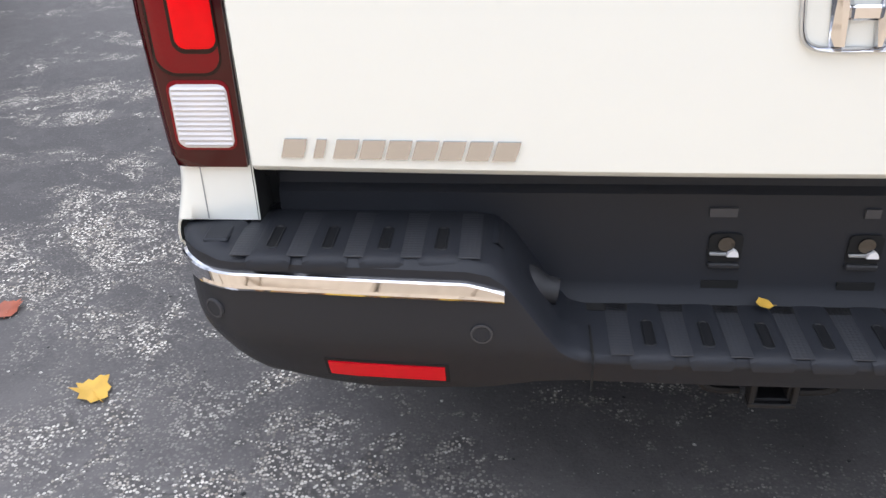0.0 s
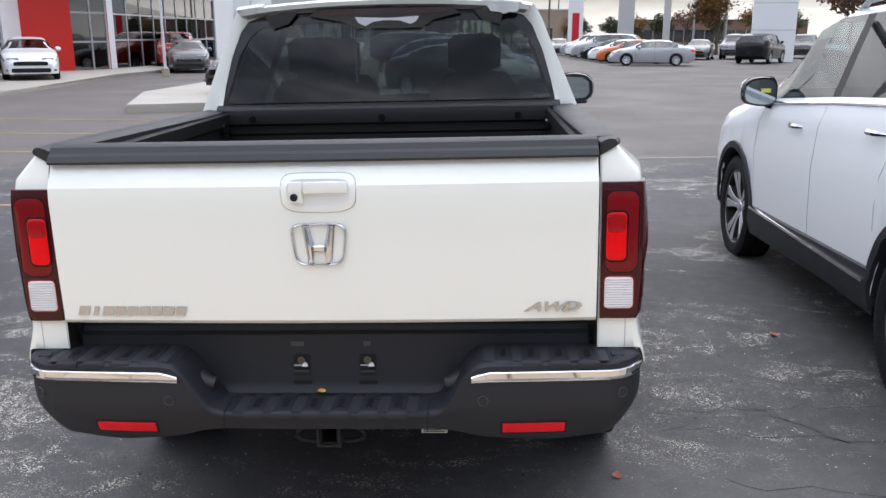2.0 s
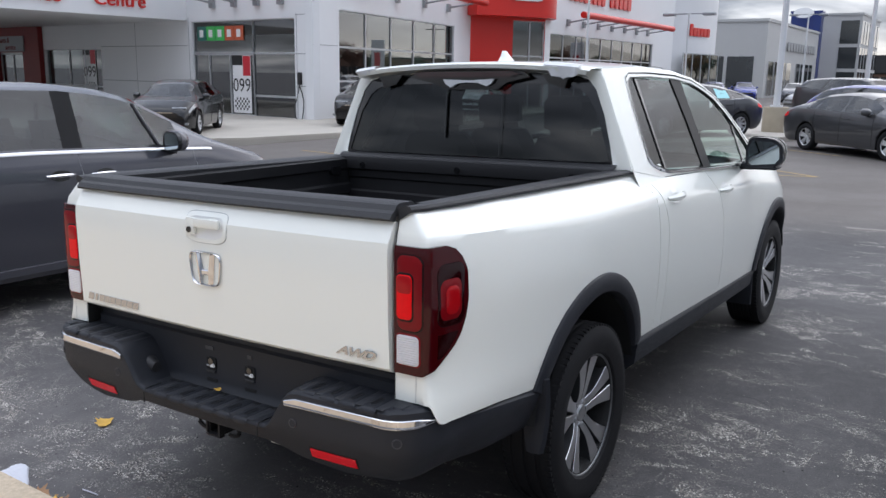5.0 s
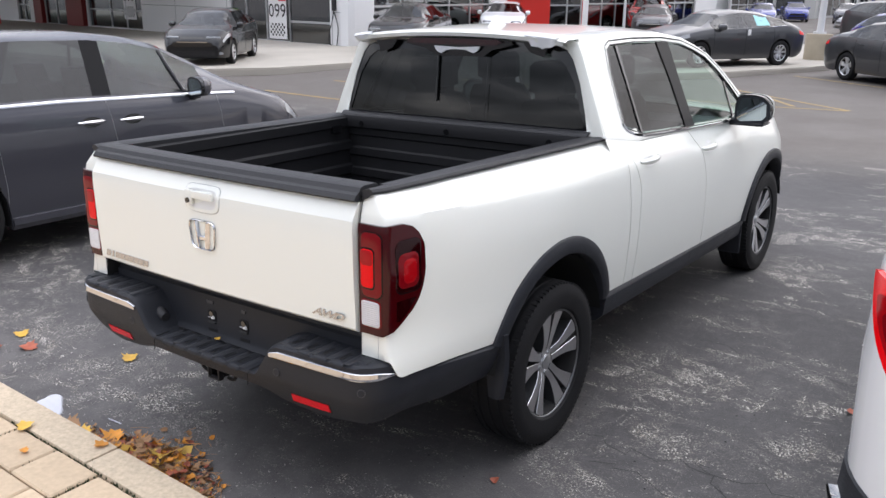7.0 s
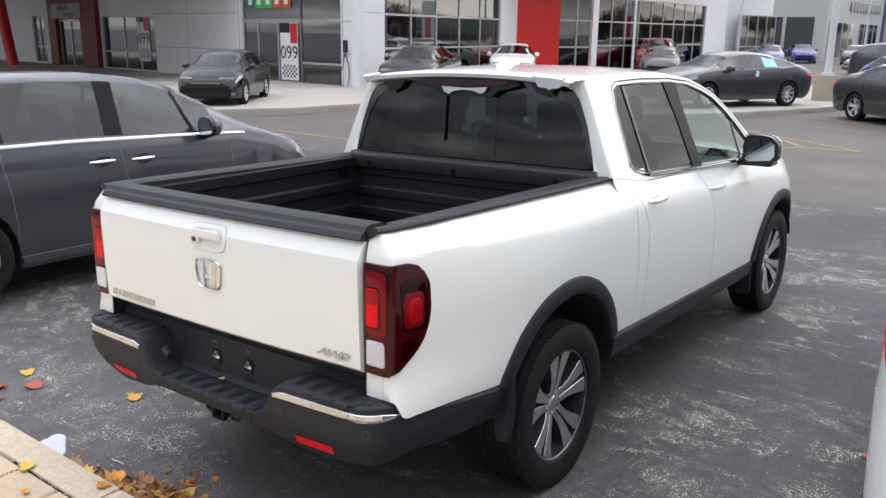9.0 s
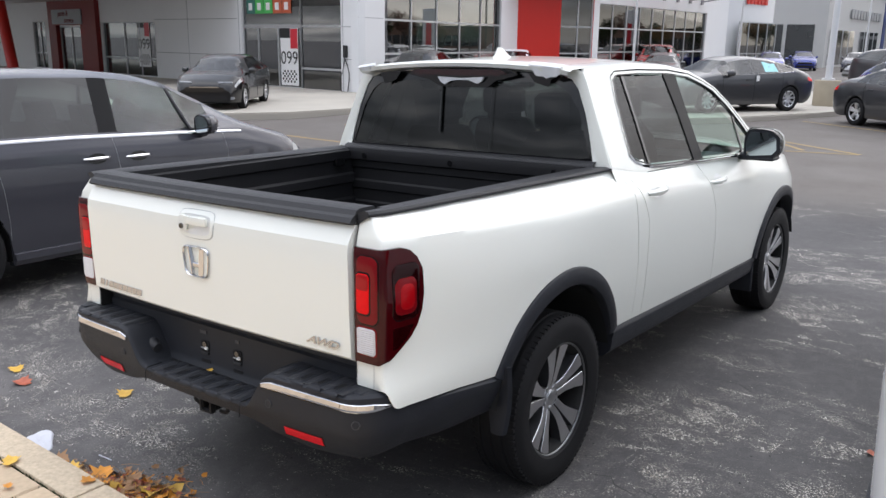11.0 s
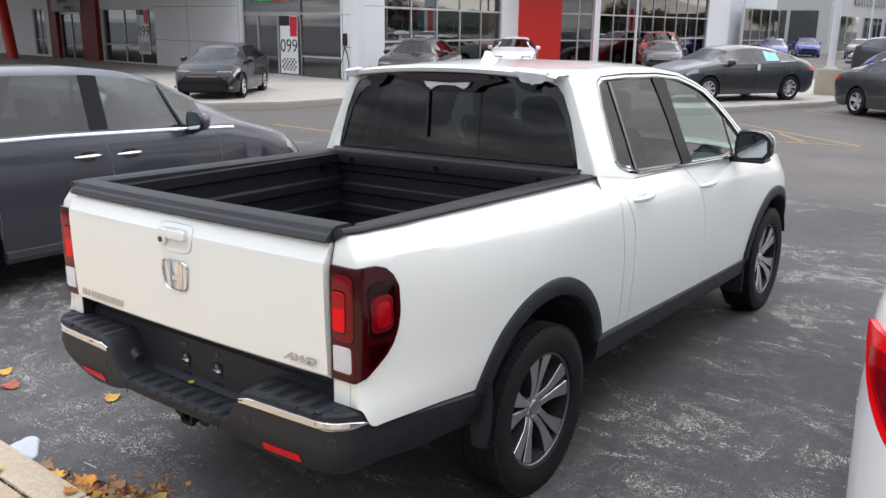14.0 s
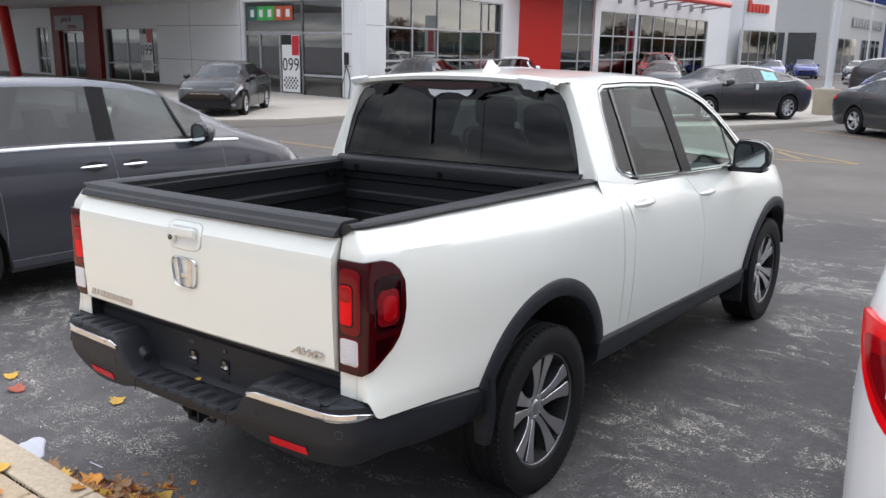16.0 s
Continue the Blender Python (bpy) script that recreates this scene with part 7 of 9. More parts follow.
def bumper(root):
    path = bumper_path()
    rings = []
    for p, n in path:
        zt, zb = bumper_top(p), bumper_bottom(p)
        ring = []
        depth = 0.165 if p.y < 0 else max(0.03, 0.165 - (p.y + 0.07) * 0.9)
        for d, z in ((-depth, zt + 0.001), (-depth * 0.5, zt + 0.001), (-0.022, zt), (-0.009, zt - 0.003), (-0.001, zt - 0.011)):
            ring.append(bumper_point(p, n, z, d) if d > -0.03 else (p + n * d) + Vector((0, 0, z)))
        for k in range(1, 13):
            z = zt - 0.011 + (zb + 0.006 - zt + 0.011) * k / 12
            ring.append(bumper_point(p, n, z))
        q = bumper_point(p, n, zb + 0.006)
        ring.append(Vector((q.x, q.y, zb)) - n * 0.012)
        ring.append(Vector((q.x, q.y, zb + 0.004)) - n * 0.07)
        rings.append(ring)
    bm = bmesh.new()
    full = [[Vector((-v.x, v.y, v.z)) for v in r] for r in rings[:0:-1]] + rings
    loft(bm, full)
    bump = part("rear_bumper", bm, M_PLAST, root, "textured dark bumper with a dropped centre step", smooth=40)
    # seam either side of the centre step
    for s in (1, -1):
        bm = bmesh.new()
        tube(bm, [(s * 0.287, -0.02, 0.6005), (s * 0.287, -0.085, 0.6), (s * 0.287, -0.0955, 0.588), (s * 0.287, -0.0965, 0.56), (s * 0.287, -0.098, 0.545)], 0.0018, 6)
        part("bumper_seam", bm, M_VOID, bump)
        # chrome strip along the upper face, round the corner
        bm = bmesh.new()
        rr = []
        for p, n in path:
            if 0.40 <= p.x and p.y < 0.055:
                k = smooth_step(0.40, 0.46, p.x)
                tail = smooth_step(0.055, -0.03, p.y)
                zt_, zb_ = 0.704 + 0.014 * k * tail, 0.688 + 0.002 * k + 0.008 * (1 - tail)
                rr.append([bumper_point(p, n, z, d) for z, d in ((zb_ - 0.004, -0.004), (zb_, 0.0045), (zb_ + 0.004, 0.0062), (zb_ + 0.009, 0.0052), (zt_ - 0.002, 0.0066), (zt_ + 0.0005, 0.0042), (zt_ + 0.003, -0.004))])
        loft(bm, rr, False, True)
        part("chrome_strip", bm if s > 0 else flip(bm), M_CHROME, bump, smooth=12)
        # reflector in a dark frame
        for nm, mt, g, dd in (("reflector_frame", M_VOID, 0.006, 0.001), ("reflector", M_REFLEX, 0.0, 0.004)):
            bm = bmesh.new()
            gr = []
            for j in range(9):
                x = 0.496 - g + (0.174 + 2 * g) * j / 8
                y = -0.098 + 0.024 * (x / 0.75) ** 2
                p, n = Vector((x, y, 0)), Vector((0.05 * x, -1, 0)).normalized()
                gr.append([bumper_point(p, n, z, d) for z, d in ((0.525 - g, -0.004), (0.526 - g, dd), (0.541, dd), (0.557 + g, dd), (0.558 + g, -0.004))])
            loft(bm, gr, False, True)
            part(nm, bm if s > 0 else flip(bm), mt, bump)
        # parking sensors
        for x, z, ang in ((0.441, 0.634, 2), (0.826, 0.647, 34)):
            best = min(path, key=lambda q: abs(q[0].x - x) + (5 if q[0].y > 0.03 else 0))
            c = bumper_point(Vector((x, best[0].y, 0)), best[1], z, 0.0)
            nn = best[1]
            side = Vector((-nn.y, nn.x, 0))
            for nm, r0, r1, mt in (("sensor_ring", 0.0155, 0.0128, M_PADGREY), ("sensor", 0.0118, 0.0, M_PLAST)):
                bm = bmesh.new()
                out, inn = [], []
                for k in range(20):
                    t = 2 * math.pi * k / 20
                    v = side * math.cos(t) + Vector((0, 0, 1)) * math.sin(t)
                    out.append(v)
                loft(bm, [[c + v * r0 + nn * -0.003 for v in out], [c + v * r0 + nn * 0.0025 for v in out], [c + v * max(r1, 0.0005) + nn * 0.0025 for v in out], [c + v * max(r1, 0.0005) - nn * 0.003 for v in out]], True)
                part(nm, bm if s > 0 else flip(bm), mt, bump)
    # ribs of the steps: low rounded bands that roll over the front lip, each with a long slot
    def rib(x, z, y0, y1, w=0.046, skew=0.0):
        bm = bmesh.new()
        rows_ = []
        for y, h, k in ((y0 - 0.0110, -0.015, 0.8), (y0 - 0.0112, -0.009, 0.9), (y0 - 0.0080, -0.0026, 1.0), (y0 - 0.002, 0.0012, 1.0), (y0 + 0.012, 0.0024, 0.97), (y1 - 0.02, 0.0024, 0.92), (y1, 0.0020, 0.90)):
            a = w / 2 * k
            rows_.append([(x + skew * y + q, y, z + hh) for q, hh in ((-a - 0.008, h - 0.0040), (-a - 0.002, h - 0.0010), (-a + 0.004, h), (a - 0.004, h), (a + 0.002, h - 0.0010), (a + 0.008, h - 0.0040))])
        loft(bm, rows_, False, True)
        part("step_rib", bm, M_PLAST, bump)
        bm = bmesh.new()
        ya, yb = y0 + 0.016, y0 + (y1 - y0) * 0.62
        slot = rounded(x - 0.0068, x + 0.0068, ya, yb, 0.0066, 4)
        c = (x, (ya + yb) / 2)
        loft(bm, [[(c[0] + (a - c[0]) * k, c[1] + (b - c[1]) * (1 - (1 - k) * 0.22), z + h) for a, b in slot] for k, h in ((1.35, 0.0022), (1.15, 0.0040), (0.95, 0.0036), (0.78, 0.0026), (0.2, 0.0025))], True, True)
        part("step_slot", bm, M_SLOT, bump)

    def pad(x, z, y0, y1, w):
        bm = bmesh.new()
        loft(bm, [[(x - w / 2, y, z + h), (x - w / 2 + 0.002, y, z + h + 0.0012), (x + w / 2 - 0.002, y, z + h + 0.0012), (x + w / 2, y, z + h)] for y, h in ((y0, -0.001), (y0 + 0.003, 0.0), (y1, 0.0))], False, True)
        part("step_pad", bm, M_DIMPLE, bump, "dimpled tread")
    for k in range(6):
        rib(-0.205 + 0.081 * k, 0.5988, -0.081, 0.040)
    for k in range(7):
        pad(-0.2455 + 0.081 * k, 0.5988, -0.084, 0.042, 0.033)
    for s in (1, -1):
        for k in range(4):
            rib(s * (0.497 + 0.078 * k), 0.7448, -0.071, 0.05)
        for k in range(5):
            pad(s * (0.458 + 0.078 * k), 0.7448, -0.072, 0.05, 0.031)
        for x, y0, y1 in ((0.815, -0.040, 0.0),):
            bm = bmesh.new()
            box(bm, s * x - 0.018, s * x + 0.018, y0, y1, 0.742, 0.7505, 0.0025)
            part("step_rib", bm, M_PLAST, bump)
        # plate lamp in the cheek of the recess
        bm = bmesh.new()
        tube(bm, [(s * 0.405, 0.010, 0.655), (s * 0.372, 0.006, 0.652), (s * 0.352, 0.003, 0.648), (s * 0.334, 0.002, 0.645)], 0.022, 16, radii=[0.034, 0.030, 0.021, 0.020])
        part("plate_lamp", bm, M_CAP, bump)
        # cove that turns the step up into the raised ends
        bm = bmesh.new()
        loft(bm, [[(s * x, y, z) for x, z in ((0.285, 0.5995), (0.315, 0.604), (0.345, 0.632), (0.38, 0.690), (0.42, 0.738), (0.50, 0.7465))] for y in (-0.02, 0.02, 0.055)])
        part("recess_cheek", bm, M_PLAST, bump)
    # back panel of the recess with the clips for the plate
    bm = bmesh.new()
    rr = []
    for z, y in ((0.585, 0.030), (0.602, 0.040), (0.612, 0.050), (0.63, 0.056), (0.70, 0.058), (0.775, 0.060), (0.784, 0.072), (0.80, 0.075)):
        rr.append([(x, y, z) for x in (-0.745, -0.5, -0.3, 0, 0.3, 0.5, 0.745)])
    loft(bm, rr)
    panel = part("recess_panel", bm, M_PLAST, bump)
    for x in (-0.0915, 0.1045):
        bm = bmesh.new()
        prism(bm, rounded(x - 0.024, x + 0.024, 0.667, 0.714, 0.008, 3), 0.0535, 0.0575)
        part("clip_hole", bm, M_VOID, panel)
        bm = bmesh.new()
        tube(bm, [(x, 0.050, 0.699), (x, 0.056, 0.699)], 0.012, 12)
        part("clip_screw", bm, M_GLOSSK, panel)
        bm = bmesh.new()
        prism(bm, [(x + 0.002, 0.680), (x + 0.019, 0.680), (x + 0.017, 0.687), (x + 0.011, 0.692), (x + 0.004, 0.687)], 0.046, 0.0535)
        part("clip_tab", bm, M_SIGNW, panel)
        bm = bmesh.new()
        box(bm, x - 0.022, x + 0.003, 0.049, 0.0535, 0.680, 0.685, 0.001)
        part("clip_tab", bm, M_STEEL, panel)
        bm = bmesh.new()
        box(bm, x - 0.023, x + 0.023, 0.0475, 0.0575, 0.658, 0.667, 0.002)
        part("clip_lip", bm, M_CAP, panel)
        bm = bmesh.new()
        box(bm, x - 0.027, x + 0.027, 0.053, 0.0575, 0.620, 0.634)
        part("clip_slot", bm, M_VOID, panel)
        bm = bmesh.new()
        box(bm, x - 0.020 + (0.03 if x > 0 else -0.03) * 0.3, x + 0.010, 0.0555, 0.0595, 0.741, 0.755)
        part("clip_pad", bm, M_PADGREY, panel)
    return bump


def slant_x(z):
    return 0.895 - 0.42 * (z - 1.25) - 0.35 * max(0, z - 1.735)


def cab(root):
    O = [(1.885, 1.325), (1.90, 1.42), (1.93, 1.60), (1.965, 1.70), (2.02, 1.722), (2.30, 1.727), (2.683, 1.719), (2.962, 1.695), (3.15, 1.65), (3.299, 1.603), (3.45, 1.515), (3.56, 1.43), (3.70, 1.30), (3.745, 1.225),
         (3.30, 1.217), (2.687, 1.244), (2.30, 1.262), (2.072, 1.276)]
    P = [(1.662, 1.305), (1.668, 1.42), (1.69, 1.60), (1.705, 1.70), (1.715, 1.755), (2.25, 1.775), (2.70, 1.762), (3.0, 1.725), (3.19, 1.675), (3.35, 1.62), (3.50, 1.53), (3.62, 1.44), (3.79, 1.30), (3.87, 1.215),
         (3.30, 1.198), (2.687, 1.225), (2.30, 1.243), (1.97, 1.253)]
    n = len(O)

    def ring(pts, d=0.0, k=0.0, c=(2.8, 1.48)):
        return [Vector((slant_x(z) + d, y + (c[0] - y) * k, z + (c[1] - z) * k)) for y, z in pts]
    for s in (1, -1):
        sd = (lambda b: b) if s > 0 else flip
        bm = bmesh.new()
        mid = [((a[0] + b[0]) / 2, (a[1] + b[1]) / 2) for a, b in zip(O, P)]
        loft(bm, [ring(P, -0.012), ring(P), ring(mid, 0.004), ring(O, 0.0), ring(O, -0.012)], True)
        part("cab_side", sd(bm), M_WHITE, root, smooth=40)
        bm = bmesh.new()
        loft(bm, [ring(O, 0.001), ring(O, 0.002, 0.016), ring(O, -0.010, 0.022), ring(O, -0.022, 0.05)], True)
        part("window_seal", sd(bm), M_GLOSSK, root)
        # panes: quarter, rear door, front door, and the front sail
        panes = (("quarter_window", M_TINT, [(1.905, 1.335), (1.95, 1.60), (2.0, 1.705), (2.085, 1.71), (2.085, 1.55), (2.07, 1.285)]),
                 ("rear_side_window", M_TINT, [(2.085, 1.284), (2.10, 1.55), (2.112, 1.712), (2.625, 1.706), (2.655, 1.5), (2.665, 1.252)]),
                 ("front_side_window", M_CLEAR, [(2.79, 1.245), (2.785, 1.5), (2.79, 1.70), (2.955, 1.682), (3.14, 1.64), (3.285, 1.592), (3.43, 1.505), (3.50, 1.44), (3.47, 1.22)]),
                 ("sail_window", M_CLEAR, [(3.49, 1.222), (3.515, 1.43), (3.545, 1.42), (3.685, 1.30), (3.72, 1.232)]))
        for nm, mt, pts in panes:
            bm = bmesh.new()
            bm.faces.new([bm.verts.new((slant_x(z) - 0.010, y, z)) for y, z in pts])
            part(nm, sd(bm), mt, root, smooth=0)
        for nm, mt, a in (("b_pillar", M_SATINK, [(2.662, 1.245), (2.655, 1.5), (2.622, 1.715), (2.792, 1.705), (2.787, 1.5), (2.793, 1.240)]), ("window_divider", M_GLOSSK, [(2.068, 1.28), (2.082, 1.55), (2.083, 1.712), (2.114, 1.712), (2.103, 1.55), (2.09, 1.28)]),
                          ("sail_divider", M_GLOSSK, [(3.468, 1.22), (3.498, 1.44), (3.518, 1.432), (3.492, 1.22)])):
            bm = bmesh.new()
            loft(bm, [[(slant_x(z) - 0.012, y, z) for y, z in a], [(slant_x(z) - 0.004, y, z) for y, z in a]], True, True)
            part(nm, sd(bm), mt, root)
        bm = bmesh.new()
        line = [(1.875, 1.345), (1.90, 1.316), (1.97, 1.290), (2.072, 1.270), (2.30, 1.256), (2.687, 1.237), (3.0, 1.224), (3.30, 1.211), (3.60, 1.204)]
        loft(bm, [[(slant_x(z) + d, y, z + h) for d, h in ((-0.004, -0.009), (0.009, -0.007), (0.010, 0.003), (-0.002, 0.007))] for y, z in line], False, True)
        part("chrome_belt", sd(bm), M_CHROME, root)
        bm = bmesh.new()
        line = [(1.872, 1.338), (1.885, 1.44), (1.915, 1.61), (1.95, 1.715), (2.01, 1.738), (2.30, 1.743), (2.69, 1.735), (2.97, 1.710), (3.16, 1.664), (3.31, 1.617), (3.465, 1.527), (3.575, 1.44), (3.71, 1.315)]
        loft(bm, [[(slant_x(z) + 0.0035, y, z - 0.004), (slant_x(z) + 0.0045, y, z), (slant_x(z) + 0.0035, y, z + 0.004)] for y, z in line])
        part("door_frame_seam", sd(bm), M_VOID, root)
    for s in (1, -1):
        bm = bmesh.new()
        loft(bm, [[(s * (side_x(y, 1.18) - 0.004), y, 1.18), (s * (side_x(y, 1.23) - 0.004), y, 1.23), (s * (slant_x(1.275) - 0.002), y, 1.275), (s * (slant_x(1.31) - 0.002), y, 1.31), (s * (slant_x(1.31) - 0.05), y, 1.312)] for y in (1.655, 1.70, 1.76, 1.84, 1.92, 2.02)])
        part("cab_corner", bm, M_WHITE, root)
    # roof and its rear lip
    bm = bmesh.new()
    edge = [(1.612, 1.742), (1.63, 1.752), (1.72, 1.757), (2.25, 1.775), (2.70, 1.762), (3.0, 1.725)]
    rr = []
    for y, z in edge:
        xe = slant_x(z) if y > 1.7 else slant_x(1.755) - 0.012
        rr.append([(xe * math.sin(radians(a)), y - 0.018 * math.cos(radians(a)) * (y < 1.7), z + 0.040 * (1 - (math.sin(radians(a))) ** 2) ** 0.75) for a in range(-90, 91, 10)])
    loft(bm, rr)
    loft(bm, [[(v[0] * 0.985, v[1], v[2]) for v in rr[0]], [(v[0] * 0.97, v[1] + 0.006, v[2] - 0.018) for v in rr[0]], [(v[0] * 0.95, v[1] + 0.08, v[2] - 0.030) for v in rr[0]]])
    part("roof", bm, M_WHITE, root, smooth=40)
    for s in (1, -1):
        bm = bmesh.new()
        loft(bm, [[(s * (0.615 + d), y, z + 0.0015) for d in (-0.004, 0.004)] for y, z in ((1.68, 1.772), (2.25, 1.790), (2.70, 1.777), (2.98, 1.741))])
        part("roof_seam", bm, M_VOID, root)
    # rear window in its white frame
    inn = [(0.0, 1.322), (0.70, 1.322), (0.772, 1.330), (0.752, 1.42), (0.715, 1.55), (0.668, 1.66), (0.630, 1.705), (0.56, 1.728), (0.30, 1.742), (0.0, 1.748)]
    out = [(0.0, 1.300), (0.72, 1.300), (0.868, 1.304), (0.822, 1.42), (0.748, 1.60), (0.712, 1.69), (0.684, 1.742), (0.58, 1.768), (0.30, 1.782), (0.0, 1.788)]

    def back(pts, d):
        return [Vector((x, 1.652 + 0.10 * (z - 1.32) + d, z)) for x, z in pts]
    half = [back(out, 0.012), back(out, 0.0), back([((a[0] * 0.5 + b[0] * 0.5), (a[1] + b[1]) / 2) for a, b in zip(out, inn)], -0.003), back(inn, 0.004), back(inn, 0.03)]
    bm = bmesh.new()
    loft(bm, [r[1:] for r in half])
    mirror_x(bm)
    part("rear_frame", bm, M_WHITE, root, smooth=40)
    g1 = [(0.0, 1.336), (0.70, 1.336), (0.752, 1.343), (0.726, 1.42), (0.682, 1.55), (0.626, 1.635), (0.580, 1.668), (0.53, 1.684), (0.30, 1.690), (0.0, 1.692)]
    bm = bmesh.new()
    loft(bm, [back(inn, 0.010), back(g1, 0.008), back(g1, 0.016)])
    mirror_x(bm)
    part("window_border", bm, M_GLOSSK, root)
    bm = bmesh.new()
    pts = back(inn, 0.014)
    bm.faces.new([bm.verts.new(v) for v in pts] + [bm.verts.new((-v.x, v.y, v.z)) for v in pts[-2:0:-1]])
    part("rear_window", bm, M_TINT, root, smooth=0)
    bm = bmesh.new()
    loft(bm, [[(x, y, z) for y, z in ((1.615, 1.306), (1.622, 1.318), (1.636, 1.326), (1.650, 1.330), (1.664, 1.326))] for x in (-0.792, -0.4, 0.0, 0.4, 0.792)], False, True)
    part("window_ledge", bm, M_CAP, root)
    for x, w in ((-0.135, 0.0045), (0.185, 0.0015)):
        bm = bmesh.new()
        box(bm, x - w, x + w, 1.655, 1.667 if x < 0 else 1.6565, 1.345 if x > 0 else 1.42, 1.70)
        bm.transform(Matrix(((1, 0, 0, 0), (0, 1, 0.10, -0.137), (0, 0, 1, 0), (0, 0, 0, 1))))
        part("slider_seal", bm, M_GLOSSK, root)
    bm = bmesh.new()
    prism(bm, [(-0.30, 1.733), (-0.25, 1.722), (0.25, 1.722), (0.30, 1.733), (0.26, 1.748), (-0.26, 1.748)], 1.632, 1.68)
    part("high_brake_lamp", bm, M_TLSMOKE2, root, "dark red high brake lamp")
    bm = bmesh.new()
    prism(bm, [(-0.345, 1.722), (-0.20, 1.695), (-0.13, 1.662), (0.17, 1.662), (0.22, 1.695), (0.345, 1.722), (0.30, 1.75), (-0.30, 1.75)], 1.662, 1.70)
    part("lamp_housing", bm, M_GLOSSK, root)
    bm = bmesh.new()
    prism(bm, [(-0.13, 1.712), (-0.115, 1.688), (-0.085, 1.672), (-0.05, 1.690), (0.0, 1.696), (0.07, 1.694), (0.12, 1.678), (0.145, 1.690), (0.16, 1.712), (0.02, 1.706)], 1.640, 1.652)
    part("lamp_film", bm, M_FILM, root, "crumpled white shipping film")
    # peeling film on the roof's rear corners
    rng = random.Random(8)
    for s in (1, -1):
        bm = bmesh.new()
        rr = []
        for k in range(10):
            x = 0.44 + 0.020 * k if s > 0 else 0.53 + 0.014 * k
            z0 = 1.758 + 0.040 * (1 - (x / 0.67) ** 2) ** 0.75
            hang = (0.016 if s > 0 else 0.010) + (0.058 if s > 0 else 0.028) * math.sin(math.pi * (k + 0.4) / 10) ** 0.8 * rng.uniform(0.75, 1.1)
            rr.append([(s * x, 1.66, z0 + 0.004), (s * x, 1.612, z0 + 0.003), (s * x, 1.600 + rng.uniform(-0.004, 0.004), z0 - 0.010), (s * (x + rng.uniform(-0.006, 0.006)), 1.610 + rng.uniform(-0.006, 0.006), z0 - hang)])
        loft(bm, rr)
        part("peeling_film", bm, M_FILM, root, "torn white protective film")
        bm = bmesh.new()
        prism(bm, [(s * 0.40, 1.735), (s * 0.44, 1.69), (s * 0.52, 1.668), (s * 0.53, 1.70), (s * 0.56, 1.74)], 1.668, 1.674)
        part("tape_residue", bm, M_GLOSSK, root)
    bm = bmesh.new()
    loft(bm, [[(0.0 + w * cx2, 2.06 + l * sy - 0.03 * (z - 1.80) / 0.06, z) for cx2, sy in ((0, -1), (0.7, -0.6), (1, 0), (0.6, 0.7), (0, 1), (-0.6, 0.7), (-1, 0), (-0.7, -0.6))] for w, l, z in ((0.036, 0.115, 1.795), (0.026, 0.085, 1.812), (0.014, 0.05, 1.835), (0.006, 0.024, 1.860))], True, True)
    part("antenna_fin", bm, M_WHITE, root)
    # windscreen, hood and nose close the front
    bm = bmesh.new()
    loft(bm, [[(x * w, y, z - 0.05 * (1 - (1 - x * x))) for x in [k / 6 - 1 for k in range(13)]] for w, y, z in ((0.685, 3.0, 1.762), (0.72, 3.30, 1.62), (0.78, 3.62, 1.43), (0.84, 3.93, 1.22))])
    part("windscreen", bm, M_CLEAR, root)
    bm = bmesh.new()
    loft(bm, [[(x * w, y, z + 0.05 * (1 - x * x)) for x in [k / 6 - 1 for k in range(13)]] for w, y, z in ((0.90, 3.86, 1.19), (0.905, 4.2, 1.165), (0.87, 4.6, 1.09), (0.74, 5.0, 1.0), (0.66, 5.12, 0.93), (0.62, 5.16, 0.75), (0.62, 5.14, 0.55))])
    part("hood", bm, M_WHITE, root)
    # cabin: dash, seats, wheel
    bm = bmesh.new()
    box(bm, -0.84, 0.84, 1.72, 3.85, 0.45, 0.86)
    part("cabin_floor", bm, M_VOID, root)
    bm = bmesh.new()
    box(bm, -0.82, 0.82, 3.35, 3.85, 0.85, 1.17, 0.05)
    part("dashboard", bm, M_SEAT, root)
    for y in (2.02, 2.72):
        for x in (-0.40, 0.40):
            bm = bmesh.new()
            loft(bm, [[(x + sx * wd, y + dy + t * 0.09, zz) for sx, t in ((-1, 0), (-0.8, 1), (0.8, 1), (1, 0), (0.8, -1), (-0.8, -1))] for wd, dy, zz in ((0.25, 0.12, 0.86), (0.26, 0.04, 1.15), (0.22, 0.0, 1.36), (0.17, -0.01, 1.42), (0.09, -0.01, 1.43), (0.09, -0.01, 1.46), (0.13, -0.01, 1.47), (0.13, -0.02, 1.60), (0.09, -0.02, 1.63))], True, True)
            part("seat", bm, M_SEAT, root)
    bm = bmesh.new()
    tube(bm, [(-0.40 + 0.18 * math.cos(t), 3.22 + 0.05 * math.sin(t), 1.18 + 0.17 * math.sin(t)) for t in (2 * math.pi * k / 24 for k in range(25))], 0.016, 8, False)
    part("steering_wheel", bm, M_SEAT, root)


M_TLSMOKE2 = material("smoked_brake_lens", (0.05, 0.006, 0.010), 0.15, coat=0.6, noise_scale=20, noise_amt=0.2)


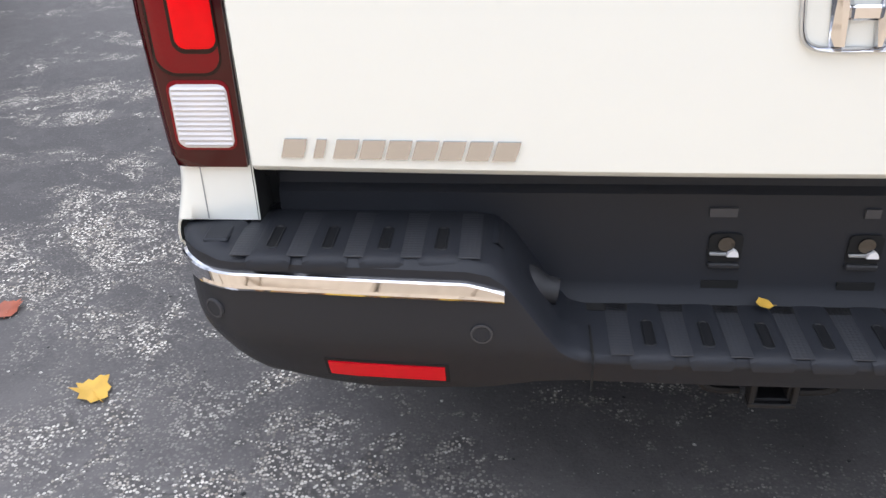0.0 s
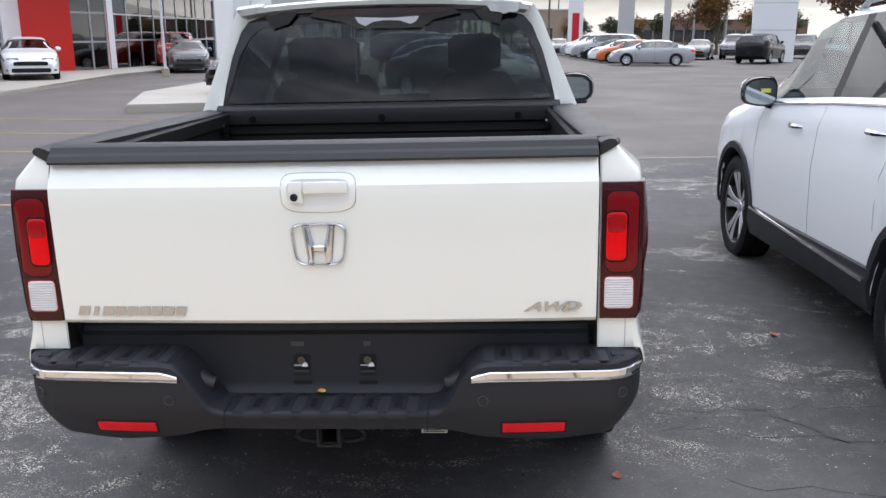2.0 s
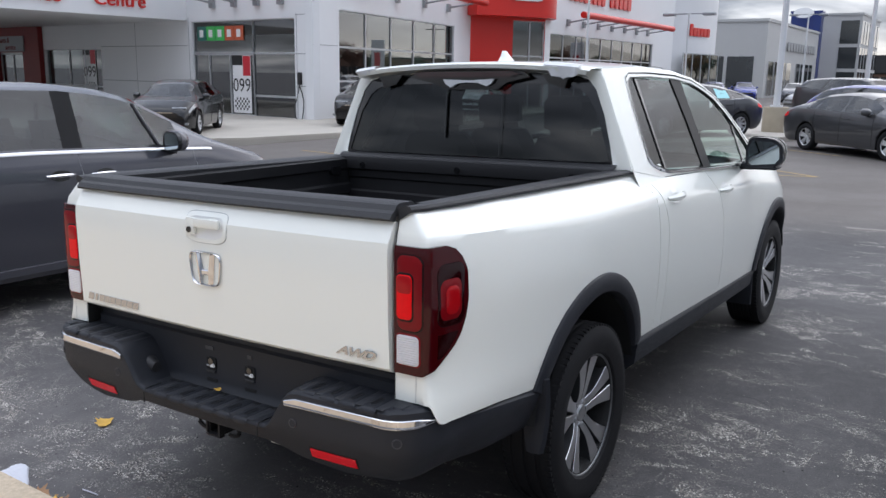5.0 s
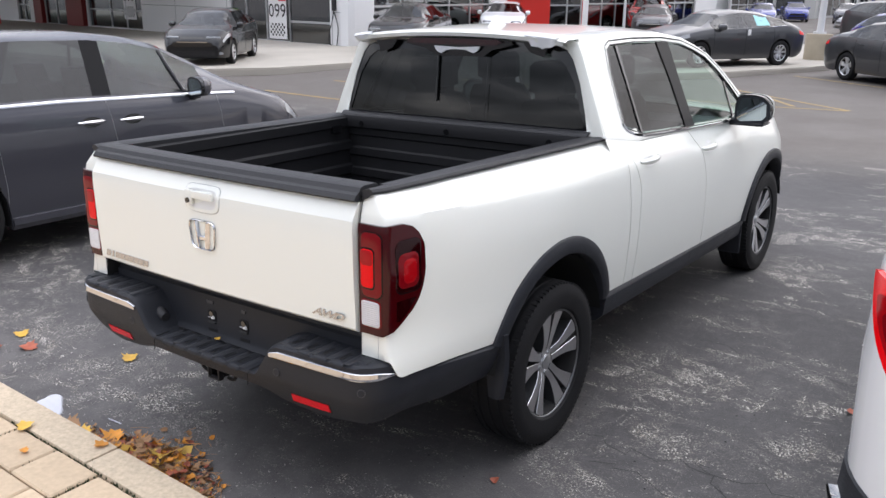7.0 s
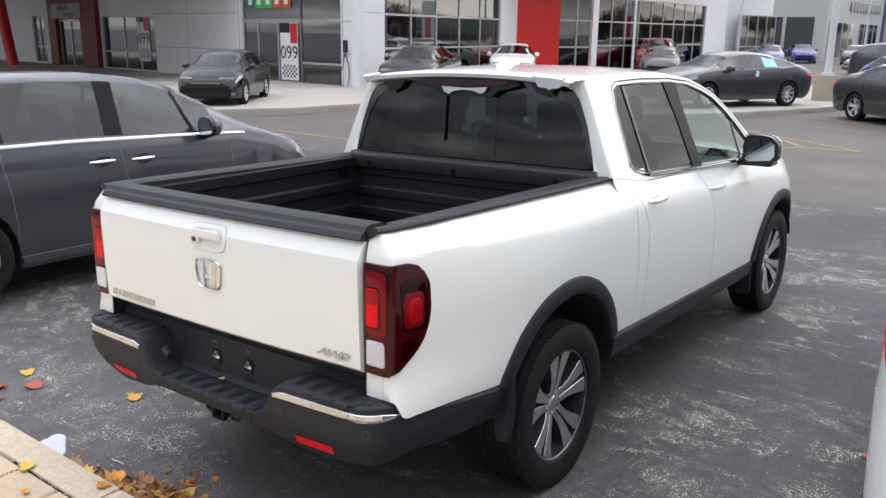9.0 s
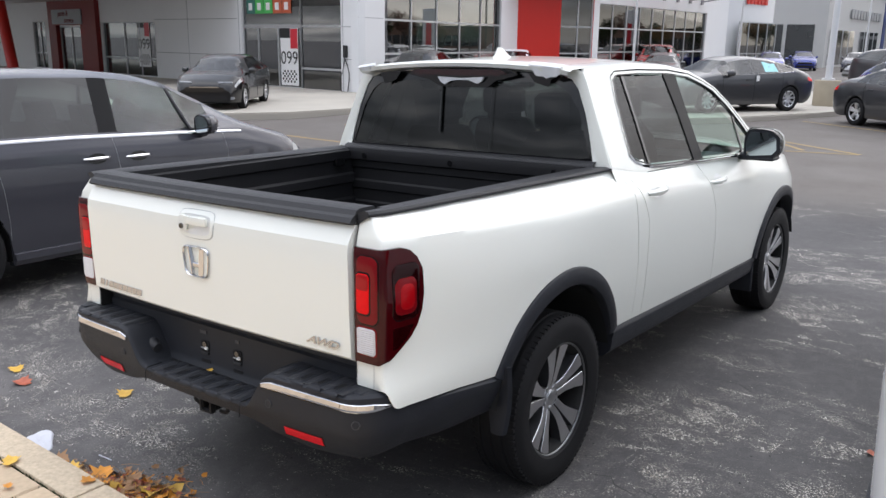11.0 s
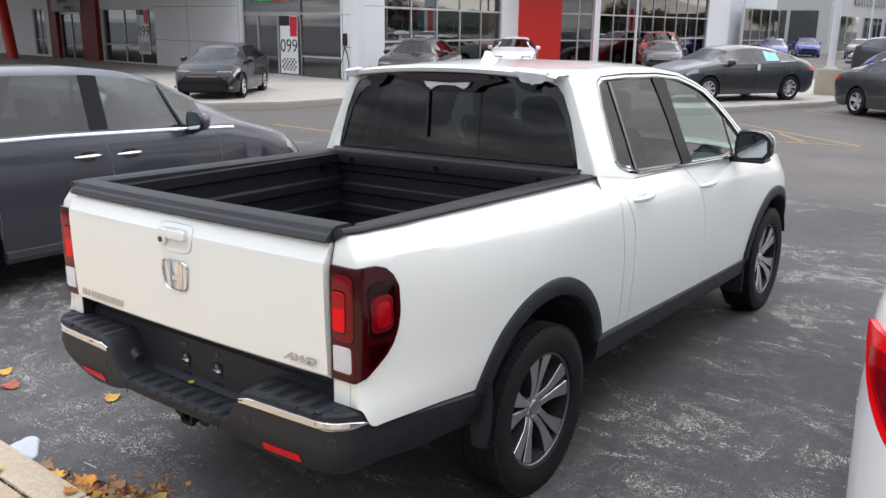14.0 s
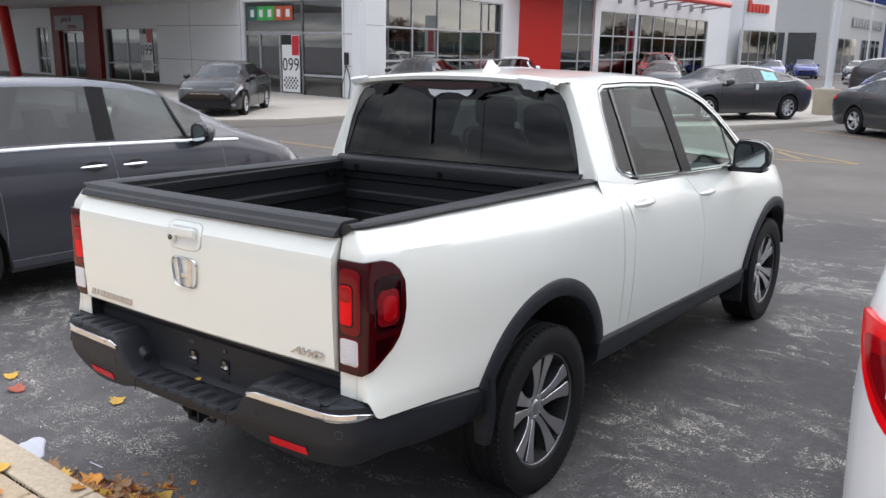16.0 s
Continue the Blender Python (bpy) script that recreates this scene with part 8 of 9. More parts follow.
def bed(root):
    # inner walls with pressed ribs, floor, bulkhead
    for s in (1, -1):
        bm = bmesh.new()
        prof = [(0.70, 0.872), (0.735, 0.885), (0.738, 0.96), (0.722, 0.972), (0.722, 1.015), (0.738, 1.027), (0.740, 1.10), (0.724, 1.112), (0.724, 1.155), (0.740, 1.167), (0.742, 1.235), (0.728, 1.245), (0.728, 1.292), (0.742, 1.30)]
        loft(bm, [[(s * x, y, z) for x, z in prof] for y in (0.13, 0.6, 1.1, 1.625)])
        part("bed_wall", bm, M_PLAST2, root, "ribbed black bed liner")
        # rail cap
        bm = bmesh.new()
        rr = []
        for y in [0.045, 0.07, 0.10, 0.145, 0.147, 0.22, 0.30, 0.5, 0.8, 1.1, 1.4, 1.655, 1.72, 1.755]:
            zt = interp(RAIL, y)
            W = interp([(0.045, 0.806), (0.10, 0.822), (0.3, 0.832), (0.725, 0.840), (1.76, 0.860)], y)
            xin = 0.764 if y < 0.146 else 0.742 if y < 1.62 else min(W - 0.02, 0.742 + (y - 1.62) * 0.55)
            rr.append([(s * x, y, z) for x, z in ((W + 0.003, zt - 0.018), (W + 0.004, zt - 0.009), (W - 0.002, zt - 0.001), (W - 0.014, zt + 0.001), (xin + 0.012, zt - 0.003), (xin, zt - 0.010), (xin, zt - 0.045))])
        loft(bm, rr, False, True)
        part("rail_cap", bm, M_CAP, root, "grained black rail cap")
        for y, z in ((1.50, 1.235), (0.42, 1.20), (1.52, 0.93)):
            bm = bmesh.new()
            prism(bm, rounded(y - 0.035, y + 0.035, z - 0.022, z + 0.022, 0.01, 3), s * 0.715, s * 0.738, "x")
            part("tie_down", bm, M_GLOSSK, root)
    bm = bmesh.new()
    prof = [(1.60, 0.872), (1.628, 0.885), (1.63, 0.95), (1.618, 0.96), (1.618, 1.00), (1.63, 1.01), (1.632, 1.07), (1.62, 1.08), (1.62, 1.12), (1.632, 1.13), (1.634, 1.19), (1.622, 1.20), (1.622, 1.235), (1.600, 1.245), (1.596, 1.285), (1.602, 1.306), (1.648, 1.312), (1.66, 1.318)]
    loft(bm, [[(x, y, z) for y, z in prof] for x in (-0.745, -0.3, 0.3, 0.745)])
    bulk = part("bed_bulkhead", bm, M_PLAST2, root)
    for x in (-0.62, -0.02, 0.60):
        bm = bmesh.new()
        tube(bm, [(x, 1.594, 1.267), (x, 1.602, 1.267)], 0.016, 14)
        part("bulkhead_stud", bm, M_GLOSSK, bulk)
    bm = bmesh.new()
    rr = []
    for k in range(29):
        x = -0.70 + 1.40 * k / 28
        z = 0.872 + (0.012 if k % 4 in (1, 2) else 0.0)
        rr.append([(x, 0.125, z), (x, 1.61, z)])
    loft(bm, rr)
    part("bed_floor", bm, M_PLAST2, root)
    bm = bmesh.new()
    box(bm, -0.745, 0.745, 0.121, 0.126, 0.84, 1.275)
    part("tailgate_liner", bm, M_PLAST2, root)


def pickup_truck():
    root = thing("pickup_truck", pose(0.0213, -0.011, -0.022, -0.30, -1.39, 0.27), "pearl white crew-cab pickup with dark bumper, arches and bed liner", "pickup truck")
    both("bed_side", bed_side, M_WHITE, root)
    both("filler_panel", lambda: side_panel(lambda z: seam(SEAM_A, z), lambda z: seam(SEAM_B, z), [(1.6, 1.30), (1.9, 1.262)], 3), M_WHITE, root)
    rear_doors = both("rear_door", lambda: side_panel(lambda z: seam(SEAM_B, z), lambda z: seam(SEAM_C, z), [(1.7, 1.262), (2.9, 1.222)]), M_WHITE, root)
    front_doors = both("front_door", lambda: side_panel(lambda z: seam(SEAM_C, z), lambda z: seam(SEAM_D, z), [(2.6, 1.232), (3.9, 1.205)]), M_WHITE, root)
    both("front_fender", fender, M_WHITE, root)
    for doors, y0, y1, z in ((rear_doors, 1.895, 2.135, 1.163), (front_doors, 2.80, 3.04, 1.108)):
        for s, door in zip((1, -1), doors):
            bm = bmesh.new()
            ym = (y0 + y1) / 2
            grid = []
            for k in range(13):
                t = k / 12
                y = y0 + (y1 - y0) * t
                h = 0.020 * math.sin(math.pi * min(1, max(0, t * 0.9 + 0.05))) ** 0.5
                bow = 0.034 * math.sin(math.pi * t) ** 0.6 + 0.004
                x = side_x(y, z)
                grid.append([(s * (x + bow - 0.014), y, z - h), (s * (x + bow), y, z - h * 0.6), (s * (x + bow + 0.004), y, z + h * 0.2), (s * (x + bow - 0.006), y, z + h)])
            loft(bm, grid, True, True)
            part("door_handle", bm, M_WHITE, door)
            bm = bmesh.new()
            cup = [(ym + 0.075 * math.cos(t), z + 0.036 * math.sin(t)) for t in (2 * math.pi * k / 24 for k in range(24))]
            loft(bm, [[(s * (side_x(y, zz) + 0.0012), y, zz) for y, zz in cup], [(s * (side_x(ym, z) + 0.0006 - 0.002), ym + (y - ym) * 0.5, z + (zz - z) * 0.5) for y, zz in cup]], True, True)
            part("handle_cup", bm, M_CUP, door)
    # dark backing behind the seams
    def backing():
        bm = bmesh.new()
        loft(bm, [[(side_x(y, z) - 0.035, y, z) for z in (0.56, 0.8, 1.0, 1.1, 1.18, 1.205)] for y in (1.62, 1.8, 2.2, 2.8, 3.4, 3.76)])
        return bm
    both("door_frame", backing, M_VOID, root)
    both("wheel_arch", lambda: flare(RW + 0.012, 26, 161, 1.035), M_PLAST, root, "dark plastic arch lip")
    both("wheel_arch", lambda: flare(FW, 12, 172, 0.96), M_PLAST, root, "dark plastic arch lip")
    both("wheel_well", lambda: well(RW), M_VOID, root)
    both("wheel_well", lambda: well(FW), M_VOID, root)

    def sill():
        bm = bmesh.new()
        rr = []
        for y in (1.585, 1.70, 1.83, 2.4, 2.8, 3.2, 3.60, 3.76):
            zt = interp(SILL, y)
            rr.append([(x, y, z) for x, z in ((0.925, zt + 0.02), (0.948, zt - 0.002), (0.952, zt - 0.016), (0.944, zt - 0.045), (0.946, zt - 0.052), (0.938, zt - 0.10), (0.90, zt - 0.135), (0.80, zt - 0.14))])
        loft(bm, rr, False, True)
        return bm
    both("side_sill", sill, M_PLAST, root)

    def sill_seam():
        bm = bmesh.new()
        zt = interp(SILL, 2.72)
        loft(bm, [[(x + 0.0015, 2.72 + dy + (zt - z) * 0.35, z) for x, z in ((0.949, zt - 0.002), (0.953, zt - 0.016), (0.945, zt - 0.045), (0.939, zt - 0.10))] for dy in (-0.002, 0.002)])
        return bm
    both("sill_seam", sill_seam, M_VOID, root)

    def flap():
        bm = bmesh.new()
        rr = []
        for z, y, x0, x1 in ((0.66, 0.640, 0.87, 0.972), (0.56, 0.652, 0.87, 0.970), (0.48, 0.652, 0.87, 0.966), (0.42, 0.646, 0.88, 0.960), (0.375, 0.640, 0.89, 0.952)):
            rr.append([(x0, y + 0.012, z), (x0, y - 0.004, z), ((x0 + x1) / 2, y - 0.012, z), (x1 - 0.01, y - 0.006, z), (x1, y + 0.012, z), (x1 - 0.012, y + 0.018, z)])
        loft(bm, rr, True, True)
        return bm
    both("mud_flap", flap, M_PLAST, root)

    def front_flap():
        bm = bmesh.new()
        box(bm, 0.80, 0.95, 3.735, 3.755, 0.24, 0.52, 0.006)
        return bm
    both("mud_flap", front_flap, M_PLAST, root)
    for s in (1, -1):
        tail_lamp(root, s)
        # body seam under the lamp
        bm = bmesh.new()
        loft(bm, [[corner(corner_ux(0.8405 + dx, z), z, 0.0008) for z in (0.752, 0.79, 0.838)] for dx in (-0.0009, 0.0009)])
        part("corner_seam", bm if s > 0 else flip(bm), M_STEEL, root)
        # black sheet that stands for the shade in the gap beside the tailgate
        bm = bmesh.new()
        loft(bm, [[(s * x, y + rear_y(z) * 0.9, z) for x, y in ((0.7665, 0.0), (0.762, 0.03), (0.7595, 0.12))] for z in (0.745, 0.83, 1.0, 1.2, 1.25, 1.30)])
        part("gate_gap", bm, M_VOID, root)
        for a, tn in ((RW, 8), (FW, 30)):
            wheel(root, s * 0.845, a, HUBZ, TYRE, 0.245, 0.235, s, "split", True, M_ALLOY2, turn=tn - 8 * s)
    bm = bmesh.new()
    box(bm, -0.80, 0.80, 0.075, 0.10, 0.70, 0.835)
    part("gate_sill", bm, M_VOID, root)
    tailgate(root)
    bumper(root)
    bed(root)
    cab(root)
    for s in (1, -1):
        mir = side_mirror(root, s * 0.925, 3.44, 1.275, s, M_GLOSSK, cap=M_WHITE)
        bm = bmesh.new()
        box(bm, min(s * 0.935, s * 1.125), max(s * 0.935, s * 1.125), 3.375, 3.53, 1.180, 1.205, 0.012)
        part("mirror_base", bm, M_PLAST, mir)
        bm = bmesh.new()
        loft(bm, [[(s * (0.94 + px), 3.377, 1.275 + pz) for px, pz in rr] for rr in ([(0.0, -0.085), (0.18, -0.07), (0.215, -0.03), (0.21, 0.05), (0.16, 0.09), (0.03, 0.095), (0.0, 0.04)], [(0.015, -0.07), (0.17, -0.055), (0.195, -0.025), (0.19, 0.045), (0.15, 0.075), (0.035, 0.08), (0.012, 0.035)])], True)
        part("mirror_rim", bm, M_PLAST, mir)
    # underneath: floor, spare, hitch, chain rings, tag
    bm = bmesh.new()
    box(bm, -0.58, 0.58, 0.75, 4.9, 0.42, 0.60)
    box(bm, -0.50, 0.50, 0.12, 0.75, 0.49, 0.60)
    box(bm, -0.50, 0.50, 0.02, 0.12, 0.52, 0.60)
    part("underbody", bm, M_VOID, root)
    bm = bmesh.new()
    tube(bm, [(-0.42, 0.45, 0.40), (-0.42, 1.1, 0.40)], 0.09, 14)
    part("muffler", bm, M_VOID, root)
    bm = bmesh.new()
    tube(bm, [(-0.60, 0.085, 0.515), (0.60, 0.085, 0.515)], 0.035, 10)
    part("hitch_beam", bm, M_PLAST2, root)
    bm = bmesh.new()
    cxh = -0.008
    for hw, z0, z1, ya, yb, th in ((0.030, 0.463, 0.521, -0.02, 0.30, 0.008), (0.0355, 0.458, 0.526, -0.028, -0.004, 0.009)):
        for a0, a1, b0, b1 in ((-hw, hw, z1 - th, z1), (-hw, hw, z0, z0 + th), (-hw, -hw + th, z0 + th, z1 - th), (hw - th, hw, z0 + th, z1 - th)):
            box(bm, cxh + a0, cxh + a1, ya, yb, b0, b1, 0.0015)
    part("hitch_receiver", bm, M_PLAST2, root, "black square tow hitch receiver")
    for s in (1, -1):
        bm = bmesh.new()
        tube(bm, [(cxh + s * (0.040 + 0.062 * math.sin(t)), 0.015 - 0.012 * math.sin(t), 0.486 + 0.026 * math.cos(t)) for t in (math.pi * k / 12 for k in range(13))], 0.0075, 8)
        part("chain_ring", bm, M_PLAST2, root)
    bm = bmesh.new()
    box(bm, 0.262, 0.337, -0.012, -0.008, 0.498, 0.527)
    tag = part("hitch_tag", bm, M_STEEL, root, "small grey load label")
    bm = bmesh.new()
    for k in range(4):
        box(bm, 0.268, 0.331 - 0.012 * (k % 2), -0.0135, -0.0125, 0.502 + k * 0.006, 0.505 + k * 0.006)
    part("tag_print", bm, M_SIGNK, tag)
    return root


M_ALLOY2 = material("grey_machined_alloy", (0.62, 0.625, 0.64), 0.34, 1.0, noise_scale=30, noise_amt=0.10)
pickup_truck()


# ---- trees beyond the lot ----
def tree_thing(name, seed, h, spread, leaf, leaves, label, bare=False, tall=False):
    """A tapered trunk, limbs that fork, and a crown of many small leaf clumps with gaps."""
    rng = random.Random(seed)
    root = thing(name, pose(0, 0, 0), label, "tree", "trees beyond the lot")
    b_ = bmesh.new()
    tube(b_, [(0, 0, -0.3), (0.02 * h, 0, 0.2 * h), (-0.01 * h, 0.01 * h, 0.45 * h), (0.01 * h, 0, 0.8 * h)], 0.03 * h, 9, radii=[0.034 * h, 0.026 * h, 0.018 * h, 0.006 * h])
    part("trunk", b_, M_BARK, root)
    tips = []
    for k in range(13 if bare else 9):
        a, z0 = rng.uniform(0, 6.28), h * rng.uniform(0.22, 0.6)
        L_ = spread * rng.uniform(0.6, 1.0) * (1.1 - 0.6 * (z0 / h))
        mid = Vector((math.cos(a) * L_ * 0.5, math.sin(a) * L_ * 0.5, z0 + L_ * 0.45))
        end = Vector((math.cos(a) * L_, math.sin(a) * L_, min(h * 0.95, z0 + L_ * rng.uniform(0.7, 1.3))))
        b_ = bmesh.new()
        tube(b_, [(0, 0, z0), mid, end], 0.01 * h, 6, radii=[0.012 * h, 0.007 * h, 0.002 * h])
        for j in range(9 if bare else 4):
            f = rng.uniform(0.4, 1.0)
            p = mid.lerp(end, f)
            q = p + Vector((rng.uniform(-1, 1), rng.uniform(-1, 1), rng.uniform(0.2, 1.0))) * spread * 0.28
            tube(b_, [p, (p + q) / 2 + Vector((0, 0, 0.03 * h)), q], 0.004 * h, 4, radii=[0.004 * h, 0.003 * h, 0.001 * h])
            tips.append(q)
        part("limb", b_, M_BARK, root)
        tips += [mid, end]
    if tall:
        tips = [Vector((rng.gauss(0, 1) * spread * 0.35 * (1.05 - f), rng.gauss(0, 1) * spread * 0.35 * (1.05 - f), h * f)) for f in (0.12 + 0.86 * k / 40 for k in range(41))]
    else:
        tips += [Vector((0, 0, h * 0.86)), Vector((0.1 * spread, 0, h * 0.95))]
    vs, fs = [], []
    for _ in range(leaves):
        c = rng.choice(tips) + Vector((rng.gauss(0, 1), rng.gauss(0, 1), rng.gauss(0, 0.8))) * spread * (0.10 if bare else 0.17)
        if c.z < h * 0.14:
            continue
        u = Vector((rng.gauss(0, 1), rng.gauss(0, 1), rng.gauss(0, 1))).normalized()
        w = u.orthogonal().normalized()
        sz = spread * rng.uniform(0.035, 0.085)
        n0 = len(vs)
        vs += [c - u * sz, c + w * sz * 0.6, c + u * sz, c - w * sz * 0.6]
        fs.append((n0, n0 + 1, n0 + 2, n0 + 3))
    me = bpy.data.meshes.new("crown")
    me.from_pydata(vs, [], fs)
    me.materials.append(leaf)
    cr = new("crown", me)
    cr.parent = root
    return root


TREE_KINDS = (tree_thing("tree", 1, 7.0, 2.6, M_LEAFO, 2600, "thinning autumn tree with ochre leaves behind the far lot"),
              tree_thing("tree", 2, 6.0, 2.4, M_LEAFG, 2600, "dull green bushy tree behind the far lot"),
              tree_thing("tree", 3, 6.5, 2.6, M_LEAFR, 1300, "half-bare rust-brown tree behind the far lot", bare=True),
              tree_thing("tree", 4, 7.0, 1.6, M_LEAFG, 2200, "slim dark conifer behind the far lot", tall=True))
TREE_SPOTS = ((0, 20.9, 76, 0.85), (2, 32.5, 76, 1.15), (2, 36.5, 80, 1.2), (0, 29.0, 92, 0.9),
              (0, -11.5, 150, 0.9), (1, -7.4, 160, 0.95), (3, -5.0, 158, 0.8), (3, -3.6, 160, 0.85), (3, -2.4, 157, 0.75), (0, 0.7, 130, 1.12), (1, 2.6, 133, 0.85), (1, 7.2, 165, 1.05),
              (0, 13.5, 150, 0.8), (1, 17.8, 165, 0.95), (1, 22, 152, 0.85), (0, 24.4, 142, 0.85), (3, 27.0, 150, 0.75), (1, 31, 152, 0.95), (2, 35, 150, 1.0), (1, 40, 150, 1.1), (0, 46, 140, 1.1),
              (1, 52, 150, 1.2), (1, -16, 165, 1.0), (0, -21, 170, 1.1), (1, 10.3, 170, 0.9), (3, 12, 172, 1.0), (3, 15.2, 168, 0.9), (1, 4.8, 172, 1.0), (2, 60, 130, 1.2), (1, 66, 120, 1.2), (1, 33, 2, 1.0), (0, 36, 9, 1.0), (2, 34, 16, 1.1), (1, 38, 24, 1.1), (0, 40, 32, 1.0), (1, 37, -6, 1.0))
used = set()
for k, x, y, s_ in TREE_SPOTS:
    m_ = pose(x, y, 0, 0, 0, (x * 37 + y * 11) % 360) @ Matrix.Scale(s_, 4)
    if k in used:
        copy_thing(TREE_KINDS[k], m_)
    else:
        TREE_KINDS[k].matrix_basis = m_
        used.add(k)


# ---- fallen leaves, litter and grit ----
def leaf_outline(rng, size, lobes=5):
    """A lobed leaf outline in plan with a short stalk."""
    pts = []
    n = lobes * 4 - 3 if lobes > 3 else lobes * 2
    for k in range(n):
        a = radians(-70 + 320 * k / (n - 1)) + rng.uniform(-0.08, 0.08)
        big = (1.0, 0.68, 0.86, 0.62)[k % 4] if lobes > 3 else (1.0, 0.72)[k % 2]
        r = size * big * rng.uniform(0.88, 1.12)
        pts.append((math.cos(a) * r, math.sin(a) * r))
    return pts


def leaf_bm(bm, rng, m, size, curl, lobes=5):
    """One curled leaf as a fan with a little thickness at its stalk."""
    out = leaf_outline(rng, size, lobes)

    def lift_at(x, y):
        return curl * (abs(x) / size) ** 1.6 * size + 0.25 * curl * math.sin(y / size * 3.0) * size + 0.004
    c = bm.verts.new(m @ Vector((0, 0, 0.004)))
    ring = [bm.verts.new(m @ Vector((x, y, lift_at(x, y)))) for x, y in out]
    mid = [bm.verts.new(m @ Vector((x * 0.5, y * 0.5, lift_at(x * 0.5, y * 0.5)))) for x, y in out]
    for k in range(len(out)):
        j = (k + 1) % len(out)
        bm.faces.new((c, mid[k], mid[j]))
        bm.faces.new((mid[k], ring[k], ring[j], mid[j]))
    tube(bm, [m @ Vector((0, 0, 0.005)), m @ Vector((0.0, -size * 0.7, 0.007)), m @ Vector((size * 0.12, -size * 1.25, 0.011))], size * 0.018, 4)


def leaf_thing(x, y, z, size, turn, mat, label, curl=0.35, seed=0, lobes=5, tilt=(0, 0)):
    b_ = bmesh.new()
    leaf_bm(b_, random.Random(seed), Matrix.Identity(4), size, curl, lobes)
    ob = part("fallen_leaf", b_, mat)
    ob.matrix_basis = pose(x, y, z, tilt[0], tilt[1], turn)
    return tagged(ob, label, "leaf", "fallen leaves")


for k, (x, y, sz, tn, mt, lb, lo) in enumerate(((-1.40, 0.46, 0.052, 40, M_YLEAF, "curled yellow maple leaf on the asphalt", 5), (-2.02, 0.20, 0.060, 100, M_RLEAF, "curled red maple leaf on the asphalt", 5),
                                              (-1.80, 0.79, 0.045, 10, M_RLEAF, "small red leaf on the asphalt", 5), (-2.16, 0.06, 0.060, 200, M_RLEAF, "torn red maple leaf beside the kerb", 5), (-2.10, -0.06, 0.055, 300, M_BLEAF, "pale brown leaf beside the kerb", 5),
                                              (-2.25, 0.28, 0.050, 70, M_YLEAF, "yellow leaf on the asphalt", 5), (-2.0, -0.02, 0.045, 20, M_BLEAF, "crumpled brown leaf beside the kerb", 5), (0.95, 0.62, 0.024, 20, M_RLEAF, "dark red leaf fragment by the rear tyre", 3), (2.02, 2.15, 0.03, 60, M_RLEAF, "red leaf scrap in the lane", 3))):
    leaf_thing(x, y, ground_z(x, y) + 0.002, sz, tn, mt, lb, 0.45, 20 + k, lo)
for k, (x, y, sz, tn, mt, lb) in enumerate(((-0.80, -0.435, 0.042, 30, M_YLEAF, "bright yellow leaf lying on the kerb"), (-0.61, -0.54, 0.022, 80, M_OLEAF, "small orange leaf on the pavers"), (-0.40, -0.325, 0.034, 150, M_OLEAF, "curled orange leaf on the kerb edge"))):
    leaf_thing(x, y, 0.121, sz, tn, mt, lb, 0.3, 60 + k, 4)
leaf_thing(-0.025, 0.018, 0.585, 0.015, 50, M_YLEAF, "small yellow leaf on the bumper step", 0.3, 77, 3)
for k, (x, y, sz, tn, mt, lb) in enumerate(((-0.64, -0.13, 0.066, 20, M_OLEAF, "orange maple leaf on the leaf heap"), (-0.77, -0.20, 0.05, 120, M_YLEAF, "yellow leaf on the leaf heap"), (-0.33, -0.08, 0.070, 220, M_YLEAF, "yellow maple leaf on the leaf heap"),
                                            (-0.90, -0.19, 0.055, 300, M_BLEAF, "brown leaf on the leaf heap"), (-0.50, -0.06, 0.045, 60, M_BLEAF, "curled brown leaf beside the leaf heap"), (-0.52, -0.19, 0.03, 10, M_OLEAF, "small orange leaf on the leaf heap"), (-0.12, -0.17, 0.05, 180, M_RLEAF, "rust-red leaf on the leaf heap"))):
    leaf_thing(x, y, ground_z(x, y) + 0.035 - 0.02 * (y > -0.15), sz, tn, mt, lb, 0.4, 90 + k, 5, (random.Random(k).uniform(-14, 14), random.Random(k + 9).uniform(-14, 14)))


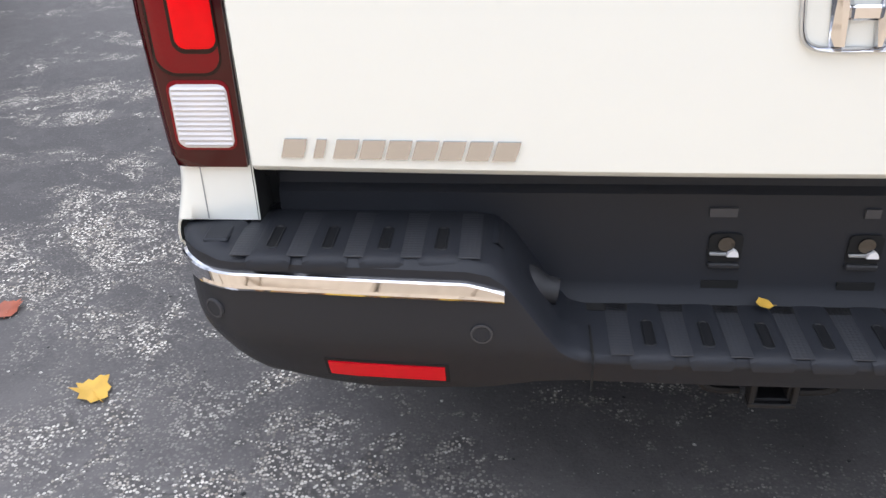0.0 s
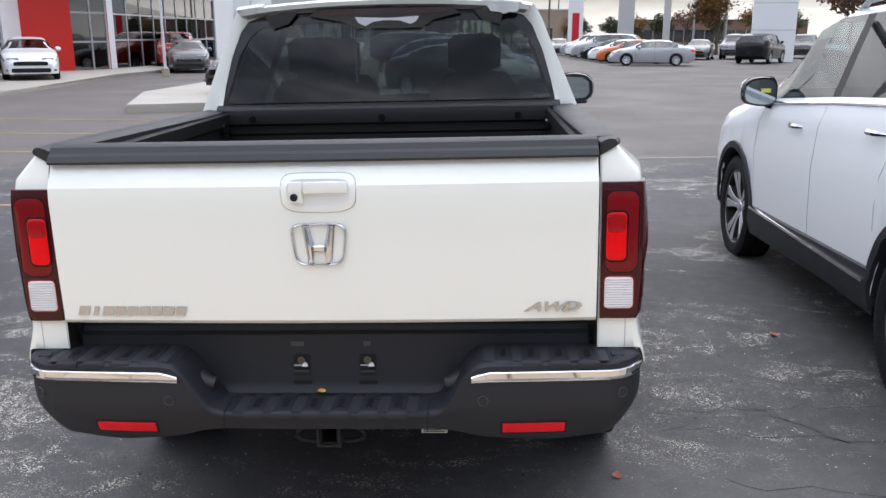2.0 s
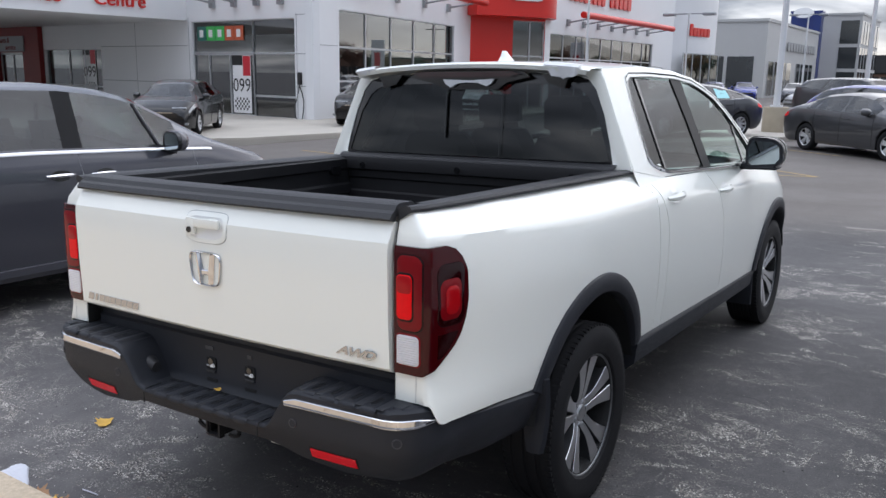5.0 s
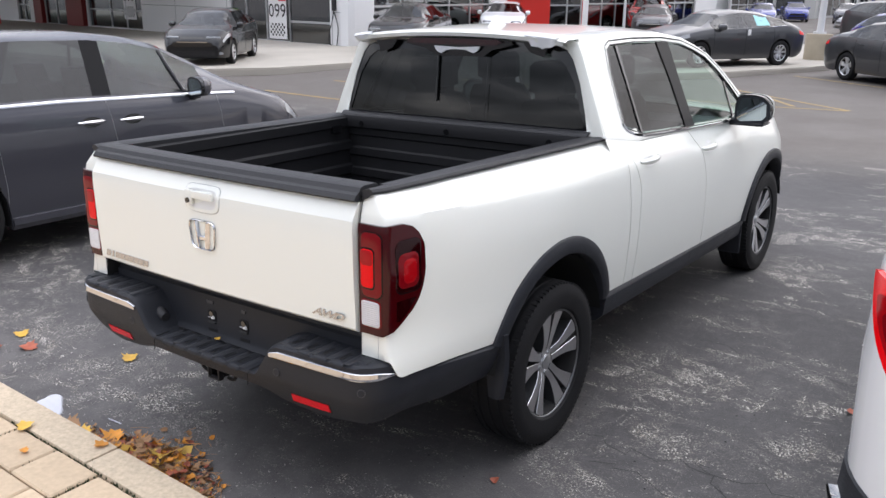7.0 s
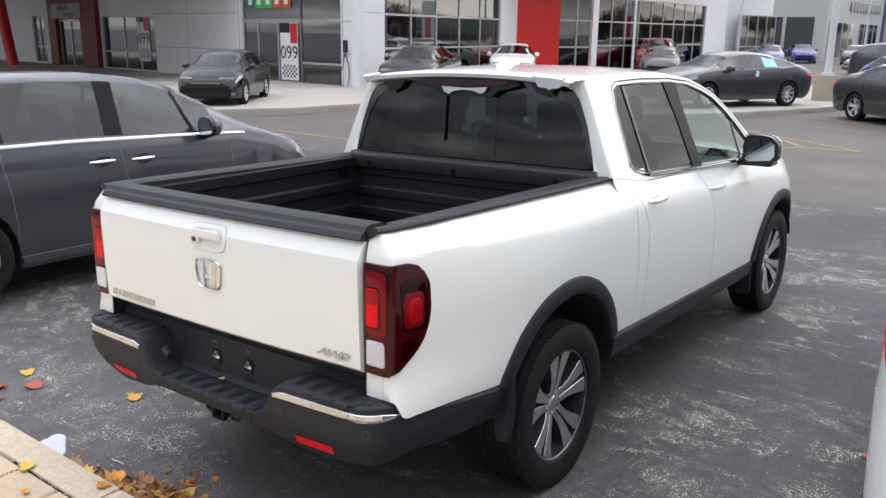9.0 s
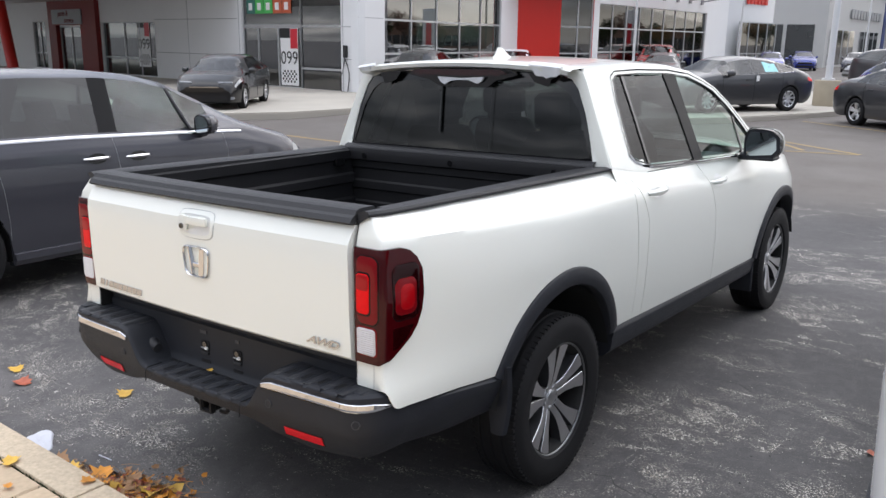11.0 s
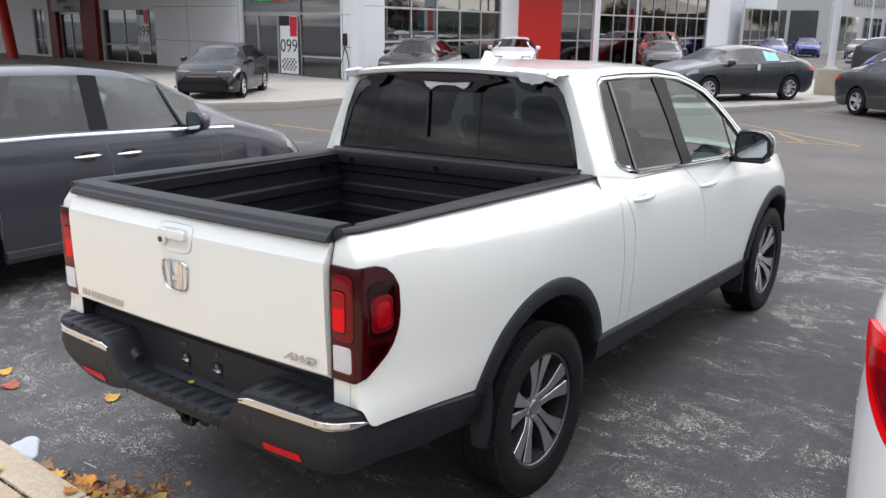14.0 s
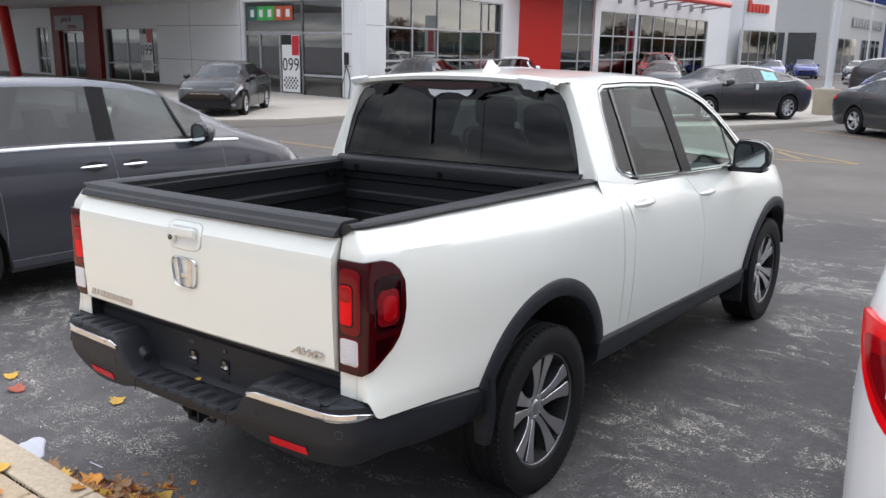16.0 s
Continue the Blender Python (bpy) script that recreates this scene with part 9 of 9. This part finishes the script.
def litter():
    """Broken leaves and needles swept against the kerb."""
    rng = random.Random(5)
    for nm, mt, n, lb in (("leaf_litter", M_BLEAF, 760, "brown broken leaves and twigs swept against the kerb"), ("leaf_litter", M_RLEAF, 240, "rust-red leaf scraps among the kerb litter"), ("leaf_litter", M_OLEAF, 300, "orange leaf scraps among the kerb litter"), ("leaf_litter", M_YLEAF, 170, "yellow leaf scraps among the kerb litter")):
        b_ = bmesh.new()
        for _ in range(n):
            x = rng.choice((rng.uniform(-1.0, 0.12), rng.gauss(-0.35, 0.2)))
            x = max(-1.02, min(0.2, x))
            wide = 0.11 + 0.18 * math.exp(-((x + 0.32) / 0.36) ** 2)
            f = abs(rng.gauss(0, 0.28 if mt is M_YLEAF else 0.5))
            y = -0.274 + min(f, 1.5) * wide
            hgt = 0.06 * math.exp(-((x + 0.4) / 0.45) ** 2) * max(0, 1 - f)
            m_ = pose(x, y, ground_z(x, y) + 0.004 + rng.uniform(0, 1) * hgt, rng.gauss(0, 16), rng.gauss(0, 16), rng.uniform(0, 360))
            if rng.random() < 0.42:
                L_ = rng.uniform(0.02, 0.055)
                tube(b_, [m_ @ Vector((-L_, 0, 0.002)), m_ @ Vector((0, rng.uniform(-0.006, 0.006), 0.004)), m_ @ Vector((L_, 0, 0.002))], rng.uniform(0.0008, 0.0018), 4)
            else:
                leaf_bm(b_, rng, m_, rng.uniform(0.007, 0.026) * (1.5 if mt is M_YLEAF else 1.0), rng.uniform(0.2, 0.8), rng.choice((3, 3, 4)))
        tagged(part(nm, b_, mt), lb, "leaf litter", kind="stuff")


litter()


def grit(name, n, seed, mat, label, spot, lo, hi):
    """Loose crumbs as small irregular stones in one mesh."""
    rng = random.Random(seed)
    vs, fs = [], []
    for _ in range(n):
        x, y = spot(rng)
        r = lo + (hi - lo) * rng.random() ** 3
        z = ground_z(x, y) + r * 0.3
        a = rng.uniform(0, 3.14)
        n0 = len(vs)
        for k in range(5):
            t = a + 2 * math.pi * k / 5
            rr = r * rng.uniform(0.7, 1.15)
            vs.append((x + rr * math.cos(t), y + rr * math.sin(t), z))
        vs += [(x + r * rng.uniform(-0.3, 0.3), y + r * rng.uniform(-0.3, 0.3), z + r * rng.uniform(0.4, 0.8)), (x, y, z - r * 0.5)]
        for k in range(5):
            j = (k + 1) % 5
            fs += [(n0 + k, n0 + j, n0 + 5), (n0 + j, n0 + k, n0 + 6)]
    me = bpy.data.meshes.new(name)
    me.from_pydata(vs, [], fs)
    me.materials.append(mat)
    return tagged(new(name, me), label, "gravel", kind="stuff")


grit("loose_grit", 1500, 7, M_PEBBLE, "pale loose grit strewn over the asphalt", lambda r: (r.uniform(-2.2, 2.1), -0.28 + 3.2 * r.random() ** 1.6), 0.0014, 0.0055)
grit("kerb_grit", 420, 8, M_PEBBLE, "pale crumbs gathered along the kerb", lambda r: (r.gauss(-0.1, 0.45), -0.29 + abs(r.gauss(0, 0.12))), 0.0014, 0.006)
grit("dark_crumbs", 500, 9, M_CRACK, "dark asphalt crumbs on the lot", lambda r: (r.uniform(-2.2, 2.1), -0.28 + 2.6 * r.random() ** 1.4), 0.0015, 0.007)


def napkin():
    """A flattened, crumpled paper tissue with a raised rim."""
    rng = random.Random(12)
    b_ = bmesh.new()
    rings = []
    n = 22
    edge_ = [1 + 0.16 * math.sin(3 * t + 0.6) + rng.uniform(-0.06, 0.06) for t in (2 * math.pi * k / n for k in range(n))]
    for f, z in ((1.0, 0.001), (0.98, 0.006), (0.86, 0.012), (0.66, 0.009), (0.40, 0.015), (0.14, 0.011)):
        rings.append([(0.115 * f * edge_[k] * math.cos(2 * math.pi * k / n), 0.068 * f * edge_[k] * math.sin(2 * math.pi * k / n), z + (rng.uniform(-0.005, 0.005) if f < 0.95 else 0)) for k in range(n)])
    loft(b_, rings, True, True)
    ob = part("paper_tissue", b_, M_NAPKIN, smooth=50)
    ob.matrix_basis = pose(-1.21, -0.115, ground_z(-1.21, -0.115) + 0.001, 0, 0, -22)
    tagged(ob, "crumpled white paper tissue beside the kerb", "litter")


napkin()
for k, (x, y, L_, tn) in enumerate(((-0.80, -0.02, 0.045, 5), (-0.42, -0.10, 0.03, 20), (-0.28, -0.07, 0.04, 12))):
    b_ = bmesh.new()
    tube(b_, [(-L_, 0, 0.004), (0, 0.001, 0.0045), (L_, 0, 0.004)], 0.0032, 7)
    ob = part("paper_stub", b_, M_NAPKIN)
    ob.matrix_basis = pose(x, y, ground_z(x, y) + 0.001, 0, 0, tn)
    tagged(ob, "thin white paper stick lying on the asphalt", "litter", "paper sticks")


def moss():
    """Tufts of moss and soil crumbs along the joints between pavers and kerb."""
    rng = random.Random(31)
    vs, fs = [], []
    for _ in range(750):
        kind_ = rng.random()
        if kind_ < 0.45:
            x, y = rng.uniform(-2.0, 0.6), -0.4375 + rng.gauss(0, 0.003)
        elif kind_ < 0.6:
            x, y = rng.choice((-2.34, -1.34, -0.34, 0.66)) + rng.gauss(0, 0.003), rng.uniform(-0.43, -0.29)
        elif kind_ < 0.8:
            x, y = rng.uniform(-2.0, 0.6), -0.646 + rng.gauss(0, 0.003)
        else:
            x, y = -2.03 + 0.3 * rng.randrange(9) + rng.gauss(0, 0.003), rng.uniform(-0.64, -0.44)
        if math.sin(x * 9 + 2) + math.sin(y * 7 + x * 3.7) < -0.2:
            continue
        z = 0.098
        for b in range(2):
            a = rng.uniform(0, 6.28)
            r, h = rng.uniform(0.002, 0.005), rng.uniform(0.008, 0.018)
            n0 = len(vs)
            vs += [(x + r * math.cos(a), y + r * math.sin(a), z), (x - r * math.cos(a), y - r * math.sin(a), z), (x + r * math.sin(a), y - r * math.cos(a), z), (x + rng.uniform(-0.006, 0.006), y + rng.uniform(-0.006, 0.006), z + h)]
            fs += [(n0, n0 + 1, n0 + 3), (n0 + 1, n0 + 2, n0 + 3), (n0 + 2, n0, n0 + 3)]
    me = bpy.data.meshes.new("joint_moss")
    me.from_pydata(vs, [], fs)
    me.materials.append(M_MOSS)
    tagged(new("joint_moss", me), "dark moss tufts in the joints of the pavers", "moss", kind="stuff")


moss()
